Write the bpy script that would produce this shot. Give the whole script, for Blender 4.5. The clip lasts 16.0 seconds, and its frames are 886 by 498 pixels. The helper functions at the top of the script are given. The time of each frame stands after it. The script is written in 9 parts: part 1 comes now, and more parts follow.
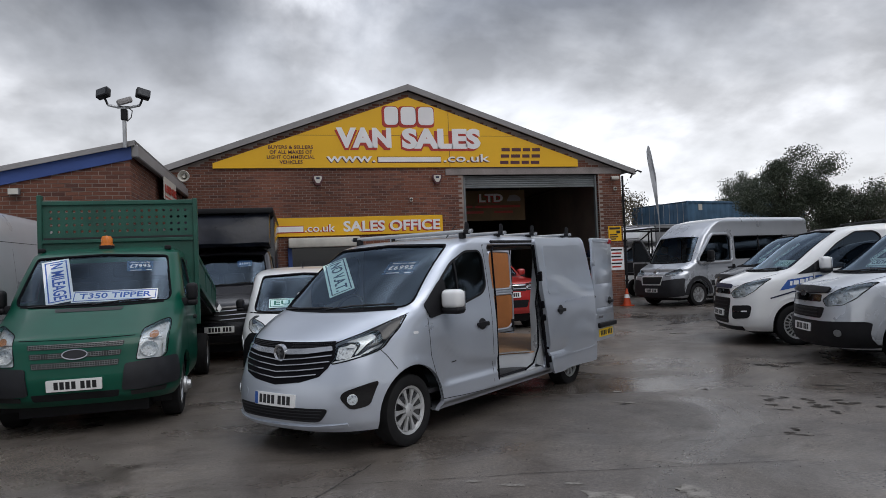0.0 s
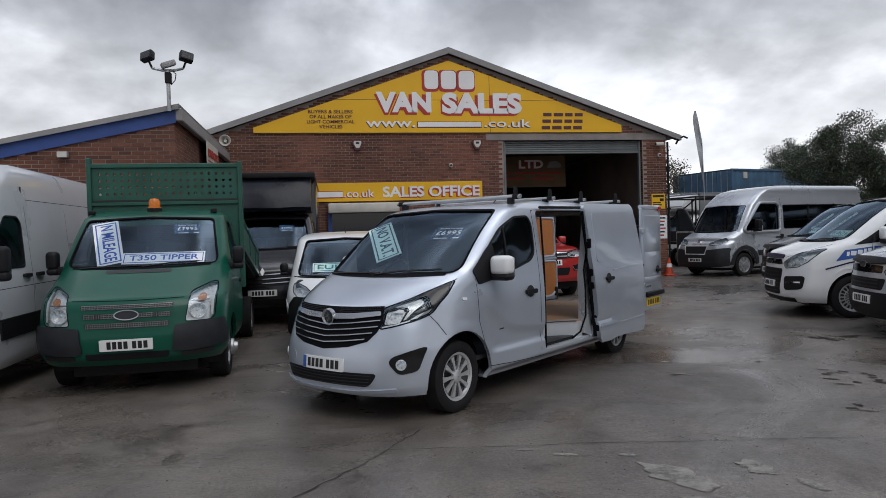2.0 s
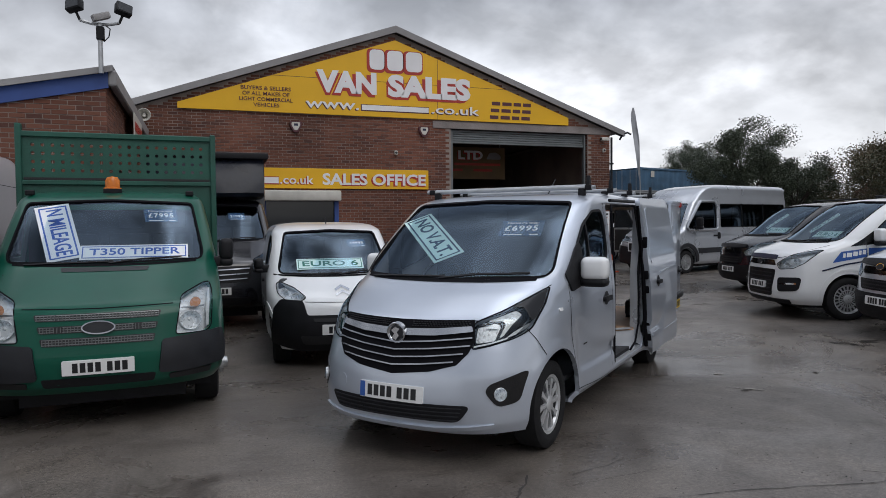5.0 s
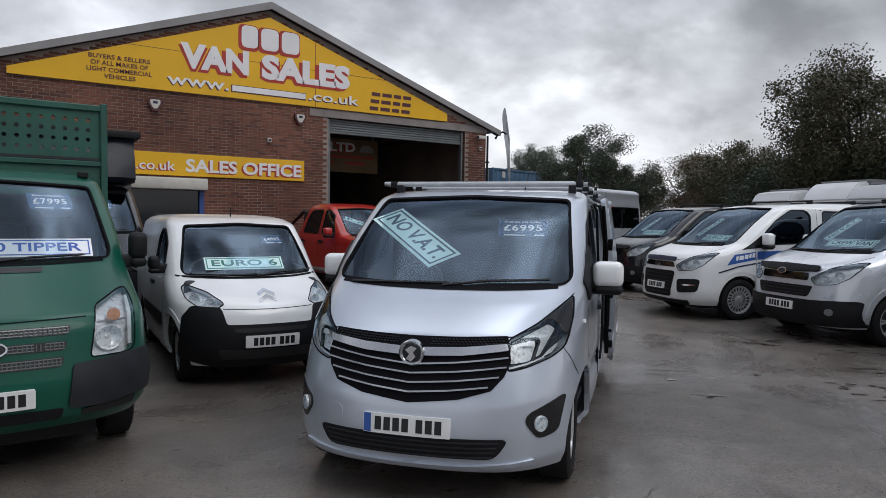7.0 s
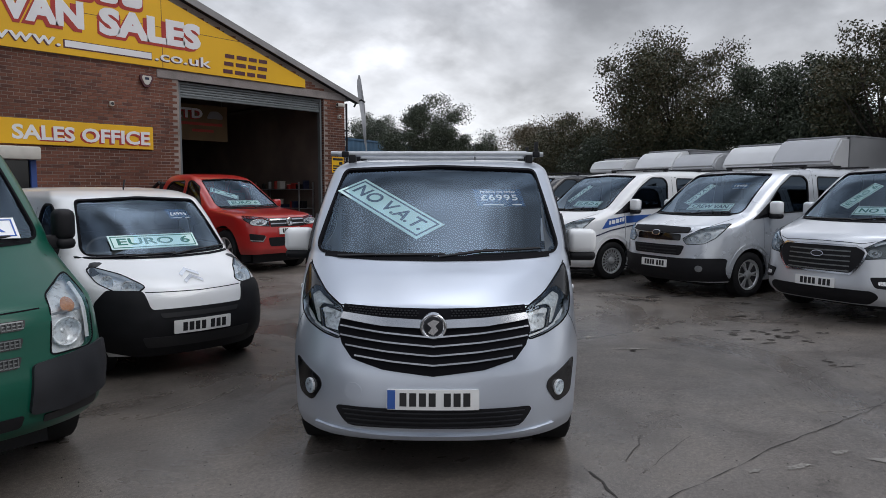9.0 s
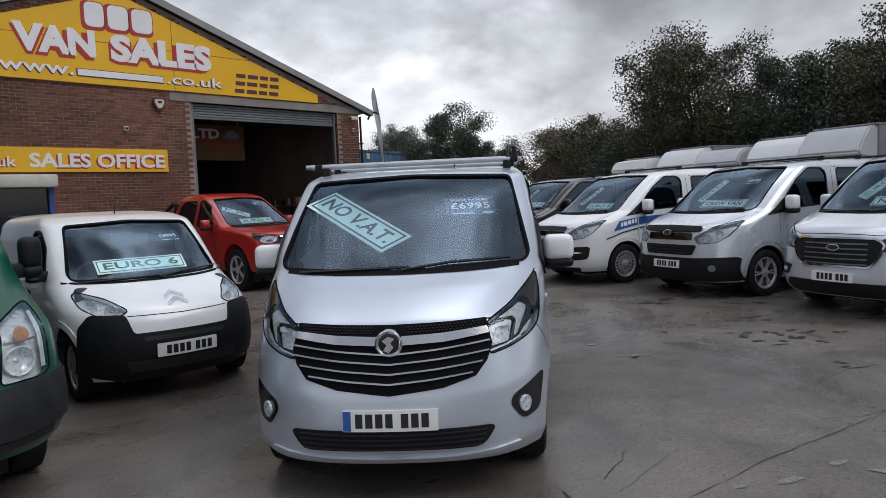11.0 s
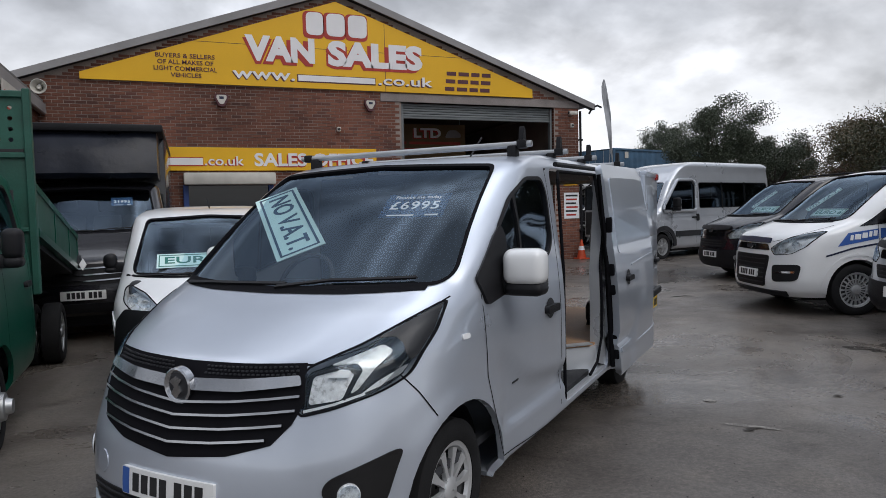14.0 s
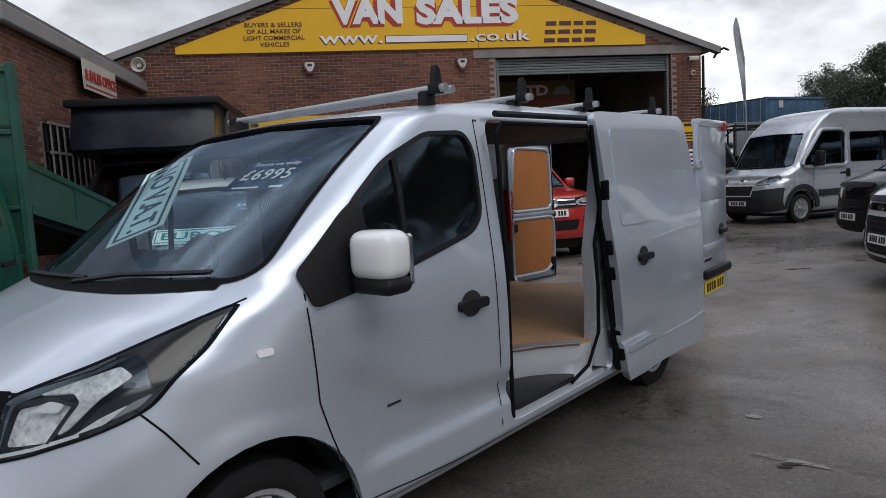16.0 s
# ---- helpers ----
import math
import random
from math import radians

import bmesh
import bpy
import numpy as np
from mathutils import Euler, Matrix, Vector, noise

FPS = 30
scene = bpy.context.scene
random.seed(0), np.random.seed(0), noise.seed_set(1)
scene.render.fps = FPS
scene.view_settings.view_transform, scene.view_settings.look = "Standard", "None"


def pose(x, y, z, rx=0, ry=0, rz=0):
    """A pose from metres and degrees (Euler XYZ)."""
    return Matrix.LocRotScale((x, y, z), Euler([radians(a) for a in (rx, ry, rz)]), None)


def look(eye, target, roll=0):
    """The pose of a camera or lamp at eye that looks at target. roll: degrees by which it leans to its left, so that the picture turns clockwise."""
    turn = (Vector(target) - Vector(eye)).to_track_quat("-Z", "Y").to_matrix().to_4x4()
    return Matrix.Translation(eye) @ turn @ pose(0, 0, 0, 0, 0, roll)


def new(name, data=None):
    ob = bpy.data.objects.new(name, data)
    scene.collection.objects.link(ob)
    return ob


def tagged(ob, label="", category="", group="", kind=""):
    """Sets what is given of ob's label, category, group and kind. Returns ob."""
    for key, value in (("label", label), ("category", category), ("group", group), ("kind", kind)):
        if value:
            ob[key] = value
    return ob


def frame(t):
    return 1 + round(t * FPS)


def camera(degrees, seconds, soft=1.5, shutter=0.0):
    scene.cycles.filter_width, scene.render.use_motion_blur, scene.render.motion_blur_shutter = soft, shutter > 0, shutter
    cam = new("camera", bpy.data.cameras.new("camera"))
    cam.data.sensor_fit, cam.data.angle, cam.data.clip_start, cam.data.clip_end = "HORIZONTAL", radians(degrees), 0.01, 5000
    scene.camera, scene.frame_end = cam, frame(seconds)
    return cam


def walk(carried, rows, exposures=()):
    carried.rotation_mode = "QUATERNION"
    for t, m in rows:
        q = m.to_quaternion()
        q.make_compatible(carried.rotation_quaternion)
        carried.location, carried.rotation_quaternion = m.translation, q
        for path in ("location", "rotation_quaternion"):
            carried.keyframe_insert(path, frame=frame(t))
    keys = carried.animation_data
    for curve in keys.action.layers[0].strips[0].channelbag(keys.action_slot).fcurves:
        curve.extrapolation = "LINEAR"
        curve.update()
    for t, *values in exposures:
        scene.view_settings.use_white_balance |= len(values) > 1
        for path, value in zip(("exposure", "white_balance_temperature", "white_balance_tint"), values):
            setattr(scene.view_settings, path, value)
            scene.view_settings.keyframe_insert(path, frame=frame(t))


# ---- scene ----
cam = camera(66.5, 16.0, 0.5)
PATH = [
    (0, (1.449, 0.366, 1.627), (1.911, 2.311, 1.678), -2.3),
    (0.5, (1.452, 0.366, 1.624), (1.916, 2.311, 1.672), -2.2),
    (1, (1.45, 0.363, 1.62), (1.908, 2.309, 1.656), -2.3),
    (1.5, (1.442, 0.378, 1.616), (1.892, 2.327, 1.632), -1.6),
    (2, (1.341, 0.516, 1.616), (1.7, 2.483, 1.573), -1.7),
    (2.5, (1.167, 0.777, 1.666), (1.659, 2.699, 1.414), -3.8),
    (3, (1.054, 0.954, 1.618), (1.543, 2.89, 1.494), 0.7),
    (3.5, (0.893, 1.278, 1.646), (1.36, 3.221, 1.561), 1.4),
    (4, (0.581, 1.557, 1.664), (1.115, 3.483, 1.591), -0.3),
    (4.2, (0.491, 1.65, 1.675), (1.059, 3.567, 1.607), -1.0),
    (6.3, (-0.365, 2.911, 1.664), (0.487, 4.717, 1.565), -0.5),
    (6.5, (-0.4, 3.049, 1.674), (0.526, 4.82, 1.575), -2.4),
    (7, (-0.607, 3.31, 1.679), (0.494, 4.977, 1.594), 0.8),
    (7.5, (-0.919, 3.552, 1.705), (0.305, 5.129, 1.591), -0.2),
    (8, (-1.061, 3.819, 1.668), (0.272, 5.299, 1.485), 0.4),
    (8.5, (-1.277, 4.028, 1.676), (0.181, 5.384, 1.488), 1.7),
    (8.7, (-1.403, 4.076, 1.681), (0.084, 5.401, 1.497), 0.4),
    (10.8, (-1.084, 3.897, 1.681), (0.311, 5.325, 1.558), -2.3),
    (11, (-0.969, 3.858, 1.68), (0.446, 5.264, 1.535), -2.5),
    (11.5, (-0.646, 3.725, 1.726), (0.856, 5.043, 1.661), -2.1),
    (12, (-0.148, 3.692, 1.636), (1.039, 5.3, 1.571), -0.8),
    (12.5, (0.206, 3.597, 1.631), (1.373, 5.216, 1.511), -1.6),
    (13, (0.587, 3.626, 1.656), (1.788, 5.222, 1.565), -3.7),
    (13.5, (1.024, 3.607, 1.635), (1.835, 5.433, 1.563), -1.6),
    (14, (1.418, 3.7, 1.6), (2.149, 5.558, 1.486), -1.4),
    (14.5, (1.756, 3.787, 1.609), (2.497, 5.642, 1.504), -3.4),
    (15, (2.224, 3.916, 1.6), (2.549, 5.88, 1.412), -1.8),
    (15.5, (2.544, 4.083, 1.556), (2.816, 6.051, 1.329), -1.0),
    (16, (2.875, 4.215, 1.571), (3.183, 6.18, 1.367), -3.0),
]
walk(cam, [(t, look(eye, target, roll)) for t, eye, target, roll in PATH], [(0.0, 0.26, 6550, 11), (7.0, 0.35, 6500, 11), (12.0, 0.42, 6500, 11), (14.5, 0.42, 6550, 11), (16.0, 0.35, 6550, 11)])

# ---- world and sun: a broken overcast sky, pale low behind the workshop, with the veiled sun behind the camera ----
world = bpy.data.worlds.new("world")
scene.world = world
world.use_nodes = True
wn, wl = world.node_tree.nodes, world.node_tree.links
wn.clear()
w_out = wn.new("ShaderNodeOutputWorld")
w_bg = wn.new("ShaderNodeBackground")
w_sky = wn.new("ShaderNodeTexSky")
w_sky.sky_type = "NISHITA"
w_sky.sun_disc = False
w_sky.sun_elevation = radians(50)
w_sky.sun_rotation = radians(159)
w_co = wn.new("ShaderNodeTexCoord")
w_sep = wn.new("ShaderNodeSeparateXYZ")
wl.new(w_co.outputs["Generated"], w_sep.inputs[0])
# cloud layer: direction flattened onto a plane above, so that clouds shrink towards the horizon
w_add = wn.new("ShaderNodeMath"); w_add.operation = "ADD"; w_add.inputs[1].default_value = 0.45
wl.new(w_sep.outputs["Z"], w_add.inputs[0])
w_max = wn.new("ShaderNodeMath"); w_max.operation = "MAXIMUM"; w_max.inputs[1].default_value = 0.08
wl.new(w_add.outputs[0], w_max.inputs[0])
w_dx = wn.new("ShaderNodeMath"); w_dx.operation = "DIVIDE"
w_dy = wn.new("ShaderNodeMath"); w_dy.operation = "DIVIDE"
wl.new(w_sep.outputs["X"], w_dx.inputs[0]); wl.new(w_max.outputs[0], w_dx.inputs[1])
wl.new(w_sep.outputs["Y"], w_dy.inputs[0]); wl.new(w_max.outputs[0], w_dy.inputs[1])
w_cmb = wn.new("ShaderNodeCombineXYZ")
wl.new(w_dx.outputs[0], w_cmb.inputs[0]); wl.new(w_dy.outputs[0], w_cmb.inputs[1])
w_cmb.inputs[2].default_value = 8.7
w_n1 = wn.new("ShaderNodeTexNoise")
w_n1.inputs["Scale"].default_value = 1.8; w_n1.inputs["Detail"].default_value = 7; w_n1.inputs["Roughness"].default_value = 0.52
w_n1.inputs["Distortion"].default_value = 0.25
wl.new(w_cmb.outputs[0], w_n1.inputs["Vector"])
w_ramp = wn.new("ShaderNodeValToRGB")
w_ramp.color_ramp.elements[0].position = 0.40; w_ramp.color_ramp.elements[0].color = (0.66, 0.69, 0.745, 1)
w_ramp.color_ramp.elements[1].position = 0.62; w_ramp.color_ramp.elements[1].color = (0.15, 0.165, 0.195, 1)
e_ = w_ramp.color_ramp.elements.new(0.46); e_.color = (0.40, 0.42, 0.46, 1)
e_ = w_ramp.color_ramp.elements.new(0.53); e_.color = (0.25, 0.27, 0.305, 1)
wl.new(w_n1.outputs["Fac"], w_ramp.inputs[0])
# pale band of thin cloud towards the horizon
w_hz = wn.new("ShaderNodeMapRange")
w_hz.inputs["From Min"].default_value = 0.05; w_hz.inputs["From Max"].default_value = 0.37
w_hz.inputs["To Min"].default_value = 0.85; w_hz.inputs["To Max"].default_value = 0.0
wl.new(w_sep.outputs["Z"], w_hz.inputs["Value"])
w_mix = wn.new("ShaderNodeMix"); w_mix.data_type = "RGBA"
wl.new(w_hz.outputs[0], w_mix.inputs["Factor"])
wl.new(w_ramp.outputs[0], w_mix.inputs["A"])
w_mix.inputs["B"].default_value = (0.86, 0.88, 0.91, 1)
w_tint = wn.new("ShaderNodeMix"); w_tint.data_type = "RGBA"; w_tint.blend_type = "MIX"
w_tint.inputs["Factor"].default_value = 0.94
w_sc = wn.new("ShaderNodeVectorMath"); w_sc.operation = "SCALE"; w_sc.inputs["Scale"].default_value = 0.08
wl.new(w_sky.outputs[0], w_sc.inputs[0])
wl.new(w_sc.outputs[0], w_tint.inputs["A"])
wl.new(w_mix.outputs["Result"], w_tint.inputs["B"])
wl.new(w_tint.outputs["Result"], w_bg.inputs["Color"])
# an overcast sky brightens towards the zenith
w_zen = wn.new("ShaderNodeMapRange"); w_zen.interpolation_type = "SMOOTHSTEP"
w_zen.inputs["From Min"].default_value = 0.38; w_zen.inputs["From Max"].default_value = 0.95
w_zen.inputs["To Min"].default_value = 1.0; w_zen.inputs["To Max"].default_value = 2.8
wl.new(w_sep.outputs["Z"], w_zen.inputs["Value"])
# smaller shreds of cloud over the whole sky
w_n2 = wn.new("ShaderNodeTexNoise")
w_n2.inputs["Scale"].default_value = 4.6; w_n2.inputs["Detail"].default_value = 5; w_n2.inputs["Distortion"].default_value = 0.15
wl.new(w_cmb.outputs[0], w_n2.inputs["Vector"])
w_sh = wn.new("ShaderNodeMapRange")
w_sh.inputs["From Min"].default_value, w_sh.inputs["From Max"].default_value = 0.36, 0.62
w_sh.inputs["To Min"].default_value, w_sh.inputs["To Max"].default_value = 0.78, 1.24
wl.new(w_n2.outputs["Fac"], w_sh.inputs["Value"])
w_mu = wn.new("ShaderNodeMath"); w_mu.operation = "MULTIPLY"
w_pw = wn.new("ShaderNodeMath"); w_pw.operation = "POWER"
wl.new(w_sh.outputs[0], w_pw.inputs[0]); wl.new(w_zen.outputs[0], w_pw.inputs[1])
wl.new(w_zen.outputs[0], w_mu.inputs[0]); wl.new(w_pw.outputs[0], w_mu.inputs[1])
# the cloud is thinner and brighter low over the workshop
w_dot = wn.new("ShaderNodeVectorMath"); w_dot.operation = "DOT_PRODUCT"
w_dot.inputs[1].default_value = (0.225, 0.952, 0.207)
wl.new(w_co.outputs["Generated"], w_dot.inputs[0])
w_cl = wn.new("ShaderNodeMath"); w_cl.operation = "MAXIMUM"; w_cl.inputs[1].default_value = 0.0
wl.new(w_dot.outputs["Value"], w_cl.inputs[0])
w_gp = wn.new("ShaderNodeMath"); w_gp.operation = "POWER"; w_gp.inputs[1].default_value = 9.0
wl.new(w_cl.outputs[0], w_gp.inputs[0])
w_gm = wn.new("ShaderNodeMath"); w_gm.operation = "MULTIPLY_ADD"
w_gm.inputs[1].default_value, w_gm.inputs[2].default_value = 0.60, 0.80
wl.new(w_gp.outputs[0], w_gm.inputs[0])
w_fin = wn.new("ShaderNodeMath"); w_fin.operation = "MULTIPLY"
wl.new(w_mu.outputs[0], w_fin.inputs[0]); wl.new(w_gm.outputs[0], w_fin.inputs[1])
wl.new(w_fin.outputs[0], w_bg.inputs["Strength"])
wl.new(w_bg.outputs[0], w_out.inputs[0])

sun = new("sun", bpy.data.lights.new("sun", "SUN"))
sun.data.energy, sun.data.angle, sun.data.color = 0.75, radians(40), (1.0, 0.985, 0.96)
sun.matrix_world = look((0, 0, 30), (-4.5, 12.0, 30 - 15.5))

# ---- materials ----
MATS = {}


def mat(name, col, rough=0.5, metal=0.0, var=0.12, scale=3.0, bump=0.0, bscale=60.0, coat=0.0, spec=0.5, fine=0.0):
    """A principled surface with stains at one scale, grain at another and a fine relief."""
    m = bpy.data.materials.new(name)
    m.use_nodes = True
    nt = m.node_tree
    b = nt.nodes["Principled BSDF"]
    b.inputs["Roughness"].default_value = rough
    b.inputs["Metallic"].default_value = metal
    b.inputs["Coat Weight"].default_value = coat
    b.inputs["Coat Roughness"].default_value = 0.03
    b.inputs["Specular IOR Level"].default_value = spec
    co = nt.nodes.new("ShaderNodeTexCoord")
    n1 = nt.nodes.new("ShaderNodeTexNoise")
    n1.inputs["Scale"].default_value = scale
    n1.inputs["Detail"].default_value = 5
    nt.links.new(co.outputs["Object"], n1.inputs["Vector"])
    r = nt.nodes.new("ShaderNodeMapRange")
    r.inputs["From Min"].default_value, r.inputs["From Max"].default_value = 0.3, 0.7
    r.inputs["To Min"].default_value, r.inputs["To Max"].default_value = 1 - var, 1 + var
    nt.links.new(n1.outputs["Fac"], r.inputs["Value"])
    last = r.outputs[0]
    if fine:
        n2 = nt.nodes.new("ShaderNodeTexNoise")
        n2.inputs["Scale"].default_value = bscale
        n2.inputs["Detail"].default_value = 3
        nt.links.new(co.outputs["Object"], n2.inputs["Vector"])
        r2 = nt.nodes.new("ShaderNodeMapRange")
        r2.inputs["From Min"].default_value, r2.inputs["From Max"].default_value = 0.3, 0.7
        r2.inputs["To Min"].default_value, r2.inputs["To Max"].default_value = 1 - fine, 1 + fine
        nt.links.new(n2.outputs["Fac"], r2.inputs["Value"])
        mu = nt.nodes.new("ShaderNodeMath"); mu.operation = "MULTIPLY"
        nt.links.new(last, mu.inputs[0]); nt.links.new(r2.outputs[0], mu.inputs[1])
        last = mu.outputs[0]
    v = nt.nodes.new("ShaderNodeVectorMath"); v.operation = "SCALE"
    v.inputs[0].default_value = col[:3]
    nt.links.new(last, v.inputs["Scale"])
    nt.links.new(v.outputs[0], b.inputs["Base Color"])
    if var > 0.03:
        rr = nt.nodes.new("ShaderNodeMapRange")
        rr.inputs["To Min"].default_value, rr.inputs["To Max"].default_value = max(0.02, rough * 0.8), min(1, rough * 1.25)
        nt.links.new(n1.outputs["Fac"], rr.inputs["Value"])
        nt.links.new(rr.outputs[0], b.inputs["Roughness"])
    if bump:
        nb = nt.nodes.new("ShaderNodeTexNoise")
        nb.inputs["Scale"].default_value = bscale
        nb.inputs["Detail"].default_value = 4
        nt.links.new(co.outputs["Object"], nb.inputs["Vector"])
        bp = nt.nodes.new("ShaderNodeBump")
        bp.inputs["Strength"].default_value = bump
        bp.inputs["Distance"].default_value = 0.01
        nt.links.new(nb.outputs["Fac"], bp.inputs["Height"])
        nt.links.new(bp.outputs[0], b.inputs["Normal"])
    MATS[name] = m
    return m


def glass_mat(name, tint, gloss=0.04, ior=1.6):
    """A thin tinted pane: clear tint with a Fresnel reflection over it."""
    m = bpy.data.materials.new(name)
    m.use_nodes = True
    nt = m.node_tree
    nt.nodes.clear()
    out = nt.nodes.new("ShaderNodeOutputMaterial")
    tr = nt.nodes.new("ShaderNodeBsdfTransparent")
    tr.inputs[0].default_value = (*tint, 1)
    gl = nt.nodes.new("ShaderNodeBsdfGlossy")
    gl.inputs["Roughness"].default_value = gloss
    gl.inputs["Color"].default_value = (0.60, 0.77, 0.96, 1)
    fr = nt.nodes.new("ShaderNodeFresnel")
    fr.inputs["IOR"].default_value = ior
    mx = nt.nodes.new("ShaderNodeMixShader")
    nt.links.new(fr.outputs[0], mx.inputs[0])
    nt.links.new(tr.outputs[0], mx.inputs[1])
    nt.links.new(gl.outputs[0], mx.inputs[2])
    nt.links.new(mx.outputs[0], out.inputs[0])
    MATS[name] = m
    return m


SILVER = mat("silver_paint", (0.525, 0.57, 0.645), 0.30, 0.52, 0.05, 1.5, coat=0.8)
SILVER2 = mat("silver_grey_paint", (0.60, 0.63, 0.67), 0.28, 0.38, 0.06, 1.5, coat=1.0)
PGREY = mat("pale_silver_paint", (0.64, 0.665, 0.70), 0.3, 0.4, 0.06, 1.5, coat=1.0)
WHITE = mat("white_paint", (0.80, 0.81, 0.815), 0.3, 0.0, 0.05, 2.0, coat=0.8)
GREEN = mat("green_paint", (0.003, 0.075, 0.047), 0.3, 0.0, 0.12, 2.0, coat=0.2, spec=0.25)
GRILLEB = mat("grille_black", (0.007, 0.007, 0.009), 0.8, 0.0, 0.2, 8.0, spec=0.08)
GREEN_STEEL = mat("green_steel", (0.013, 0.082, 0.058), 0.5, 0.0, 0.22, 4.0, 0.1, 50, fine=0.1)
BLACKP = mat("black_paint", (0.012, 0.012, 0.016), 0.22, 0.0, 0.1, 2.0, coat=0.5)
RED = mat("red_paint", (0.42, 0.016, 0.014), 0.3, 0.0, 0.06, 2.0, coat=0.8)
BLUE = mat("blue_vinyl", (0.03, 0.10, 0.36), 0.4, 0.0, 0.08, 3.0)
NAVY = mat("navy_vinyl", (0.012, 0.018, 0.05), 0.4, 0.0, 0.08, 3.0)
PLASTIC = mat("black_plastic", (0.011, 0.011, 0.013), 0.5, 0.0, 0.2, 8.0, 0.12, 300, spec=0.22)
GPLASTIC = mat("dark_grey_plastic", (0.021, 0.022, 0.026), 0.5, 0.0, 0.2, 8.0, 0.15, 300, spec=0.35)
GLOSSB = mat("gloss_black", (0.008, 0.008, 0.009), 0.12, 0.0, 0.02)
RUBBER = mat("tyre_rubber", (0.015, 0.015, 0.016), 0.8, 0.0, 0.25, 12.0, 0.2, 120, spec=0.2)
CHROME = mat("chrome", (0.75, 0.76, 0.78), 0.12, 1.0, 0.02)
ALLOY = mat("alloy", (0.66, 0.67, 0.68), 0.35, 0.6, 0.08, 6.0)
DARKALLOY = mat("dark_alloy", (0.10, 0.10, 0.105), 0.4, 0.7, 0.1, 6.0)
STEEL = mat("galvanised_steel", (0.42, 0.43, 0.44), 0.4, 0.8, 0.15, 6.0, 0.05, 60)
REFLECTOR = mat("lamp_reflector", (0.84, 0.85, 0.86), 0.28, 0.35, 0.35, 45.0, 0.2, 70)
BARMETAL = mat("dull_chrome", (0.50, 0.51, 0.53), 0.2, 1.0, 0.05, 4.0)
LAMPDARK = mat("lamp_housing", (0.032, 0.034, 0.038), 0.3, 0.2, 0.1, 10.0)
AMBER = mat("amber_lens", (0.65, 0.18, 0.02), 0.25, 0.0, 0.1, 30.0)
REDLENS = mat("red_lens", (0.35, 0.012, 0.012), 0.2, 0.0, 0.1, 30.0)
PLY = mat("plywood_lining", (0.36, 0.21, 0.11), 0.6, 0.0, 0.2, 3.0, 0.1, 40, fine=0.1)
PLYO = mat("orange_hardboard", (0.46, 0.17, 0.05), 0.5, 0.0, 0.1, 4.0, fine=0.06)
INTER = mat("cab_trim", (0.035, 0.037, 0.042), 0.7, 0.0, 0.2, 6.0, 0.1, 200)
SEAT = mat("seat_cloth", (0.035, 0.036, 0.042), 0.9, 0.0, 0.25, 10.0, 0.2, 250)
CARD = mat("mint_card", (0.60, 0.80, 0.78), 0.45, 0.0, 0.03, 3.0)
CARDTXT = mat("card_ink", (0.02, 0.05, 0.10), 0.5, 0.0, 0.02)
CARDGRN = mat("card_green_ink", (0.01, 0.16, 0.13), 0.5, 0.0, 0.02)
CARDBLUE = mat("card_blue_ink", (0.03, 0.10, 0.42), 0.5, 0.0, 0.02)
WHITEV = mat("white_vinyl", (0.82, 0.83, 0.84), 0.4, 0.0, 0.02)
STICKER = glass_mat("smoke_sticker", (0.74, 0.80, 0.83), 0.2)
PLATEW = mat("plate_white", (0.80, 0.80, 0.79), 0.35, 0.0, 0.04, 10)
PLATEY = mat("plate_yellow", (0.75, 0.50, 0.02), 0.35, 0.0, 0.04, 10)
INK = mat("black_ink", (0.013, 0.013, 0.015), 0.5, 0.0, 0.02)
GLASS = glass_mat("cab_glass", (0.88, 0.94, 0.94), 0.04, 1.71)
PRIV = glass_mat("privacy_glass", (0.06, 0.065, 0.07), 0.03, 1.8)
CLEAR = glass_mat("lamp_glass", (0.92, 0.94, 0.94), 0.05, 1.5)
FLUTED = mat("fluted_reflector", (0.80, 0.81, 0.82), 0.28, 0.3, 0.30, 45.0, 0.14, 60)
REFLSTRIP = mat("lamp_bright_trim", (0.80, 0.81, 0.82), 0.3, 0.25, 0.1, 30.0)
RIBBED = mat("ribbed_lamp_lens", (0.66, 0.67, 0.66), 0.22, 0.35, 0.30, 60.0, 0.12, 90)
AMBERL = mat("amber_bulb", (0.50, 0.24, 0.12), 0.25, 0.2, 0.2, 40.0)
GMESH = mat("grille_mesh_grey", (0.17, 0.18, 0.18), 0.4, 0.5, 0.1, 20.0)
PALEP = mat("pale_grey_paint", (0.60, 0.62, 0.65), 0.28, 0.1, 0.05, 1.5, coat=0.8)
BEZELB = mat("lamp_bright_bezel", (0.78, 0.79, 0.80), 0.28, 0.25, 0.15, 20.0)
BEZELM = mat("lamp_mid_bezel", (0.70, 0.71, 0.72), 0.28, 0.3, 0.15, 20.0)
BEZEL = mat("lamp_bezel", (0.28, 0.29, 0.30), 0.3, 0.7, 0.1, 20.0)
SIGNY = mat("sign_yellow", (0.80, 0.44, 0.005), 0.45, 0.0, 0.06, 0.8, fine=0.02)
SIGNW = mat("sign_white", (0.80, 0.79, 0.80), 0.45, 0.0, 0.05, 2.0)
SIGNR = mat("sign_red", (0.40, 0.03, 0.02), 0.5, 0.0, 0.08, 2.0)
SIGNP = mat("sign_plum", (0.085, 0.022, 0.03), 0.5, 0.0, 0.08, 2.0)
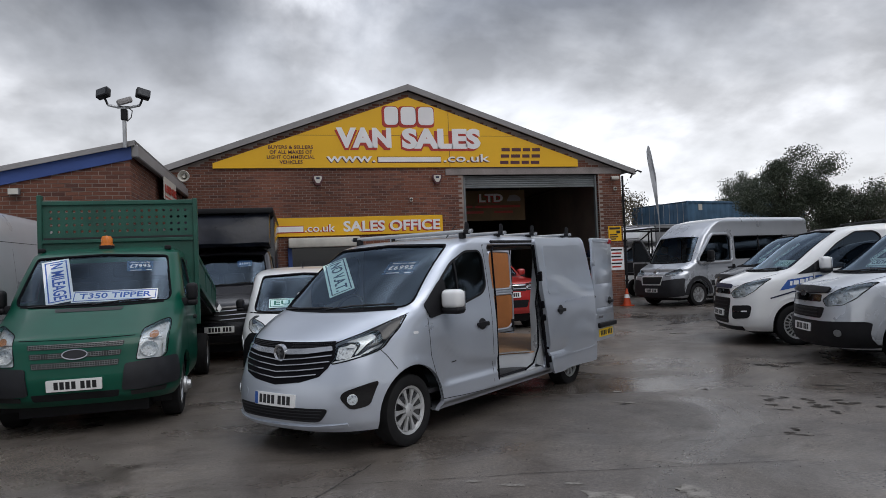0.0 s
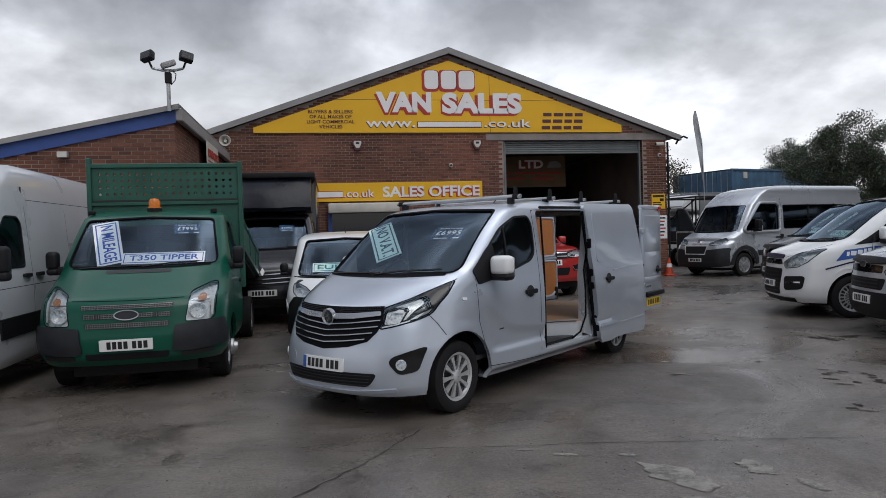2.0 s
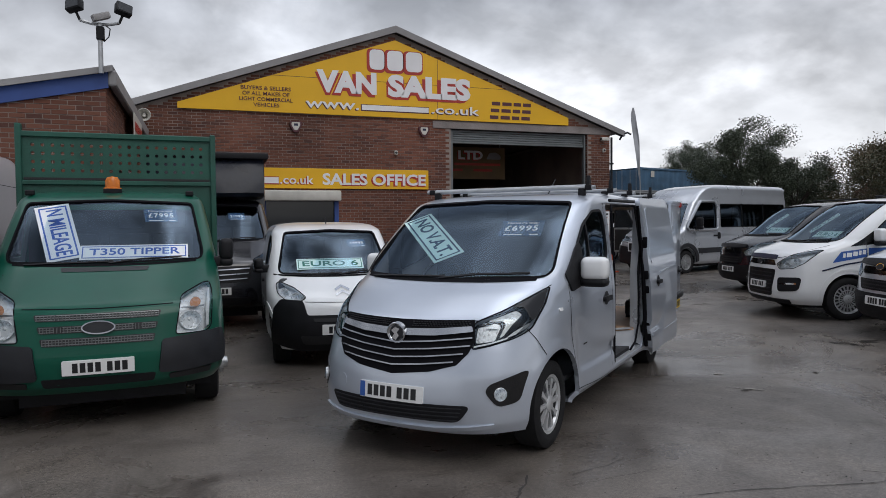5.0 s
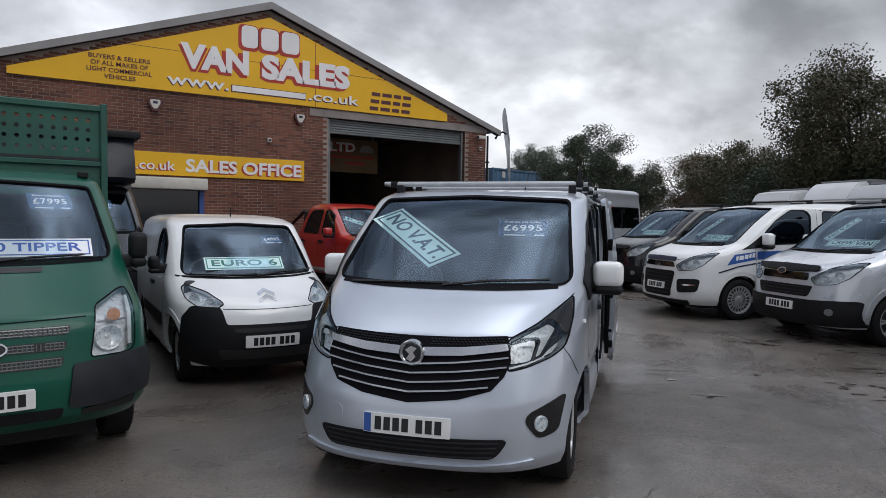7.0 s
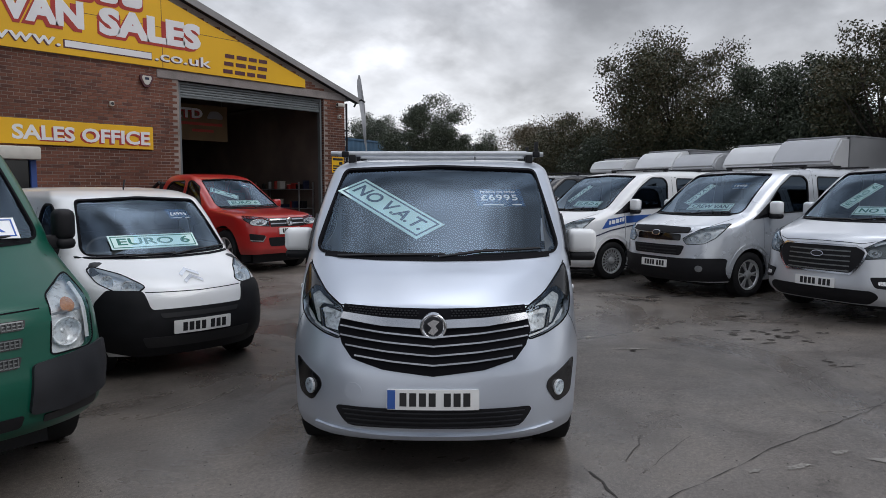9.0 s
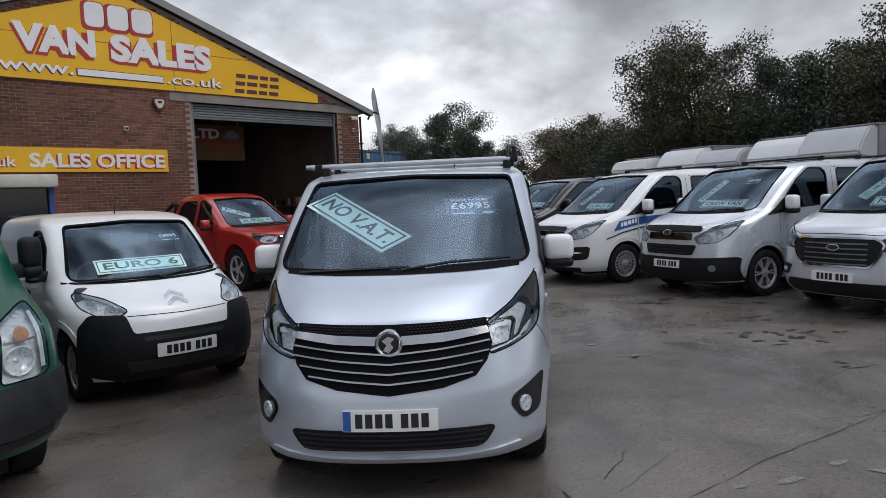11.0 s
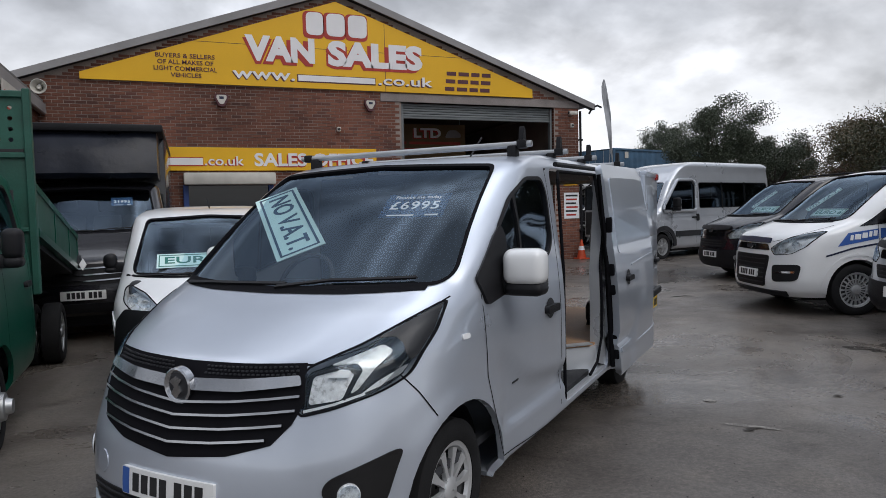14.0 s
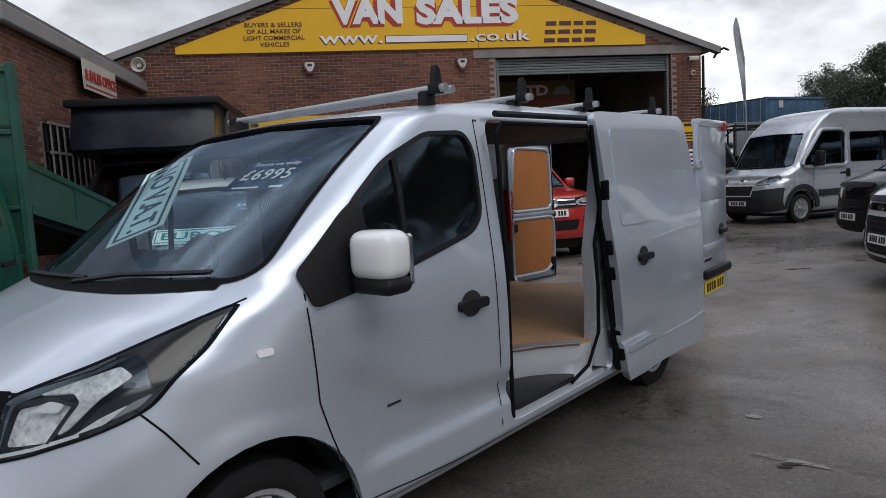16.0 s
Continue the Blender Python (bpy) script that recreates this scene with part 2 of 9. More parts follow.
CONC = mat("concrete_lintel", (0.25, 0.22, 0.21), 0.85, 0.0, 0.2, 2.0, 0.3, 40, fine=0.1)
FASCIA = mat("grey_fascia", (0.27, 0.26, 0.26), 0.6, 0.0, 0.15, 1.5, 0.1, 20)
ROOFM = mat("roof_sheet", (0.16, 0.155, 0.155), 0.8, 0.0, 0.2, 1.0, 0.2, 20)
BLUEF = mat("blue_fascia", (0.03, 0.07, 0.25), 0.5, 0.0, 0.2, 1.5, 0.05, 20)
MORTAR = mat("mortar", (0.27, 0.225, 0.20), 0.95, 0.0, 0.25, 1.5, 0.5, 80, fine=0.15)
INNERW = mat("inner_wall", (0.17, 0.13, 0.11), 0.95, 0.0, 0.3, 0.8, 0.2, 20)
SHUT = mat("shutter_steel", (0.16, 0.175, 0.18), 0.5, 0.4, 0.15, 3.0)
TARP = mat("black_tarpaulin", (0.010, 0.012, 0.019), 0.28, 0.0, 0.3, 3.0, 0.6, 5, spec=0.25)
BOXGREY = mat("box_body_grey", (0.20, 0.205, 0.215), 0.4, 0.1, 0.1, 1.0)
BOXPALE = mat("box_body_pale", (0.48, 0.49, 0.51), 0.4, 0.0, 0.08, 1.0)
BOXWHITE = mat("box_body_white", (0.66, 0.67, 0.68), 0.4, 0.0, 0.06, 1.0)
CONTB = mat("container_blue", (0.060, 0.130, 0.215), 0.6, 0.1, 0.3, 1.2, 0.1, 30, fine=0.1)

BARK = mat("bark", (0.06, 0.05, 0.042), 0.95, 0.0, 0.3, 4.0, 0.6, 30)
PATCH = mat("cement_patch", (0.24, 0.225, 0.205), 0.8, 0.0, 0.2, 3.0, 0.3, 40, fine=0.15)
CRACK = mat("crack_dirt", (0.030, 0.027, 0.025), 0.9, 0.0, 0.3, 5.0)
DEBRIS = mat("wet_leaf_litter", (0.028, 0.022, 0.017), 0.8, 0.0, 0.4, 9.0, 0.5, 60)
CREAM = mat("cream_paint", (0.55, 0.53, 0.48), 0.5, 0.0, 0.1, 4.0)
CONE = mat("cone_orange", (0.55, 0.07, 0.02), 0.5, 0.0, 0.1, 4.0)
TILE = mat("roof_tile", (0.10, 0.045, 0.035), 0.9, 0.0, 0.25, 2.0, 0.3, 8)
FLAGM = mat("banner_cloth", (0.42, 0.43, 0.45), 0.8, 0.0, 0.2, 2.0)

# ---- geometry helpers ----
from mathutils.bvhtree import BVHTree
from mathutils.interpolate import poly_3d_calc


def mesh_ob(name, bm, material, parent=None, label="", smooth=None):
    """Links a bmesh as one mesh object."""
    me = bpy.data.meshes.new(name)
    bm.normal_update()
    bm.to_mesh(me)
    bm.free()
    for m in (material if isinstance(material, (list, tuple)) else [material]):
        me.materials.append(m)
    if smooth:
        me.polygons.foreach_set("use_smooth", [True] * len(me.polygons))
        me.set_sharp_from_angle(angle=radians(smooth))
    ob = new(name, me)
    if parent:
        ob.parent = parent
    if label:
        tagged(ob, label)
    return ob


def part(name, bm, material, parent, label="", smooth=35):
    return mesh_ob(name, bm, material, parent, label, smooth)


def thing(name, label, category, m=None, group="", kind=""):
    ob = new(name)
    ob.empty_display_size = 0.3
    tagged(ob, label, category, group, kind)
    if m is not None:
        ob.matrix_world = m
    return ob


def box(x0, x1, y0, y1, z0, z1, bevel=0.0, seg=2, bm=None):
    bm = bm or bmesh.new()
    r = bmesh.ops.create_cube(bm, size=1)
    bmesh.ops.scale(bm, vec=(x1 - x0, y1 - y0, z1 - z0), verts=r["verts"])
    bmesh.ops.translate(bm, vec=((x0 + x1) / 2, (y0 + y1) / 2, (z0 + z1) / 2), verts=r["verts"])
    if bevel:
        es = list({e for v in r["verts"] for e in v.link_edges})
        bmesh.ops.bevel(bm, geom=es, offset=bevel, segments=seg, affect="EDGES", profile=0.5)
    return bm


def tube(points, radius, seg=10, bm=None):
    """A round bar along points."""
    bm = bm or bmesh.new()
    rings = []
    pts = [Vector(p) for p in points]
    for i, p in enumerate(pts):
        d = (pts[min(i + 1, len(pts) - 1)] - pts[max(i - 1, 0)]).normalized()
        a = d.orthogonal().normalized() if abs(d.z) > 0.9 else d.cross(Vector((0, 0, 1))).normalized()
        b = d.cross(a)
        rings.append([bm.verts.new(p + radius * (math.cos(k * math.tau / seg) * a + math.sin(k * math.tau / seg) * b)) for k in range(seg)])
    for r, q in zip(rings, rings[1:]):
        for k in range(seg):
            bm.faces.new((r[k], r[(k + 1) % seg], q[(k + 1) % seg], q[k]))
    bm.faces.new(rings[0][::-1]); bm.faces.new(rings[-1])
    bmesh.ops.recalc_face_normals(bm, faces=bm.faces[:])
    return bm


def lathe(profile, seg=32, axis="x", bm=None):
    """Turns a profile of (along, radius) round an axis."""
    bm = bm or bmesh.new()
    rings = []
    for a, r in profile:
        ring = []
        for k in range(seg):
            c, s = r * math.cos(k * math.tau / seg), r * math.sin(k * math.tau / seg)
            ring.append(bm.verts.new((a, c, s) if axis == "x" else (c, a, s) if axis == "y" else (c, s, a)))
        rings.append(ring)
    for r, q in zip(rings, rings[1:]):
        for k in range(seg):
            bm.faces.new((r[k], r[(k + 1) % seg], q[(k + 1) % seg], q[k]))
    bmesh.ops.recalc_face_normals(bm, faces=bm.faces[:])
    return bm


def prism(poly, axis, a, b, bm=None):
    """A polygon pulled out along an axis. Polygon in (y, z) for x, (x, z) for y, (x, y) for z."""
    bm = bm or bmesh.new()
    put = {"x": lambda p, d: (d, p[0], p[1]), "y": lambda p, d: (p[0], d, p[1]), "z": lambda p, d: (p[0], p[1], d)}[axis]
    lo = [bm.verts.new(put(p, a)) for p in poly]
    hi = [bm.verts.new(put(p, b)) for p in poly]
    fs = [bm.faces.new(lo[::-1]), bm.faces.new(hi)]
    n = len(poly)
    for i in range(n):
        fs.append(bm.faces.new((lo[i], lo[(i + 1) % n], hi[(i + 1) % n], hi[i])))
    bmesh.ops.recalc_face_normals(bm, faces=fs)
    return bm


def rounded(poly, r=0.05, seg=4):
    """A polygon with its corners rounded."""
    out = []
    n = len(poly)
    for i in range(n):
        p, a, b = Vector(poly[i]), Vector(poly[i - 1]), Vector(poly[(i + 1) % n])
        da, db = (a - p), (b - p)
        ra = min(r, da.length * 0.45)
        rb = min(r, db.length * 0.45)
        pa, pb = p + da.normalized() * ra, p + db.normalized() * rb
        for k in range(seg + 1):
            t = k / seg
            q = pa * (1 - t) ** 2 + p * 2 * t * (1 - t) + pb * t ** 2
            out.append((q.x, q.y))
    return out


def inset(poly, d):
    """A polygon drawn in by about d (out: minus)."""
    n = len(poly)
    area = sum(poly[i][0] * poly[(i + 1) % n][1] - poly[(i + 1) % n][0] * poly[i][1] for i in range(n))
    s = 1 if area > 0 else -1
    out = []
    for i in range(n):
        p, a, b = Vector(poly[i]), Vector(poly[i - 1]), Vector(poly[(i + 1) % n])
        e1, e2 = (p - a), (b - p)
        if e1.length < 1e-6 or e2.length < 1e-6:
            out.append((p.x, p.y)); continue
        e1.normalize(); e2.normalize()
        n1, n2 = Vector((-e1.y, e1.x)) * s, Vector((-e2.y, e2.x)) * s
        m = n1 + n2
        m = m / max(0.4, m.length_squared) * 2
        q = p + m * d
        out.append((q.x, q.y))
    return out


def strip(path, w):
    """The outline of a band of width w along a path of 2D points."""
    pts = [Vector(p) for p in path]
    left, right = [], []
    for i, p in enumerate(pts):
        d = (pts[min(i + 1, len(pts) - 1)] - pts[max(i - 1, 0)]).normalized()
        nrm = Vector((-d.y, d.x)) * (w / 2)
        left.append(tuple(p + nrm)); right.append(tuple(p - nrm))
    return left + right[::-1]


def ease(v):
    return v * v * (3 - 2 * v)


class Shell:
    """A vehicle body made of stacked plan outlines. Rows: z, front y, rear y, half width, bow of the nose,
    corner depth across and along at the front, corner radius at the rear. Where the bow is negative the nose is one
    smooth curve of that power, of exponent corner across and depth corner along. press(y, z) draws the flank in."""

    def __init__(self, rows, sub=4, nf=8, nc=10, ns=14, press=None):
        pts = [np.array(r, float) for r in rows]
        lev = []
        for i in range(len(pts) - 1):
            p0, p1, p2, p3 = pts[max(i - 1, 0)], pts[i], pts[i + 1], pts[min(i + 2, len(pts) - 1)]
            for k in range(sub):
                t = k / sub
                m1, m2 = (p2 - p0) * 0.35, (p3 - p1) * 0.35
                m1 = np.where((p1 - p0) * (p2 - p1) > 0, m1, 0)
                m2 = np.where((p2 - p1) * (p3 - p2) > 0, m2, 0)
                lev.append((2 * t ** 3 - 3 * t ** 2 + 1) * p1 + (t ** 3 - 2 * t ** 2 + t) * m1 + (3 * t ** 2 - 2 * t ** 3) * p2 + (t ** 3 - t ** 2) * m2)
        lev.append(pts[-1])
        bm = bmesh.new()
        rings = []
        for z, yf, yr, hw, bow, rx, ry, rr in lev:
            half = []
            if bow < 0:
                mid = 1 - (1 - 0.76 ** -bow) ** rx
                for i in range(nf):
                    k = 0.76 * i / nf
                    half.append((hw * k, yf + ry * (1 - (1 - k ** -bow) ** rx)))
                for i in range(nc):
                    w = mid + (1 - mid) * i / nc
                    half.append((hw * (1 - (1 - w) ** (1 / rx)) ** (-1 / bow), yf + ry * w))
                y0 = yf
            else:
                for i in range(nf):
                    x = (hw - rx) * i / nf
                    half.append((x, yf + bow * (x / hw) ** 2))
                y0 = yf + bow * ((hw - rx) / hw) ** 2
                for i in range(nc):
                    a = math.pi / 2 * i / nc
                    half.append((hw - rx + rx * math.sin(a) ** 0.9, y0 + ry * (1 - math.cos(a) ** 0.9)))
            for i in range(ns):
                half.append((hw, y0 + ry + (yr - rr - y0 - ry) * i / ns))
            if press:
                half = [(x - press(y, z) * ease(max(0.0, min(1.0, (x / hw - 0.5) / 0.45))) if y < yr - rr else x, y) for x, y in half]
            for i in range(5):
                a = math.pi / 2 * i / 5
                half.append((hw - rr + rr * math.cos(a), yr - rr + rr * math.sin(a)))
            for i in range(5):
                half.append(((hw - rr) * (1 - i / 4), yr))
            full = half + [(-x, y) for x, y in half[-2:0:-1]]
            rings.append([bm.verts.new((x, y, z)) for x, y in full])
        for r, q in zip(rings, rings[1:]):
            n = len(r)
            for k in range(n):
                bm.faces.new((r[k], r[(k + 1) % n], q[(k + 1) % n], q[k]))
        bm.faces.new(rings[0]); bm.faces.new(rings[-1][::-1])
        bmesh.ops.recalc_face_normals(bm, faces=bm.faces[:])
        self.bm = bm
        self.tree = BVHTree.FromBMesh(bm)

    def hit(self, axis, u, v):
        o, d = {"x+": ((4, u, v), (-1, 0, 0)), "x-": ((-4, u, v), (1, 0, 0)), "y-": ((u, -3, v), (0, 1, 0)),
                "y+": ((u, 12, v), (0, -1, 0)), "z": ((u, v, 5), (0, 0, -1))}[axis]
        p, nrm, _, _ = self.tree.ray_cast(Vector(o), Vector(d))
        if p is None:
            w = Vector(o) + Vector(d) * {"x+": 3.1, "x-": 3.1, "y-": 3.6, "y+": 7, "z": 3.2}[axis]
            p, nrm, _, _ = self.tree.find_nearest(w)
        return p, nrm

    def soft_hit(self, axis, u, v, d):
        """A point of the skin with its normal smoothed over a hand's width."""
        p, nrm = self.hit(axis, u, v)
        tot = Vector((0, 0, 0))
        for du, dv in ((0, 0), (0.03, 0), (-0.03, 0), (0, 0.03), (0, -0.03)):
            q, n2 = self.hit(axis, u + du, v + dv)
            if (q - p).length < 0.25:
                tot += n2 if n2.dot(d) > 0 else -n2
        return p, tot.normalized() if tot.length > 0.1 else nrm

    def patch(self, poly, axis, off=0.004, thick=0.0, step=0.07, bm=None, flat=False):
        """A sheet laid on the body: a polygon as seen along an axis, set off from the skin and given a thickness inwards."""
        bm = bm or bmesh.new()
        tmp = bmesh.new()
        vs = [tmp.verts.new((p[0], p[1], 0)) for p in poly]
        tmp.faces.new(vs)
        us, ws = [p[0] for p in poly], [p[1] for p in poly]
        for k, (lo, hi) in enumerate(((min(us), max(us)), (min(ws), max(ws)))):
            n = int((hi - lo) / step)
            for i in range(1, n + 1):
                co = [0, 0, 0]; co[k] = lo + (hi - lo) * i / (n + 1)
                no = [0, 0, 0]; no[k] = 1
                bmesh.ops.bisect_plane(tmp, geom=tmp.verts[:] + tmp.edges[:] + tmp.faces[:], plane_co=co, plane_no=no)
        bmesh.ops.triangulate(tmp, faces=[f for f in tmp.faces if len(f.verts) > 4])
        d = Vector({"x+": (1, 0, 0), "x-": (-1, 0, 0), "y-": (0, -1, 0), "y+": (0, 1, 0), "z": (0, 0, 1)}[axis])
        bound = {v for e in tmp.edges if e.is_boundary for v in e.verts}
        top, low = {}, {}
        for v in tmp.verts:
            p, nrm = self.soft_hit(axis, v.co.x, v.co.y, d)
            top[v] = bm.verts.new(p + nrm * off)
            if thick and v in bound:
                low[v] = bm.verts.new(p + nrm * (off - thick))
        made = []
        for f in tmp.faces:
            try:
                made.append(bm.faces.new([top[v] for v in f.verts]))
            except ValueError:
                pass
        if made and sum((f.calc_area() * (f.normal_update() or f.normal).dot(d)) for f in made) < 0:
            bmesh.ops.reverse_faces(bm, faces=made)
        if thick:
            side = []
            for e in tmp.edges:
                if e.is_boundary:
                    a, b = e.verts
                    side.append(bm.faces.new((top[a], top[b], low[b], low[a])))
            bmesh.ops.recalc_face_normals(bm, faces=made + side)
        tmp.free()
        return bm


def carve(shell_bm, cutters, thick=0.035):
    """The body as a hollow skin with its openings cut through. Returns a bmesh."""
    tree = BVHTree.FromBMesh(shell_bm)
    me = bpy.data.meshes.new("tmp_body")
    shell_bm.to_mesh(me)
    ob = new("tmp_body", me)
    tmp = []
    for c in cutters:
        cm = bpy.data.meshes.new("tmp_cut")
        c.to_mesh(cm); c.free()
        co = new("tmp_cut", cm)
        tmp.append(co)
        b = ob.modifiers.new("cut", "BOOLEAN")
        b.operation, b.solver, b.object = "DIFFERENCE", "EXACT", co
    bpy.context.view_layer.update()
    res = bpy.data.meshes.new_from_object(ob.evaluated_get(bpy.context.evaluated_depsgraph_get()))
    bm = bmesh.new()
    bm.from_mesh(res)
    for o in [ob] + tmp:
        bpy.data.objects.remove(o)
    # keep the outer skin only: faces left by the cutters lie off it
    off = []
    for f in bm.faces:
        c = f.calc_center_median()
        p, nrm, _, _ = tree.find_nearest(c)
        q = f.verts[0].co.lerp(f.verts[len(f.verts) // 2].co, 0.5)
        p2, _, _, _ = tree.find_nearest(q)
        if max((p - c).length, (p2 - q).length if len(f.verts) < 12 else 0) > 0.006:
            off.append(f)
    bmesh.ops.delete(bm, geom=off, context="FACES")
    me2 = bpy.data.meshes.new("tmp_skin")
    bm.to_mesh(me2); bm.free()
    ob = new("tmp_skin", me2)
    so = ob.modifiers.new("skin", "SOLIDIFY")
    so.thickness, so.offset = thick, -1
    bpy.context.view_layer.update()
    res = bpy.data.meshes.new_from_object(ob.evaluated_get(bpy.context.evaluated_depsgraph_get()))
    bpy.data.objects.remove(ob)
    bm = bmesh.new()
    bm.from_mesh(res)
    return bm


def lamp(parent, sh, poly, pieces, base, depth=0.06):
    """A headlight set into the wing: housing, bowls and trims behind a clear cover."""
    d = Vector((0, -1, 0))
    h = part("headlight", sh.patch(poly, "y-", -depth, -depth, 0.05), base, parent)
    skin_normals(h, sh)
    for q, mm in pieces:
        us, vs = [a for a, _ in q], [b for _, b in q]
        if mm is REFLECTOR:
            cu, cv, ru, rv = (max(us) + min(us)) / 2, (max(vs) + min(vs)) / 2, (max(us) - min(us)) / 2, (max(vs) - min(vs)) / 2
            p, nrm = sh.soft_hit("y-", cu, cv, d)
            n = (Vector((nrm.x, nrm.y, 0)).normalized() * 0.7 + d * 0.3).normalized()
            m = Matrix.Translation(p - nrm * 0.032) @ pose(0, 0, 0, 0, 0, math.degrees(math.atan2(n.x, -n.y))) @ Matrix.Diagonal((ru, 1, rv, 1))
            bowl = lathe([(-0.012, 1.06), (-0.016, 1.0), (0.0, 0.93), (0.02, 0.72), (0.030, 0.42), (0.034, 0.2), (0.024, 0.17), (0.022, 0.001)], 28, "y")
            o = part("reflector", bowl, mm, h, smooth=60)
            o.data.transform(m)
        else:
            sunk = 0.035 if mm is FLUTED else 0.012
            skin_normals(part("lamp_trim", sh.patch(q, "y-", -sunk, 0.01, 0.05), mm, h), sh)
    part("lamp_seal", sh.patch(strip(poly + [poly[0]], 0.008), "y-", 0.0045, 0.004, 0.1), GRILLEB, h)
    g = part("lamp_cover", sh.patch(poly, "y-", 0.003, 0.0, 0.04), CLEAR, h, smooth=60)
    g.visible_shadow = False
    skin_normals(g, sh)
    return h


def both(poly):
    return poly, [(-x, z) for x, z in poly]


def lettering(txt, size, material, parent, m, name="letter", extrude=0.002, spread=1.0, offset=0.0, label="", squeeze=1.0):
    """Words in the built-in font as a mesh; they stand in the local x-z plane facing -y, centred."""
    cu = bpy.data.curves.new("tmp_text", "FONT")
    cu.body, cu.size, cu.extrude, cu.align_x, cu.align_y = txt, size, extrude, "CENTER", "CENTER"
    cu.space_character, cu.offset, cu.resolution_u = spread, offset, 3
    ob = new("tmp_text", cu)
    bpy.context.view_layer.update()
    me = bpy.data.meshes.new_from_object(ob.evaluated_get(bpy.context.evaluated_depsgraph_get()))
    bpy.data.objects.remove(ob)
    me.transform(m @ pose(0, 0, 0, 90) @ Matrix.Diagonal((squeeze, 1, 1, 1)))
    return letters(me, material, parent, name)


def islands(me):
    """The connected pieces of a mesh, as lists of polygons."""
    root = list(range(len(me.vertices)))

    def find(i):
        while root[i] != i:
            root[i] = root[root[i]]
            i = root[i]
        return i
    for e in me.edges:
        a, b = (find(i) for i in e.vertices)
        root[a] = b
    out = {}
    for p in me.polygons:
        out.setdefault(find(p.vertices[0]), []).append(list(p.vertices))
    return out.values()


def letters(me, material, parent, name="letter"):
    """Each letter as a part of its own."""
    made = []
    for polys in islands(me):
        idx = sorted({i for p in polys for i in p})
        at_ = {i: k for k, i in enumerate(idx)}
        m2 = bpy.data.meshes.new(name)
        m2.from_pydata([tuple(me.vertices[i].co) for i in idx], [], [[at_[i] for i in p] for p in polys])
        m2.materials.append(material)
        o = new(name, m2)
        o.parent = parent
        made.append(o)
    return made


def extent(obs, k):
    vals = [v.co[k] for o in obs for v in o.data.vertices]
    return min(vals), max(vals)


# ---- vehicle parts ----
def wheel(parent, x, y, r, side, style="multi", rim=ALLOY, width=0.2, n=10, rim_r=None):
    """One wheel: barrel with tyre and rim under it. side +1 shows its face towards +x."""
    rr = rim_r or r * 0.68
    w = width / 2
    s = side
    hub = lathe([(-w * s * 0.7, rr * 0.97), (w * s * 0.55, rr * 0.97), (w * s * 0.5, rr * 0.8), (w * s * 0.15, rr * 0.6), (w * s * 0.1, 0.01)], 36)
    wh = part("wheel", hub, DARKALLOY if style != "steel" else rim, parent)
    wh.location = (x, y, r)
    t = lathe([(-w * s, rr), (-w * s, r * 0.9), (-w * s * 0.85, r * 0.985), (-w * s * 0.4, r), (w * s * 0.4, r), (w * s * 0.85, r * 0.985), (w * s, r * 0.9), (w * s * 1.02, rr * 1.12), (w * s * 0.9, rr)], 44)
    part("tyre", t, RUBBER, wh)
    bm = lathe([(w * s * 0.62, rr * 0.86), (w * s * 0.8, rr * 0.9), (w * s * 0.86, rr * 1.0), (w * s * 0.6, rr * 1.01)], 40)
    face = w * s * 0.72
    if style == "trim":      # wheel trim: a dished disc with paired slots between flat spokes
        for k in range(n):
            a = k * math.tau / n
            poly = []
            for rad, ha in ((0.26, 0.20), (0.55, 0.105), (0.86, 0.125)):
                poly.append((rr * rad * math.cos(a - ha), rr * rad * math.sin(a - ha)))
            for rad, ha in ((0.86, 0.125), (0.55, 0.105), (0.26, 0.20)):
                poly.append((rr * rad * math.cos(a + ha), rr * rad * math.sin(a + ha)))
            prism(poly, "x", face - 0.015 * s, face + 0.008 * s, bm)
    else:
        for k in range(n):
            a = k * math.tau / n
            wd0, wd1 = {"multi": (0.13, 0.07), "five": (0.26, 0.16), "mesh": (0.09, 0.05), "steel": (0.3, 0.3), "split": (0.16, 0.06)}[style]
            for da in ((-0.13, 0.13) if style == "split" else (0,)):
                poly = []
                for rad, ha in ((0.2, wd0 * 1.2), (0.9, wd1)):
                    aa = a + da * (rad / 0.9)
                    poly.append((rr * rad * math.cos(aa - ha), rr * rad * math.sin(aa - ha)))
                for rad, ha in ((0.9, wd1), (0.2, wd0 * 1.2)):
                    aa = a + da * (rad / 0.9)
                    poly.append((rr * rad * math.cos(aa + ha), rr * rad * math.sin(aa + ha)))
                prism(poly, "x", face - 0.02 * s, face, bm)
    lathe([(face - 0.02 * s, rr * 0.27), (face + 0.012 * s, rr * 0.27), (face + 0.02 * s, rr * 0.2), (face + 0.022 * s, 0.005)], 20, bm=bm)
    if style == "mesh":
        lathe([(face - 0.01 * s, rr * 0.56), (face + 0.004 * s, rr * 0.56), (face + 0.004 * s, rr * 0.62), (face - 0.01 * s, rr * 0.62)], 36, bm=bm)
    part("rim", bm, rim, wh)
    return wh


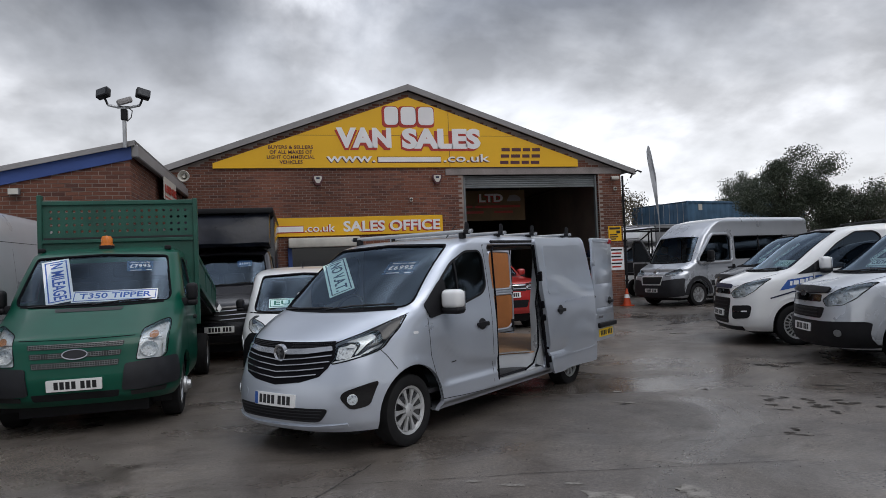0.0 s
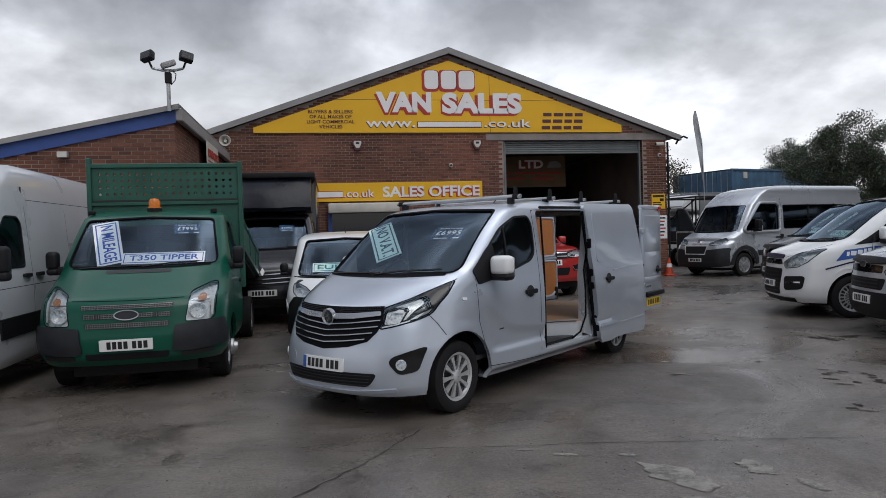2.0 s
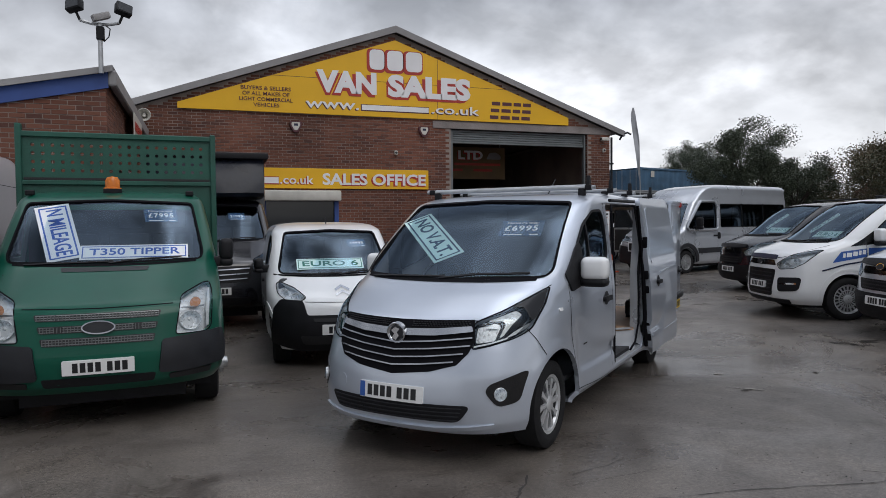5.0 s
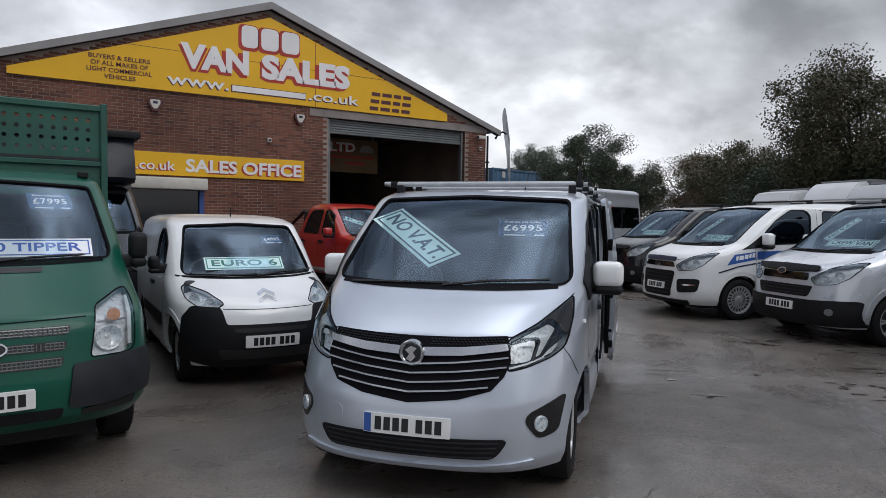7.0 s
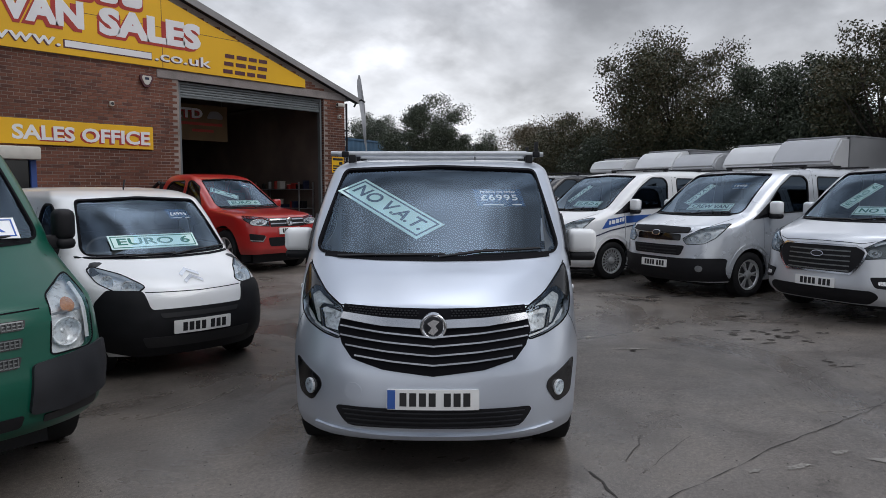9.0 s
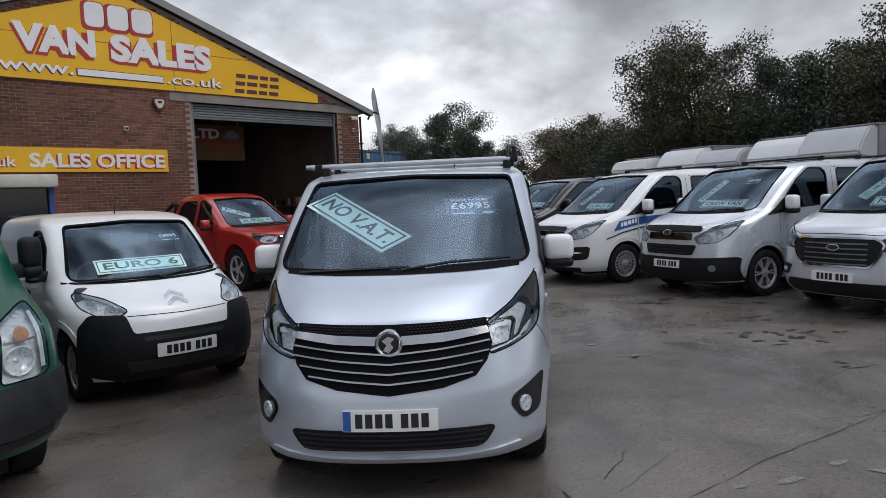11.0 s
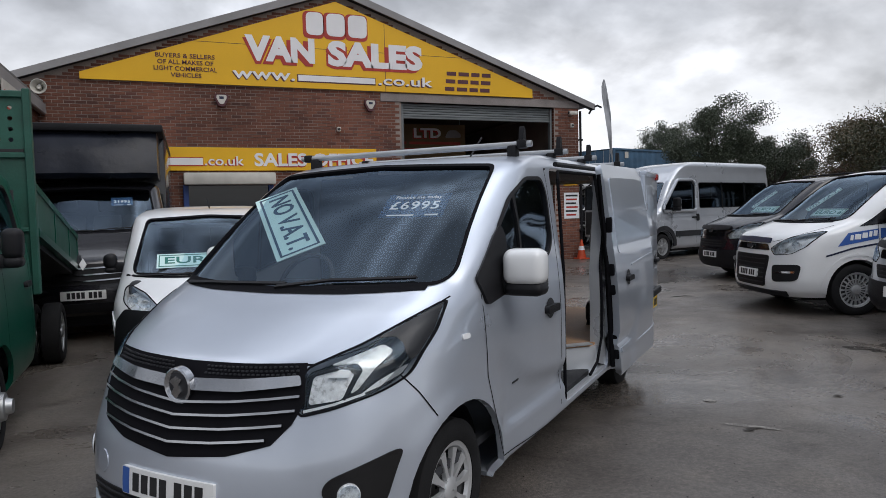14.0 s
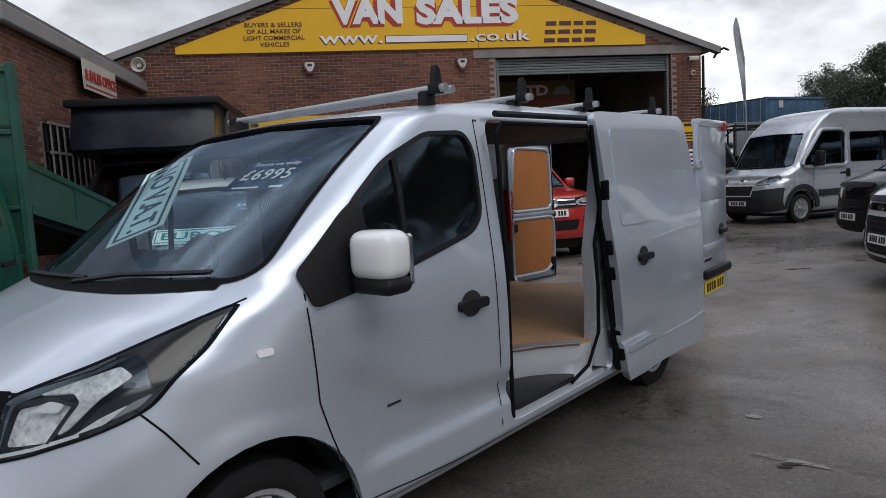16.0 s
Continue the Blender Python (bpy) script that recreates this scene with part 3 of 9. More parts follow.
def liner(parent, y, r, x0, x1):
    """The dark inside of a wheel arch: half a drum."""
    bm = bmesh.new()
    seg = 14
    rows = []
    for x in (x0, x1):
        rows.append([bm.verts.new((x, y + r * math.cos(k * math.pi / seg * 1.16 - 0.25), 0.33 + r * math.sin(k * math.pi / seg * 1.16 - 0.25))) for k in range(seg + 1)])
    for k in range(seg):
        bm.faces.new((rows[0][k], rows[0][k + 1], rows[1][k + 1], rows[1][k]))
    bm.faces.new(rows[0])
    part("arch_liner", bm, PLASTIC, parent)


def number_plate(parent, sh, z, axis="y-", x=0.0, material=PLATEW, blue=False, w=0.52, off=0.034):
    """A number plate with plain bars in place of its characters."""
    def rect(a, b, lo, hi):
        return [(a, z + lo), (b, z + lo), (b, z + hi), (a, z + hi)]
    plate = part("number_plate", sh.patch(rounded(rect(x - w / 2, x + w / 2, -0.056, 0.056), 0.008), axis, off, off + 0.002, 0.1), material, parent, "number plate with plain dark bars")
    cw = w * 0.105
    xx = x - w * 0.36
    for i in range(7):
        if i == 4:
            xx += cw * 0.55
        part("plate_bar", sh.patch(rect(xx, xx + cw * 0.72, -0.036, 0.038), axis, off + 0.002, 0.002, 0.1), INK, plate)
        xx += cw
    if blue:
        part("plate_band", sh.patch(rect(x - w / 2 + 0.004, x - w / 2 + 0.048, -0.052, 0.052), axis, off + 0.002, 0.002, 0.1), BLUE, plate)
    return plate


def mirror(parent, x, y, z, side, cap, w=0.2, h=0.3, black_low=True):
    """A door mirror: painted cap over a black foot, on a short arm. Glass on its rear face."""
    s = side
    hx = (x, x + s * w) if s > 0 else (x - w, x)
    lo = z - h * (0.28 if black_low else 0.5)
    capb = box(hx[0], hx[1], y - 0.075, y + 0.075, lo, z + h / 2, 0.05, 4)
    c = part("door_mirror", capb, cap, parent, smooth=50)
    foot = box(hx[0] + 0.004, hx[1] - 0.004, y - 0.07, y + 0.075, z - h / 2, lo + 0.02, 0.035, 3)
    part("mirror_foot", foot, PLASTIC, c, smooth=50)
    arm = box(min(x - s * 0.13, x + s * 0.05), max(x - s * 0.13, x + s * 0.05), y - 0.04, y + 0.05, z - h / 2, z - h / 2 + 0.1, 0.02, 2)
    part("mirror_arm", arm, PLASTIC, c)
    part("mirror_glass", box(hx[0] + 0.02, hx[1] - 0.02, y + 0.074, y + 0.08, z - h * 0.4, z + h * 0.42, 0.01, 1), CHROME, c)
    return c


def seats(parent, xs, y, z0=0.72, zt=1.5):
    for x, w in xs:
        bm = box(x - w / 2, x + w / 2, y - 0.25, y + 0.28, z0, z0 + 0.2, 0.05)
        s = part("seat", bm, SEAT, parent)
        b = box(x - w / 2, x + w / 2, -0.07, 0.07, 0, zt - z0 - 0.3, 0.05)
        bmesh.ops.rotate(b, cent=(x, 0, 0), matrix=Matrix.Rotation(radians(-12), 3, "X"), verts=b.verts)
        bmesh.ops.translate(b, vec=(0, y + 0.28, z0 + 0.18), verts=b.verts)
        part("backrest", b, SEAT, s)
        part("headrest", box(x - 0.13, x + 0.13, y + 0.35, y + 0.45, zt - 0.08, zt + 0.12, 0.04), SEAT, s)


def dash(parent, hw, y0, y1, z, wheel_x, wheel_y):
    bm = box(-hw, hw, y0, y1, z - 0.35, z, 0.06, 3)
    d = part("dashboard", bm, INTER, parent)
    ring = []
    c = Vector((wheel_x, wheel_y, z + 0.02))
    for k in range(25):
        a = k * math.tau / 24
        ring.append(c + 0.19 * (math.cos(a) * Vector((1, 0, 0)) + math.sin(a) * Vector((0, 0.5, 0.86))))
    s = part("steering_wheel", tube(ring, 0.016, 8), INTER, parent)
    part("steering_hub", tube([c + Vector((-0.17, 0, 0)), c + Vector((0.17, 0, 0))], 0.03, 8), INTER, s)


def wiper(parent, sh, pts, name="wiper"):
    bm = sh.patch(strip(pts, 0.009), "y-", 0.016, 0.01, 0.1)
    part(name, bm, PLASTIC, parent)


def wire(parent, sh, path, axis, w=0.007, off=0.0015, name="shut_line", material=None, step=0.1):
    """A narrow dark line on the skin: a panel gap."""
    part(name, sh.patch(strip(path, w), axis, off, 0, step), material or GRILLEB, parent)


def cards(parent_m, specs):
    """Loose price cards behind a windscreen. specs: text, centre, width, height, turn about the screen's normal, lean back, ink, board."""
    for txt, c, w, h, turn, lean, ink, board, yaw in specs:
        m = parent_m @ c if isinstance(c, Matrix) else parent_m @ Matrix.Translation(c) @ pose(0, 0, 0, -lean, 0, 0) @ pose(0, 0, 0, 0, 0, yaw) @ pose(0, 0, 0, 0, turn, 0)
        t = thing("sale_card", f"pale card lettered {txt} behind the windscreen", "card", m)
        part("panel", box(-w / 2, w / 2, -0.002, 0.002, -h / 2, h / 2), board, t)
        fr = bmesh.new()
        b = h * 0.05
        o = h * 0.09
        for x0, x1, z0, z1 in ((-w / 2 + o, w / 2 - o, h / 2 - o - b, h / 2 - o), (-w / 2 + o, w / 2 - o, -h / 2 + o, -h / 2 + o + b),
                               (-w / 2 + o, -w / 2 + o + b, -h / 2 + o, h / 2 - o), (w / 2 - o - b, w / 2 - o, -h / 2 + o, h / 2 - o)):
            box(x0, x1, -0.0045, -0.003, z0, z1, bm=fr)
        part("border", fr, ink, t)
        lo = lettering(txt, h * 0.72, ink, t, Matrix.Translation((0, -0.0035, 0)), extrude=0.001, offset=h * 0.012)
        x0, x1 = extent(lo, 0)
        for o in lo:
            o.data.transform(Matrix.Diagonal(((w * 0.84) / (x1 - x0), 1, 0.9, 1)))


def price(parent, sh, txt, x, z, size, sub=True, head=True):
    """A vinyl price on the inside of a windscreen, with plain bars for the small print."""
    p, nrm = sh.hit("y-", x, z)
    lean = math.degrees(math.atan2(abs(nrm.z), abs(nrm.y)))
    yaw = math.degrees(math.atan2(nrm.x, -nrm.y))
    m = Matrix.Translation(p - nrm * 0.022) @ pose(0, 0, 0, 0, 0, yaw) @ pose(0, 0, 0, -lean)
    st = mesh_ob("price_sticker", box(-size * 2.0, size * 2.0, 0.0012, 0.002, -size * 1.25, size * 1.25), STICKER, parent, "dark vinyl price sticker")
    st.matrix_local = m
    lettering(txt, size * 1.15, WHITEV, st, Matrix.Translation((0, 0, -0.05 * size)), spread=1.12, offset=size * 0.014, extrude=0.0004)
    bm = bmesh.new()
    box(-size * 1.5, size * 0.2, -0.0005, 0.0005, -size * 1.1, -size * 0.98, bm=bm)
    box(size * 0.9, size * 1.7, -0.0005, 0.0005, -size * 1.1, -size * 0.95, bm=bm)
    part("small_print", bm, WHITEV, st)
    if head:
        lettering("Finance me today", size * 0.42, WHITEV, st, Matrix.Translation((0, 0, size * 0.85)), extrude=0.0004)


def even_out(bm, axis, degree=4):
    """Lays a pane on one smooth bow: its depth becomes a low polynomial of its two other directions."""
    a, b, c = {"x": (1, 2, 0), "y": (0, 2, 1)}[axis[0]]
    co = np.array([v.co[:] for v in bm.verts])
    mid, span = co.mean(0), np.ptp(co, axis=0) / 2
    u, w = (co[:, a] - mid[a]) / span[a], (co[:, b] - mid[b]) / span[b]
    terms = np.stack([u ** i * w ** k for i in range(degree + 1) for k in range(degree + 1 - i)], 1)
    depth = terms @ np.linalg.lstsq(terms, co[:, c], rcond=None)[0]
    for v, d in zip(bm.verts, depth):
        v.co[c] = d


def skin_normals(ob, sh):
    """Shades a part with the smooth normals of the body that it is laid on."""
    sh.bm.normal_update()
    sh.bm.faces.ensure_lookup_table()
    out = []
    for v in ob.data.vertices:
        p, nrm, k, _ = sh.tree.find_nearest(v.co)
        f = sh.bm.faces[k]
        w = poly_3d_calc([q.co for q in f.verts], p)
        n = sum((q.normal * x for q, x in zip(f.verts, w)), Vector())
        out.append(n.normalized())
    if sum(f.area * f.normal.dot(out[f.vertices[0]]) for f in ob.data.polygons) < 0:
        ob.data.flip_normals()
    ob.data.normals_split_custom_set_from_vertices(out)


def glaze(parent, sh, poly, axis, material=GLASS, name="window", off=-0.01, seal=0.02, rim=PLASTIC):
    """A pane in an opening, with a dark seal round it."""
    pane = sh.patch(poly, axis, off, 0, 0.06)
    even_out(pane, axis)
    g = part(name, pane, material, parent, smooth=60)
    g.visible_shadow = False
    outer, inner = inset(poly, -seal * 0.35), inset(poly, seal * 0.65)
    bm = bmesh.new()
    n = len(poly)
    d = Vector({"x+": (1, 0, 0), "x-": (-1, 0, 0), "y-": (0, -1, 0), "y+": (0, 1, 0)}[axis])
    rows = []
    for lst in (outer, inner):
        row = []
        for i in range(n):
            a, b = lst[i], lst[(i + 1) % n]
            k = max(1, int((Vector(poly[i]) - Vector(poly[(i + 1) % n])).length / 0.12))
            for j in range(k):
                q = Vector(a).lerp(Vector(b), j / k)
                p, nr = sh.hit(axis, q.x, q.y)
                if nr.dot(d) < 0:
                    nr = -nr
                row.append((p, nr))
        rows.append(row)
    top = [[bm.verts.new(p + nr * 0.004) for p, nr in r] for r in rows]
    low = [bm.verts.new(p - nr * 0.03) for p, nr in rows[1]]
    m = len(low)
    for i in range(m):
        j = (i + 1) % m
        bm.faces.new((top[0][i], top[0][j], top[1][j], top[1][i]))
        bm.faces.new((top[1][i], top[1][j], low[j], low[i]))
    bmesh.ops.recalc_face_normals(bm, faces=bm.faces[:])
    part(name + "_seal", bm, rim, g)
    return g


def arches(ys, r, hw, z=0.33):
    """Cutters for the wheel arches on both sides."""
    out = []
    for y in ys:
        for s in (-1, 1):
            bm = lathe([(s * (hw + 0.3), 0.02), (s * (hw + 0.3), r), (s * (hw - 0.36), r), (s * (hw - 0.36), 0.02)], 40)
            bm.verts.ensure_lookup_table()
            for end in (0, 3):
                bm.faces.new(bm.verts[end * 40:end * 40 + 40])
            bmesh.ops.recalc_face_normals(bm, faces=bm.faces[:])
            bmesh.ops.translate(bm, vec=(0, y, z), verts=bm.verts)
            out.append(bm)
    return out

# ---- ground ----
def ground_z(x, y):
    """The yard rises slightly towards the far row."""
    return 0.012 * max(0.0, min(x, 14) - 3.0) ** 1.0


def wet_ground():
    m = bpy.data.materials.new("wet_concrete")
    m.use_nodes = True
    nt = m.node_tree
    b = nt.nodes["Principled BSDF"]
    co = nt.nodes.new("ShaderNodeTexCoord")

    def noise_(scale, detail, rough=0.55, dist=0.0):
        n = nt.nodes.new("ShaderNodeTexNoise")
        n.inputs["Scale"].default_value, n.inputs["Detail"].default_value = scale, detail
        n.inputs["Roughness"].default_value, n.inputs["Distortion"].default_value = rough, dist
        nt.links.new(co.outputs["Object"], n.inputs["Vector"])
        return n.outputs["Fac"]

    def ramp_(fac, stops):
        r = nt.nodes.new("ShaderNodeValToRGB")
        els = r.color_ramp.elements
        els[0].position, els[0].color = stops[0][0], (*stops[0][1], 1)
        els[1].position, els[1].color = stops[-1][0], (*stops[-1][1], 1)
        for p, c in stops[1:-1]:
            e = els.new(p); e.color = (*c, 1)
        nt.links.new(fac, r.inputs[0])
        return r.outputs[0]

    def mixc(a, bb, fac=1.0, mode="MULTIPLY"):
        x = nt.nodes.new("ShaderNodeMix"); x.data_type = "RGBA"; x.blend_type = mode
        x.inputs["Factor"].default_value = fac
        nt.links.new(a, x.inputs["A"]); nt.links.new(bb, x.inputs["B"])
        return x.outputs["Result"]
    big = noise_(0.22, 5, 0.6, 0.4)
    mid = noise_(1.3, 6, 0.62, 0.6)
    fine = noise_(38, 3)
    speck = noise_(150, 2, 0.6)
    stain = noise_(0.9, 8, 0.7, 1.6)
    base = ramp_(big, [(0.3, (0.080, 0.070, 0.062)), (0.5, (0.135, 0.119, 0.106)), (0.72, (0.196, 0.174, 0.155))])
    base = mixc(base, ramp_(mid, [(0.3, (0.66, 0.64, 0.63)), (0.5, (1, 1, 1)), (0.72, (1.28, 1.26, 1.22))]))
    base = mixc(base, ramp_(stain, [(0.33, (0.45, 0.42, 0.40)), (0.43, (0.90, 0.89, 0.88)), (0.6, (1, 1, 1)), (0.72, (1.15, 1.14, 1.12))]))
    base = mixc(base, ramp_(fine, [(0.32, (0.72, 0.72, 0.72)), (0.68, (1.28, 1.28, 1.28))]))
    base = mixc(base, ramp_(speck, [(0.34, (0.35, 0.35, 0.35)), (0.44, (0.95, 0.95, 0.95)), (0.58, (1, 1, 1)), (0.70, (2.0, 1.98, 1.92))]))
    nt.links.new(base, b.inputs["Base Color"])
    wet = noise_(0.42, 6, 0.62, 1.0)
    r = nt.nodes.new("ShaderNodeMapRange")
    r.inputs["From Min"].default_value, r.inputs["From Max"].default_value = 0.38, 0.60
    r.inputs["To Min"].default_value, r.inputs["To Max"].default_value = 0.18, 0.52
    nt.links.new(wet, r.inputs["Value"])
    nt.links.new(r.outputs[0], b.inputs["Roughness"])
    bp = nt.nodes.new("ShaderNodeBump")
    bp.inputs["Strength"].default_value, bp.inputs["Distance"].default_value = 0.28, 0.005
    nt.links.new(fine, bp.inputs["Height"])
    bp2 = nt.nodes.new("ShaderNodeBump")
    bp2.inputs["Strength"].default_value, bp2.inputs["Distance"].default_value = 0.5, 0.02
    nt.links.new(mid, bp2.inputs["Height"])
    nt.links.new(bp2.outputs[0], bp.inputs["Normal"])
    nt.links.new(bp.outputs[0], b.inputs["Normal"])
    return m


GROUND = wet_ground()
bm = bmesh.new()
gx = [-900, -200, -60, -25] + [x * 1.0 for x in range(-14, 31)] + [40, 80, 200, 900]
gy = [-900, -200, -60, -25] + [y * 1.0 for y in range(-14, 46)] + [60, 120, 300, 900]
gv = [[bm.verts.new((x, y, ground_z(x, y))) for x in gx] for y in gy]
for j in range(len(gy) - 1):
    for i in range(len(gx) - 1):
        bm.faces.new((gv[j][i], gv[j][i + 1], gv[j + 1][i + 1], gv[j + 1][i]))
ground = mesh_ob("ground", bm, GROUND, None, smooth=60)
tagged(ground, "damp grey concrete yard with stains and patches", "ground", kind="structure")

# ---- brick ----
def brick_mat():
    m = bpy.data.materials.new("red_brick")
    m.use_nodes = True
    nt = m.node_tree
    b = nt.nodes["Principled BSDF"]
    b.inputs["Roughness"].default_value = 0.9
    g = nt.nodes.new("ShaderNodeNewGeometry")
    oi = nt.nodes.new("ShaderNodeObjectInfo")
    ad = nt.nodes.new("ShaderNodeMath"); ad.operation = "ADD"
    nt.links.new(g.outputs["Random Per Island"], ad.inputs[0])
    nt.links.new(oi.outputs["Random"], ad.inputs[1])
    fr = nt.nodes.new("ShaderNodeMath"); fr.operation = "FRACT"
    nt.links.new(ad.outputs[0], fr.inputs[0])
    r = nt.nodes.new("ShaderNodeValToRGB")
    els = r.color_ramp.elements
    els[0].position, els[0].color = 0.0, (0.125, 0.048, 0.032, 1)
    els[1].position, els[1].color = 1.0, (0.20, 0.082, 0.053, 1)
    for p, c in ((0.12, (0.10, 0.042, 0.032)), (0.22, (0.15, 0.057, 0.036)), (0.6, (0.17, 0.065, 0.041)), (0.85, (0.185, 0.073, 0.046))):
        e = els.new(p); e.color = (*c, 1)
    nt.links.new(fr.outputs[0], r.inputs[0])
    co = nt.nodes.new("ShaderNodeTexCoord")
    n = nt.nodes.new("ShaderNodeTexNoise")
    n.inputs["Scale"].default_value, n.inputs["Detail"].default_value = 0.5, 6
    nt.links.new(co.outputs["Object"], n.inputs["Vector"])
    r2 = nt.nodes.new("ShaderNodeMapRange")
    r2.inputs["From Min"].default_value, r2.inputs["From Max"].default_value = 0.32, 0.66
    r2.inputs["To Min"].default_value, r2.inputs["To Max"].default_value = 0.6, 1.2
    nt.links.new(n.outputs["Fac"], r2.inputs["Value"])
    n3 = nt.nodes.new("ShaderNodeTexNoise")
    n3.inputs["Scale"].default_value, n3.inputs["Detail"].default_value = 45, 4
    nt.links.new(co.outputs["Object"], n3.inputs["Vector"])
    v = nt.nodes.new("ShaderNodeVectorMath"); v.operation = "SCALE"
    nt.links.new(r.outputs[0], v.inputs[0]); nt.links.new(r2.outputs[0], v.inputs["Scale"])
    nt.links.new(v.outputs[0], b.inputs["Base Color"])
    bp = nt.nodes.new("ShaderNodeBump")
    bp.inputs["Strength"].default_value, bp.inputs["Distance"].default_value = 0.4, 0.004
    nt.links.new(n3.outputs["Fac"], bp.inputs["Height"])
    nt.links.new(bp.outputs[0], b.inputs["Normal"])
    return m


BRICK = brick_mat()
BL, BH, JT = 0.215, 0.065, 0.010


def brick_sheet(name, parent, u0, u1, z0, z1, place, keep, label, flip=1, single=None):
    """Stretcher-bond bricks standing 7 mm proud of the mortar. place(u, z, d): the world point d out of the wall; keep(u, z): where bricks are."""
    rng = random.Random(len(name) * 7)
    verts, faces = [], []
    one, count = None, 0
    row = 0
    z = z0
    while z + BH <= z1 + 0.02:
        u = u0 - (BL + JT) * (0.5 if row % 2 else 0)
        while u < u1:
            a, b = max(u, u0), min(u + BL, u1)
            if b - a > 0.03 and keep((a + b) / 2, z + BH / 2) and keep(a + 0.01, z) and keep(b - 0.01, z + BH):
                d = 0.007 + rng.uniform(-0.0025, 0.003)
                if single and count < 300 and b - a > BL - 0.001 and single(u, z):
                    if one is None:
                        one = bpy.data.meshes.new("brick")
                        e = 0.003
                        vv = [(0, 0.002, 0), (BL, 0.002, 0), (BL, 0.002, BH), (0, 0.002, BH), (e, -0.008, e), (BL - e, -0.008, e), (BL - e, -0.008, BH - e), (e, -0.008, BH - e)]
                        one.from_pydata(vv, [], [(4, 5, 6, 7), (0, 1, 5, 4), (1, 2, 6, 5), (2, 3, 7, 6), (3, 0, 4, 7)])
                        one.materials.append(BRICK)
                    bo = new("brick", one)
                    bo.parent = parent
                    bo.location = place(a, z, d - 0.008)
                    count += 1
                    u += BL + JT
                    continue
                k = len(verts)
                for uu, zz in ((a, z), (b, z), (b, z + BH), (a, z + BH)):
                    verts.append(place(uu, zz, -0.002))
                e = 0.003
                for uu, zz in ((a + e, z + e), (b - e, z + e), (b - e, z + BH - e), (a + e, z + BH - e)):
                    verts.append(place(uu, zz, d))
                q = [(k + 4, k + 5, k + 6, k + 7), (k, k + 1, k + 5, k + 4), (k + 1, k + 2, k + 6, k + 5), (k + 2, k + 3, k + 7, k + 6), (k + 3, k, k + 4, k + 7)]
                faces += q if flip > 0 else [f[::-1] for f in q]
            u += BL + JT
        z += BH + JT
        row += 1
    me = bpy.data.meshes.new(name)
    me.from_pydata(verts, [], faces)
    me.materials.append(BRICK)
    ob = new(name, me)
    ob.parent = parent
    tagged(ob, label, kind="stuff")
    return ob


# ---- workshop ----
WY = 20.49          # front wall plane
APX, APZ = 5.3, 7.18
EAVE_L, EAVE_R, EAVE_Z = -2.2, 12.75, 4.55
OPL, OPR, OPZ = 6.95, 11.5, 4.42
WR = 12.3
WL = -1.75


def roof_z(x):
    k = (APZ - EAVE_Z) / (EAVE_R - APX)
    return APZ - k * abs(x - APX)


def wall_piece(name, poly, y0, y1, label="brick wall", material=None):
    ob = mesh_ob(name, prism(poly, "y", y0, y1), material or MORTAR)
    return tagged(ob, label, "wall", kind="structure")


front = wall_piece("wall_front", [(WL, -0.2), (OPL, -0.2), (OPL, OPZ), (OPR, OPZ), (OPR, -0.2), (WR, -0.2), (WR, roof_z(WR) - 0.16), (APX, APZ - 0.16), (WL, roof_z(WL) - 0.16)], WY, WY + 0.3, "red brick gable wall of the workshop with a wide doorway")
brick_sheet("brickwork", front, WL, WR, 0.0, 7.0, lambda u, z, d: (u, WY - d, z),
            lambda u, z: z < roof_z(u) - 0.25 and not (OPL - 0.02 < u < OPR + 0.02 and z < 4.65) and not (z > 4.7 and 0 < u < 10.3 and z < roof_z(u) - 0.6), "courses of weathered red brick")
brick_sheet("reveal_brickwork", front, WY + 0.01, WY + 0.3, 0.0, 4.4, lambda u, z, d: (OPR - d, u, z), lambda u, z: True, "brick door reveal", -1)
wall_piece("wall_east", [(WR - 0.3, -0.2), (WR, -0.2), (WR, 4.5), (WR - 0.3, 4.5)], WY + 0.3, WY + 24, "plain side wall")
wall_piece("wall_west", [(WL, -0.2), (WL + 0.3, -0.2), (WL + 0.3, 4.5), (WL, 4.5)], WY + 0.3, WY + 24, "plain side wall")
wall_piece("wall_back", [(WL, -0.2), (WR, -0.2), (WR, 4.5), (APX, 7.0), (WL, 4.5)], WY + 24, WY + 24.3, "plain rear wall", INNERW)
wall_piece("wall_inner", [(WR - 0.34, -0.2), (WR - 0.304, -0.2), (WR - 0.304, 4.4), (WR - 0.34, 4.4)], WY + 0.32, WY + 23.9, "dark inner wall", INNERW)
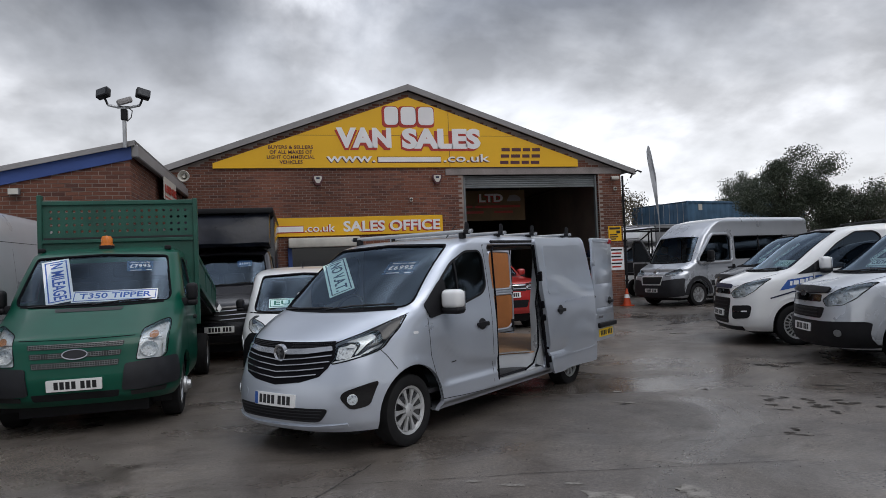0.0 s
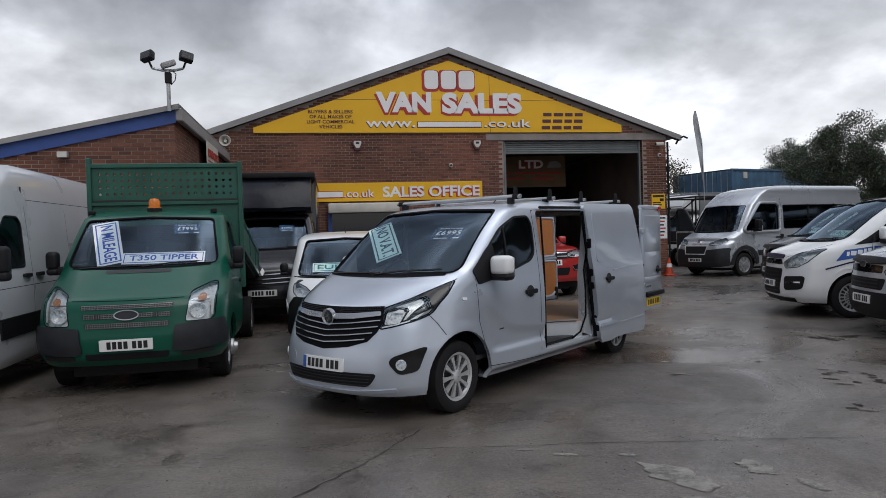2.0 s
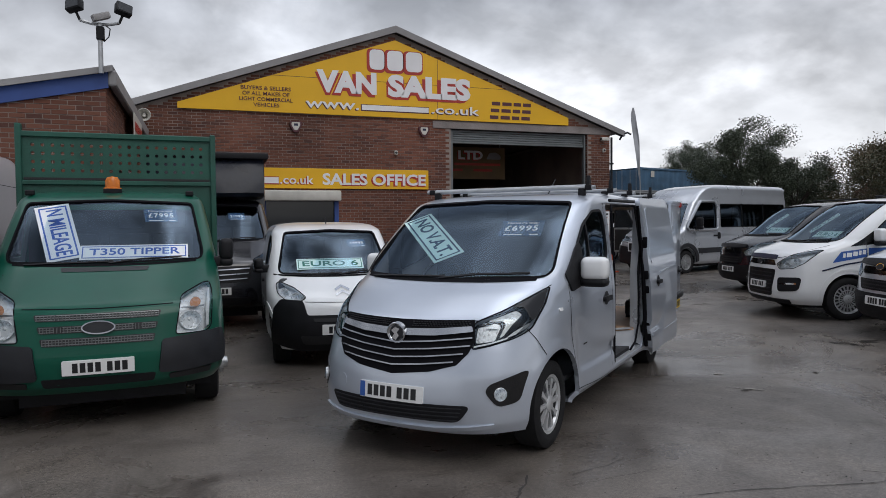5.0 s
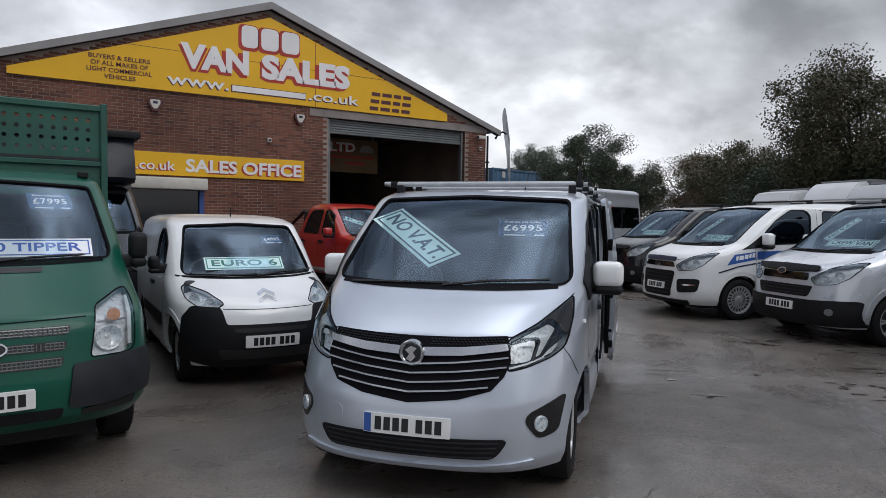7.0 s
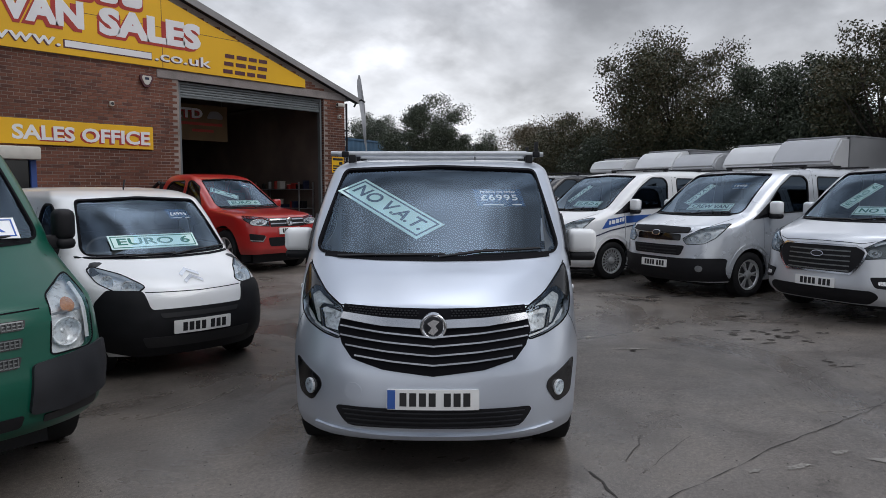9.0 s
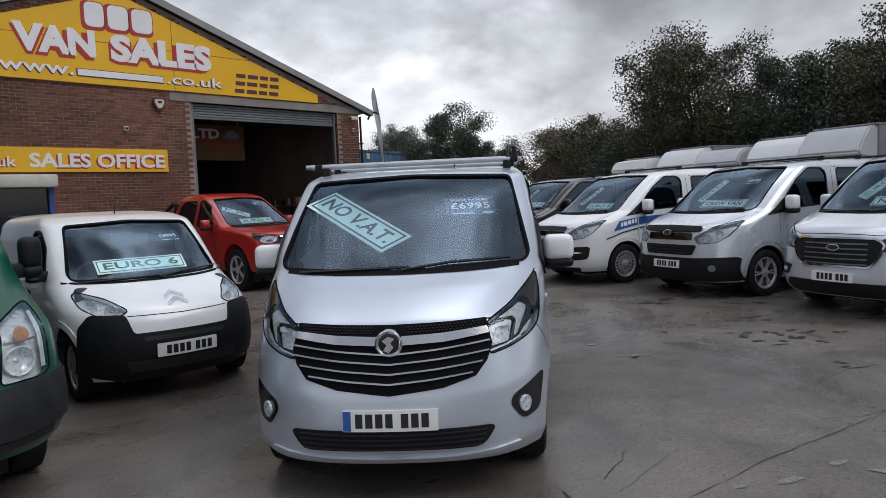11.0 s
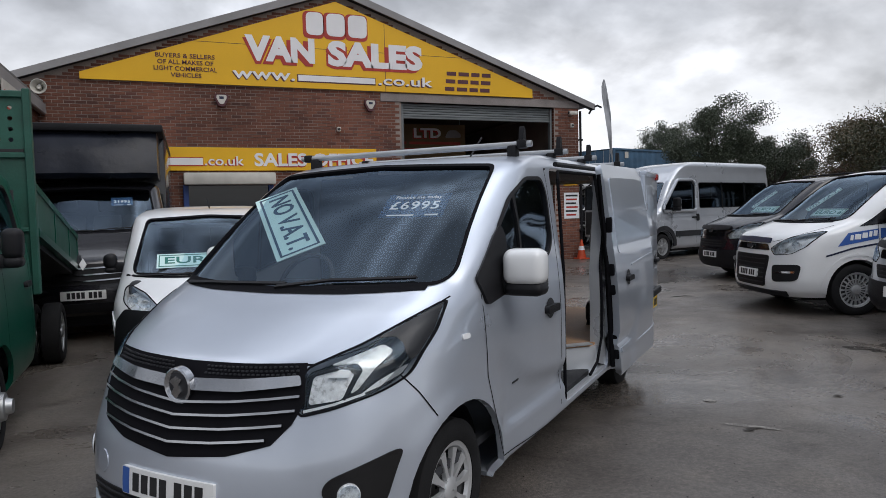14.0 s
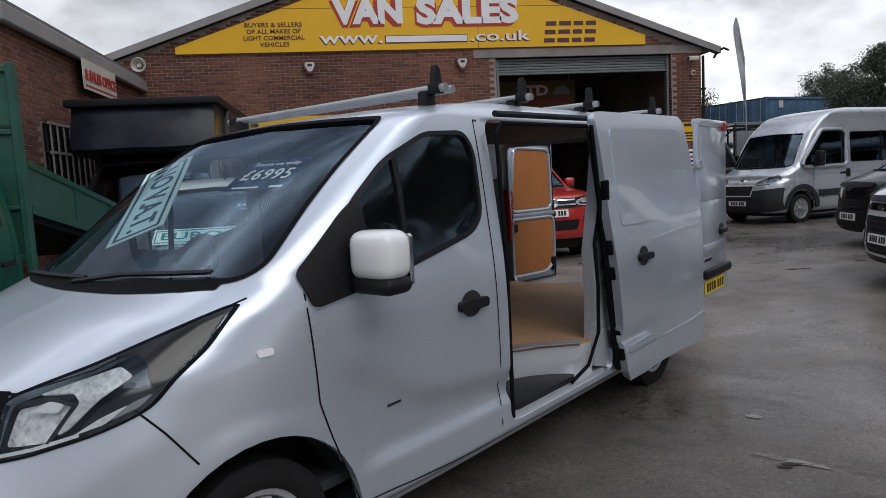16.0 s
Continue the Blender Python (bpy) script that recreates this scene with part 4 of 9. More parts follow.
# roof: two sheets with a grey verge board on the gable
for s, ex in ((-1, EAVE_L), (1, EAVE_R)):
    th = 0.05
    bm = prism([(APX, APZ), (ex, EAVE_Z), (ex, EAVE_Z - th), (APX, APZ - th)], "y", WY - 0.16, WY + 24.4)
    tagged(mesh_ob("roof_slope", bm, ROOFM), "grey corrugated roof sheet", "roof", kind="structure")
    vb = prism([(APX, APZ - 0.01), (ex, EAVE_Z - 0.01), (ex, EAVE_Z - 0.17), (APX, APZ - 0.19)], "y", WY - 0.19, WY - 0.162)
    tagged(mesh_ob("verge_trim", vb, FASCIA), "grey verge board along the gable", "trim", kind="structure")
    sf = prism([(APX, APZ - 0.16), (ex, EAVE_Z - 0.14), (ex, EAVE_Z - 0.17), (APX, APZ - 0.19)], "y", WY - 0.16, WY + 0.02)
    tagged(mesh_ob("soffit_trim", sf, PLASTIC), "dark soffit board", "trim", kind="structure")
mesh_c = prism([(WL, 4.5), (APX, 6.9), (WR, 4.5), (WR, 4.54), (APX, 6.95), (WL, 4.54)], "y", WY + 0.3, WY + 24)
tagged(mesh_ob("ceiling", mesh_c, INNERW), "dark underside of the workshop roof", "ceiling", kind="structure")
# lintel over the doorway
tagged(mesh_ob("lintel_trim", box(6.4, WR + 0.02, WY - 0.03, WY + 0.15, 4.42, 4.63, 0.01, 1), CONC), "stained concrete lintel over the doorway", "lintel", kind="structure")
# roller shutter, rolled up
sh_t = thing("roller_shutter", "rolled-up grey steel roller shutter in the doorway", "shutter")
for k in range(5):
    part("slat", box(OPL + 0.02, OPR - 0.02, WY + 0.12, WY + 0.16, 4.08 + k * 0.068, 4.14 + k * 0.068, 0.012, 2), SHUT, sh_t)
part("bottom_rail", box(OPL + 0.02, OPR - 0.02, WY + 0.1, WY + 0.18, 4.02, 4.075, 0.01, 1), SHUT, sh_t)
for x in (OPL + 0.03, OPR - 0.09):
    part("guide", box(x, x + 0.06, WY + 0.08, WY + 0.2, 0, 4.4), SHUT, sh_t)

# main gable sign
sign = thing("gable_sign", "yellow triangular fascia sign with white raised-look lettering", "sign")
SX0, SX1, SZ0 = -0.4, 10.78, 4.66


def sign_top(x):
    return roof_z(x) - 0.36


poly = [(SX0, SZ0), (SX1, SZ0), (SX1, sign_top(SX1)), (APX, sign_top(APX) - 0.02), (SX0, sign_top(SX0))]
part("panel", prism(poly, "y", WY - 0.07, WY - 0.02), SIGNY, sign)
jb = bmesh.new()
box(6.53, 6.542, WY - 0.073, WY - 0.069, SZ0, 6.35, bm=jb)
box(1.5, 9.1, WY - 0.073, WY - 0.069, 5.62, 5.63, bm=jb)
part("panel_joint", jb, SIGNP, sign)


def sign_word(txt, x0, x1, z0, z1, material, shadow=None, base=None, d=WY - 0.078, weight=0.0, off=(-0.045, -0.05)):
    """Words fitted to a box on the wall, with an offset shadow behind."""
    for k, (mm, dx, dz, dy) in enumerate(([(shadow, off[0], off[1], 0.002)] if shadow else []) + [(material, 0, 0, 0)]):
        obs = lettering(txt, 1.0, mm, base or sign, Matrix.Identity(4), name="letter" if mm is material else "letter_shadow", extrude=0.002, offset=weight if mm is material else weight * 2.0)
        (a0, a1), (b0, b1) = extent(obs, 0), extent(obs, 2)
        for i, o in enumerate(obs):
            o.data.transform(Matrix.Translation((x0 + dx, d + dy + (0.0007 * i if mm is shadow else 0), z0 + dz)) @ Matrix.Diagonal(((x1 - x0) / (a1 - a0), 1, (z1 - z0) / (b1 - b0), 1)) @ Matrix.Translation((-a0, 0, -b0)))


# the trading name stays as plain shapes in its colours
for x0, x1 in ((4.56, 4.98), (5.06, 5.52), (5.6, 6.08)):
    part("name_shape", prism(rounded([(x0, 5.95), (x1, 5.95), (x1, 6.5), (x0, 6.5)], 0.14), "y", WY - 0.08, WY - 0.076), SIGNW, sign)
    part("name_shadow", prism(rounded([(x0 - 0.08, 5.87), (x1 + 0.02, 5.87), (x1 + 0.02, 6.52), (x0 - 0.08, 6.52)], 0.14), "y", WY - 0.0755, WY - 0.072), SIGNR, sign)
sign_word("VAN", 3.1, 4.75, 5.25, 5.86, SIGNW, SIGNR, weight=0.055, off=(-0.05, -0.07))
sign_word("SALES", 5.07, 7.55, 5.22, 5.85, SIGNW, SIGNR, weight=0.055, off=(-0.05, -0.07))
sign_word("www.", 2.8, 4.25, 4.82, 5.0, SIGNW, SIGNP, weight=0.012, off=(-0.02, -0.025))
sign_word(".co.uk", 6.35, 7.82, 4.82, 5.06, SIGNW, SIGNP, weight=0.012, off=(-0.02, -0.025))
nm = bmesh.new()
box(4.33, 6.26, WY - 0.08, WY - 0.076, 4.83, 4.97, 0.0, bm=nm)
part("name_shape", nm, SIGNW, sign)
nm = bmesh.new()
box(4.30, 6.27, WY - 0.0755, WY - 0.072, 4.80, 4.985, 0.0, bm=nm)
part("name_shadow", nm, SIGNP, sign)
for i, (txt, w) in enumerate((("BUYERS & SELLERS", 1.28), ("OF ALL MAKES OF", 1.2), ("LIGHT COMMERCIAL", 1.36), ("VEHICLES", 0.66))):
    sign_word(txt, 1.78 - w / 2, 1.78 + w / 2, 5.22 - i * 0.145, 5.32 - i * 0.145, SIGNP, weight=0.01)
for i in range(3):
    z = 5.20 - i * 0.20
    x0, x1 = 8.22 - i * 0.03, 9.5 + i * 0.01
    x = x0
    for w in (0.27, 0.30, 0.24, 0.28):
        part("print_bar", box(x, min(x + w, x1), WY - 0.078, WY - 0.074, z - 0.05, z + 0.05), SIGNP, sign)
        x += w + 0.07

# office sign
osg = thing("office_sign", "long yellow sign over the sales office with white lettering", "sign")
part("panel", box(0.9, 6.24, WY - 0.06, WY - 0.02, 2.66, 3.2, 0.006, 1), SIGNY, osg)
sign_word("SALES OFFICE", 3.22, 6.16, 2.76, 3.08, SIGNW, SIGNR, base=osg, d=WY - 0.066, weight=0.03, off=(-0.03, -0.03))
sign_word(".co.uk", 2.1, 2.98, 2.78, 3.0, SIGNW, SIGNR, base=osg, d=WY - 0.066, weight=0.012, off=(-0.02, -0.02))
nm = bmesh.new()
box(1.22, 2.06, WY - 0.068, WY - 0.064, 2.79, 2.95, bm=nm)
part("name_shape", nm, SIGNW, osg)
nm = bmesh.new()
box(1.19, 2.07, WY - 0.0645, WY - 0.061, 2.76, 2.97, bm=nm)
part("name_shadow", nm, SIGNR, osg)

# ---- brick wing ----
WINGY, WINGX = 13.8, -1.25
wing = tagged(mesh_ob("wall_wing", prism([(-9, -0.2), (WINGX, -0.2), (WINGX, 4.0), (-9, 2.3)], "y", WINGY, WINGY + 0.28), MORTAR), "red brick front wall of the side wing", "wall", kind="structure")


def wing_z(x):
    return 4.15 - 0.212 * (WINGX - x)


brick_sheet("brickwork", wing, -6.5, WINGX, 0.4, 4.1, lambda u, z, d: (u, WINGY - d, z), lambda u, z: z < wing_z(u) - 0.3, "courses of weathered red brick", 1, lambda u, z: u > -4.6 and z > 2.5)
wside = tagged(mesh_ob("wall_wing_side", box(WINGX - 0.28, WINGX, WINGY + 0.28, WY - 0.02, -0.2, 3.95), MORTAR), "brick side wall of the wing", "wall", kind="structure")
brick_sheet("brickwork", wside, WINGY, WY, 0.4, 3.9, lambda u, z, d: (WINGX + d, u, z), lambda u, z: not (15.0 < u < 17.6 and 1.2 < z < 2.72), "courses of darker red brick", 1)
bm = prism([(WINGX + 0.12, wing_z(WINGX + 0.12)), (-9.2, wing_z(-9.2)), (-9.2, wing_z(-9.2) - 0.07), (WINGX + 0.12, wing_z(WINGX + 0.12) - 0.07)], "y", WINGY - 0.1, WY - 0.02)
tagged(mesh_ob("roof_wing", bm, ROOFM), "grey sheet roof of the wing", "roof", kind="structure")
bm = prism([(WINGX + 0.05, wing_z(WINGX + 0.05) - 0.09), (-9.2, wing_z(-9.2) - 0.09), (-9.2, wing_z(-9.2) - 0.33), (WINGX + 0.05, wing_z(WINGX + 0.05) - 0.33)], "y", WINGY - 0.05, WINGY - 0.012)
tagged(mesh_ob("fascia_trim", bm, BLUEF), "dark blue fascia board", "trim", kind="structure")
bm = prism([(WINGX + 0.12, wing_z(WINGX + 0.12) - 0.005), (-9.2, wing_z(-9.2) - 0.005), (-9.2, wing_z(-9.2) - 0.1), (WINGX + 0.12, wing_z(WINGX + 0.12) - 0.1)], "y", WINGY - 0.13, WINGY - 0.102)
tagged(mesh_ob("verge_trim", bm, FASCIA), "pale grey roof edge trim", "trim", kind="structure")
tagged(mesh_ob("gutter_trim", box(WINGX + 0.05, WINGX + 0.17, WINGY - 0.08, WY - 0.02, 3.86, 4.1, 0.02, 1), FASCIA), "weathered timber eaves board", "trim", kind="structure")

# ---- vehicles ----
BASE = [  # mid-size van: z, nose, tail, half width, bow, corner across, corner along, tail corner
    (0.24, 0.10, 4.93, 0.90, 0.10, 0.34, 0.40, 0.10), (0.32, 0.03, 4.97, 0.95, 0.12, 0.36, 0.44, 0.10), (0.46, 0.0, 4.99, 0.97, 0.13, 0.38, 0.46, 0.10),
    (0.64, 0.015, 4.99, 0.976, 0.14, 0.40, 0.50, 0.10), (0.80, 0.05, 4.99, 0.978, 0.15, 0.42, 0.55, 0.10), (0.92, 0.09, 4.99, 0.978, 0.16, 0.44, 0.60, 0.10),
    (1.0, 0.15, 4.99, 0.976, 0.18, 0.46, 0.64, 0.10), (1.07, 0.29, 4.99, 0.973, 0.20, 0.44, 0.64, 0.10), (1.16, 0.50, 4.985, 0.967, 0.20, 0.36, 0.52, 0.10),
    (1.25, 0.72, 4.98, 0.958, 0.19, 0.28, 0.38, 0.10), (1.33, 0.85, 4.975, 0.948, 0.18, 0.24, 0.30, 0.10), (1.60, 1.22, 4.96, 0.915, 0.16, 0.20, 0.22, 0.10),
    (1.80, 1.53, 4.94, 0.885, 0.14, 0.18, 0.18, 0.10), (1.865, 1.67, 4.925, 0.868, 0.13, 0.17, 0.17, 0.10), (1.92, 1.92, 4.90, 0.825, 0.12, 0.16, 0.17, 0.10),
    (1.952, 2.3, 4.86, 0.75, 0.10, 0.16, 0.2, 0.10), (1.968, 2.7, 4.78, 0.62, 0.05, 0.15, 0.2, 0.10), (1.972, 3.0, 4.6, 0.45, 0.02, 0.12, 0.2, 0.1)]


def scaled(rows, length=4.99, hw=0.978, height=1.972, nose=None):
    kz, kw = height / rows[-1][0], hw / 0.978
    out = []
    for z, yf, yr, w, bow, rx, ry, rr in rows:
        out.append((z * kz, yf, yr + length - 4.99, w * kw, bow, rx, ry, rr))
    return out


def noses(rows, power, rx, k):
    """The same body with its nose drawn as one smooth curve."""
    return [(z, yf, yr, w, -power, rx, (bow + ry) * k, rr) for z, yf, yr, w, bow, _, ry, rr in rows]


def at(x, y, rz):
    return pose(x, y, ground_z(x, y), 0, 0, rz)


def van(label, m, rows, paint, wscreen, windows, wheels, lamps, grilles, mouldings=(), plate=0.5, lines=(), mirror_at=None, cap=None, dash_z=1.15, dash_y=(0.8, 1.35), seat_y=1.95,
        extra_cut=(), name="van", category="van", bulkhead=2.55, thick=0.035, group="", arch_r=None, privacy=PRIV, wipers=True, seat_z=0.75, handle=None, inner=None, blue=False, floor=True, fine=None, press=None, tuck=0.0):
    """A van: hollow painted body with its openings cut, glass, wheels, lamps, grille, mouldings and cab."""
    t = thing(name, label, category, m, group)
    sh = Shell(rows, press=press, **(fine or {}))
    hw = max(r[3] for r in rows)
    (wy, wr, wstyle, wrim, wn_) = wheels
    ar = arch_r or wr + 0.085
    cuts = arches(wy, ar, hw, wr)
    ws = rounded(wscreen, 0.045)
    cuts.append(prism(ws, "y", -1, wy[0] + 1.45))
    for poly, sides, gmat in windows:
        p = rounded(poly, 0.06)
        x0, x1 = (-3 if "l" in sides else 0), (3 if "r" in sides else 0)
        cuts.append(prism(p, "x", x0, x1))
    for entry in lamps:
        for p in both(inset(rounded(entry[0], 0.03, 3), 0.004)):
            cuts.append(prism(p, "y", -1, wy[0] + 0.15))
    cuts += list(extra_cut)
    body = part("body", carve(sh.bm, cuts, thick), [paint], t, smooth=28)
    glaze(t, sh, ws, "y-", GLASS, "windscreen", -0.008, 0.016, GRILLEB)
    for poly, sides, gmat in windows:
        p = rounded(poly, 0.06)
        if "r" in sides:
            glaze(t, sh, p, "x+", gmat)
        if "l" in sides:
            glaze(t, sh, p, "x-", gmat)
    for y in wy:
        for s in (-1, 1):
            wheel(t, s * (hw - 0.125 - tuck), y, wr, s, wstyle, wrim, 0.21, wn_)
            liner(t, y, ar - 0.004, s * (hw - 0.33), s * (hw - 0.09 - tuck))
    part("underbody", box(-hw + 0.34, hw - 0.34, 0.4, rows[2][2] - 0.2, 0.18, 0.34), PLASTIC, t)
    for entry in lamps:
        for k, p in enumerate(both(rounded(entry[0], 0.03, 3))):
            lamp(t, sh, p, [(q if k == 0 else [(-x, z) for x, z in q], mm) for q, mm in entry[1]], entry[2] if len(entry) > 2 else LAMPDARK)
    for nme, poly, mm, off, th in list(grilles) + list(mouldings):
        part(nme, sh.patch(poly, "y-", off, th, 0.08), mm, t)
    if plate:
        number_plate(t, sh, plate, blue=blue, off=0.016 if blue else 0.034)
    for axis, path in lines:
        wire(t, sh, path, axis)
        if axis == "x+":
            wire(t, sh, path, "x-")
    if mirror_at:
        x, y, z, w, h = mirror_at
        mirror(t, x, y, z, 1, cap or paint, w, h)
        mirror(t, -x, y, z, -1, cap or paint, w, h)
    dash(t, hw - 0.14, dash_y[0], dash_y[1], dash_z, -0.38, dash_y[1] + 0.12)
    seats(t, ((-0.42, 0.5), (0.12, 0.42), (0.55, 0.42)), seat_y, seat_z, seat_z + 0.78)
    if bulkhead:
        part("bulkhead", box(-hw + 0.1, hw - 0.1, bulkhead, bulkhead + 0.03, 0.4, rows[-5][0] - 0.02), INTER, t)
    if floor:
        part("cab_floor", box(-hw + 0.12, hw - 0.12, 0.7, (bulkhead or 2.5), 0.42, 0.46), INTER, t)
    if wipers:
        zb = wscreen[0][1]
        wiper(t, sh, [(0.70, zb + 0.025), (0.3, zb + 0.012), (0.02, zb - 0.02)])
        wiper(t, sh, [(0.06, zb - 0.006), (-0.45, zb - 0.014), (-0.66, zb - 0.022)])
        part("cowl", sh.patch(strip([(-0.76, zb - 0.014), (-0.4, zb - 0.026), (0, zb - 0.030), (0.4, zb - 0.026), (0.76, zb - 0.014)], 0.018), "y-", 0.003, 0.0, 0.1), GRILLEB, t)
    if handle:
        for y, z in handle:
            for ax in ("x+", "x-"):
                part("door_handle", sh.patch(rounded([(y - 0.1, z - 0.02), (y + 0.1, z - 0.02), (y + 0.1, z + 0.025), (y - 0.1, z + 0.025)], 0.02), ax, 0.03, 0.035, 0.08), PLASTIC, t)
    return t, sh


def bars(sh, poly_fn, n, z0, z1, half, w=0.012):
    bm = bmesh.new()
    for i in range(n):
        z = z0 + (z1 - z0) * i / max(1, n - 1)
        sh.patch(strip([(-half(z), z), (0, z - 0.01), (half(z), z)], w), "y-", 0.018, 0.012, 0.12, bm)
    return bm


# -- the silver van with its sliding door and rear doors open --
VM = at(1.31, 6.585, -49.0)
NOSE = {0.24: (0.10, 0.80), 0.32: (0.045, 0.86), 0.46: (0.03, 0.88), 0.64: (0.05, 0.90), 0.80: (0.105, 0.92), 0.92: (0.155, 0.95), 1.0: (0.205, 0.93), 1.07: (0.32, 0.86),
        1.16: (0.50, 0.70), 1.25: (0.72, 0.55), 1.33: (0.85, 0.47), 1.60: (1.22, 0.40), 1.80: (1.53, 0.35), 1.865: (1.67, 0.32), 1.92: (1.92, 0.30), 1.952: (2.3, 0.30), 1.968: (2.7, 0.26), 1.972: (3.0, 0.24)}
V_ROWS = [(r[0], NOSE[r[0]][0], r[2], max(r[3], {0.24: 0.945, 0.32: 0.968}.get(r[0], 0)) - 0.008, -2.5, 0.35, NOSE[r[0]][1], r[7]) for r in BASE]


def smooth01(v):
    return ease(max(0.0, min(1.0, v)))


def v_press(y, z):
    """The flank's pressing: a hollow under a swept shoulder, a sill standing out below it, and flared wheel arches."""
    if y < 1.0:
        shoulder = 1.02
    elif y < 1.75:
        shoulder = 0.72 + 0.30 * (1 - smooth01((y - 1.1) / 0.65))
    else:
        shoulder = 0.72 - 0.055 * min(1.0, (y - 1.7) / 0.5)
    hollow = 0.030 * smooth01((shoulder - z) / 0.13) * smooth01((z - 0.455) / 0.075) * smooth01((y - 1.18) / 0.2) * smooth01((4.9 - y) / 0.2)
    flare = 0.0
    for yc in (0.87, 4.27):
        d = math.hypot(y - yc, z - 0.33)
        flare = max(flare, 0.010 * (1 - smooth01((d - 0.42) / 0.10)))
    under = 0.07 * smooth01((0.335 - z) / 0.08) * smooth01((y - 1.2) / 0.15) * smooth01((3.85 - y) / 0.1)
    return under + hollow * (1 - min(1.0, flare / 0.006)) - flare + 0.042 * (1 - smooth01((y - 0.3) / 1.7)) * smooth01((1.5 - z) / 0.3)
v_ws = [(-0.80, 1.262), (0, 1.238), (0.80, 1.262), (0.84, 1.31), (0.75, 1.85), (0, 1.878), (-0.75, 1.85), (-0.84, 1.31)]
v_side = [(1.37, 1.20), (1.62, 1.225), (2.07, 1.325), (2.155, 1.40), (2.165, 1.70), (2.11, 1.785), (1.83, 1.775), (1.57, 1.66), (1.34, 1.48)]
v_hl = [(0.535, 0.985), (0.548, 0.815), (0.66, 0.838), (0.78, 0.88), (0.842, 0.925), (0.858, 0.99), (0.870, 1.09), (0.860, 1.205), (0.80, 1.155), (0.68, 1.06)]
v_gr = [(-0.535, 1.005), (0, 0.99), (0.535, 1.005), (0.565, 0.87), (0.535, 0.79), (0.47, 0.715), (0.29, 0.665), (0, 0.632), (-0.29, 0.665), (-0.47, 0.715), (-0.535, 0.79), (-0.565, 0.87)]
door_cut = box(0.5, 1.5, 2.285, 3.40, 0.36, 1.85, 0.06, 3)
rear_cut = box(-0.80, 0.80, 4.6, 5.3, 0.56, 1.84, 0.05, 2)
viv, vsh = van("silver panel van with open sliding door and rear doors", VM, V_ROWS, SILVER, v_ws, [(v_side, "lr", GLASS)], ((0.87, 4.27), 0.325, "trim", ALLOY, 10),
               [(v_hl, [(rounded([(0.570, 0.862), (0.684, 0.872), (0.704, 0.970), (0.645, 0.988), (0.566, 0.968)], 0.015), FLUTED), (rounded([(0.615, 0.955), (0.688, 0.950), (0.690, 0.975), (0.655, 0.985)], 0.008), REFLSTRIP),
                        (strip([(0.688, 0.868), (0.716, 0.970), (0.655, 0.994), (0.570, 0.975)], 0.008), GLOSSB),
                        (rounded([(0.702, 0.888), (0.722, 0.900), (0.786, 1.035), (0.742, 1.062), (0.615, 1.003), (0.70, 1.004), (0.726, 0.975)], 0.012), RIBBED),
                        (rounded([(0.735, 0.884), (0.785, 0.905), (0.812, 0.952), (0.775, 0.925)], 0.008), REFLSTRIP), (rounded([(0.790, 0.912), (0.828, 0.938), (0.842, 0.975), (0.815, 0.955)], 0.008), BEZEL),
                        (strip([(0.562, 0.836), (0.66, 0.856), (0.745, 0.884)], 0.010), REFLSTRIP)], GLOSSB)],
               [("grille", v_gr, GRILLEB, 0.006, 0.02),
                ("grille_bar", rounded([(0.06, 0.93), (0.3, 0.94), (0.53, 0.96), (0.545, 0.925), (0.3, 0.895), (0.06, 0.885)], 0.01), BARMETAL, 0.026, 0.024),
                ("grille_bar", rounded([(-0.06, 0.93), (-0.3, 0.94), (-0.53, 0.96), (-0.545, 0.925), (-0.3, 0.895), (-0.06, 0.885)], 0.01), BARMETAL, 0.026, 0.024),
                ("lower_grille", rounded([(-0.58, 0.45), (0.58, 0.45), (0.50, 0.335), (-0.50, 0.335)], 0.05), PLASTIC, 0.006, 0.02),
                ("fog_surround", rounded([(0.862, 0.665), (0.672, 0.585), (0.655, 0.535), (0.725, 0.432), (0.825, 0.455)], 0.035), GLOSSB, 0.006, 0.02),
                ("fog_surround", rounded([(-0.862, 0.665), (-0.672, 0.585), (-0.655, 0.535), (-0.725, 0.432), (-0.825, 0.455)], 0.035), GLOSSB, 0.006, 0.02)],
               plate=0.505, blue=True, fine=dict(sub=8, nf=10, nc=16, ns=56), press=v_press, tuck=0.07, arch_r=0.418, lines=[("x+", [(1.10, 1.20), (1.12, 0.8), (1.16, 0.66), (1.28, 0.36)]), ("x+", [(0.52, 0.935), (0.585, 0.85), (0.66, 0.735)]), ("y-", [(-0.56, 1.0), (0, 0.992), (0.56, 1.0), (0.70, 1.05), (0.86, 1.21)]), ("y-", [(-0.56, 1.0), (-0.70, 1.05), (-0.86, 1.21)]),
                                    ("x+", [(2.20, 1.84), (2.20, 0.9), (2.21, 0.28)])],
               cap=WHITE, mirror_at=(0.955, 1.35, 1.285, 0.215, 0.235), extra_cut=[door_cut, rear_cut], bulkhead=2.20, handle=[(2.0, 1.005)], dash_z=1.16, dash_y=(0.75, 1.3))

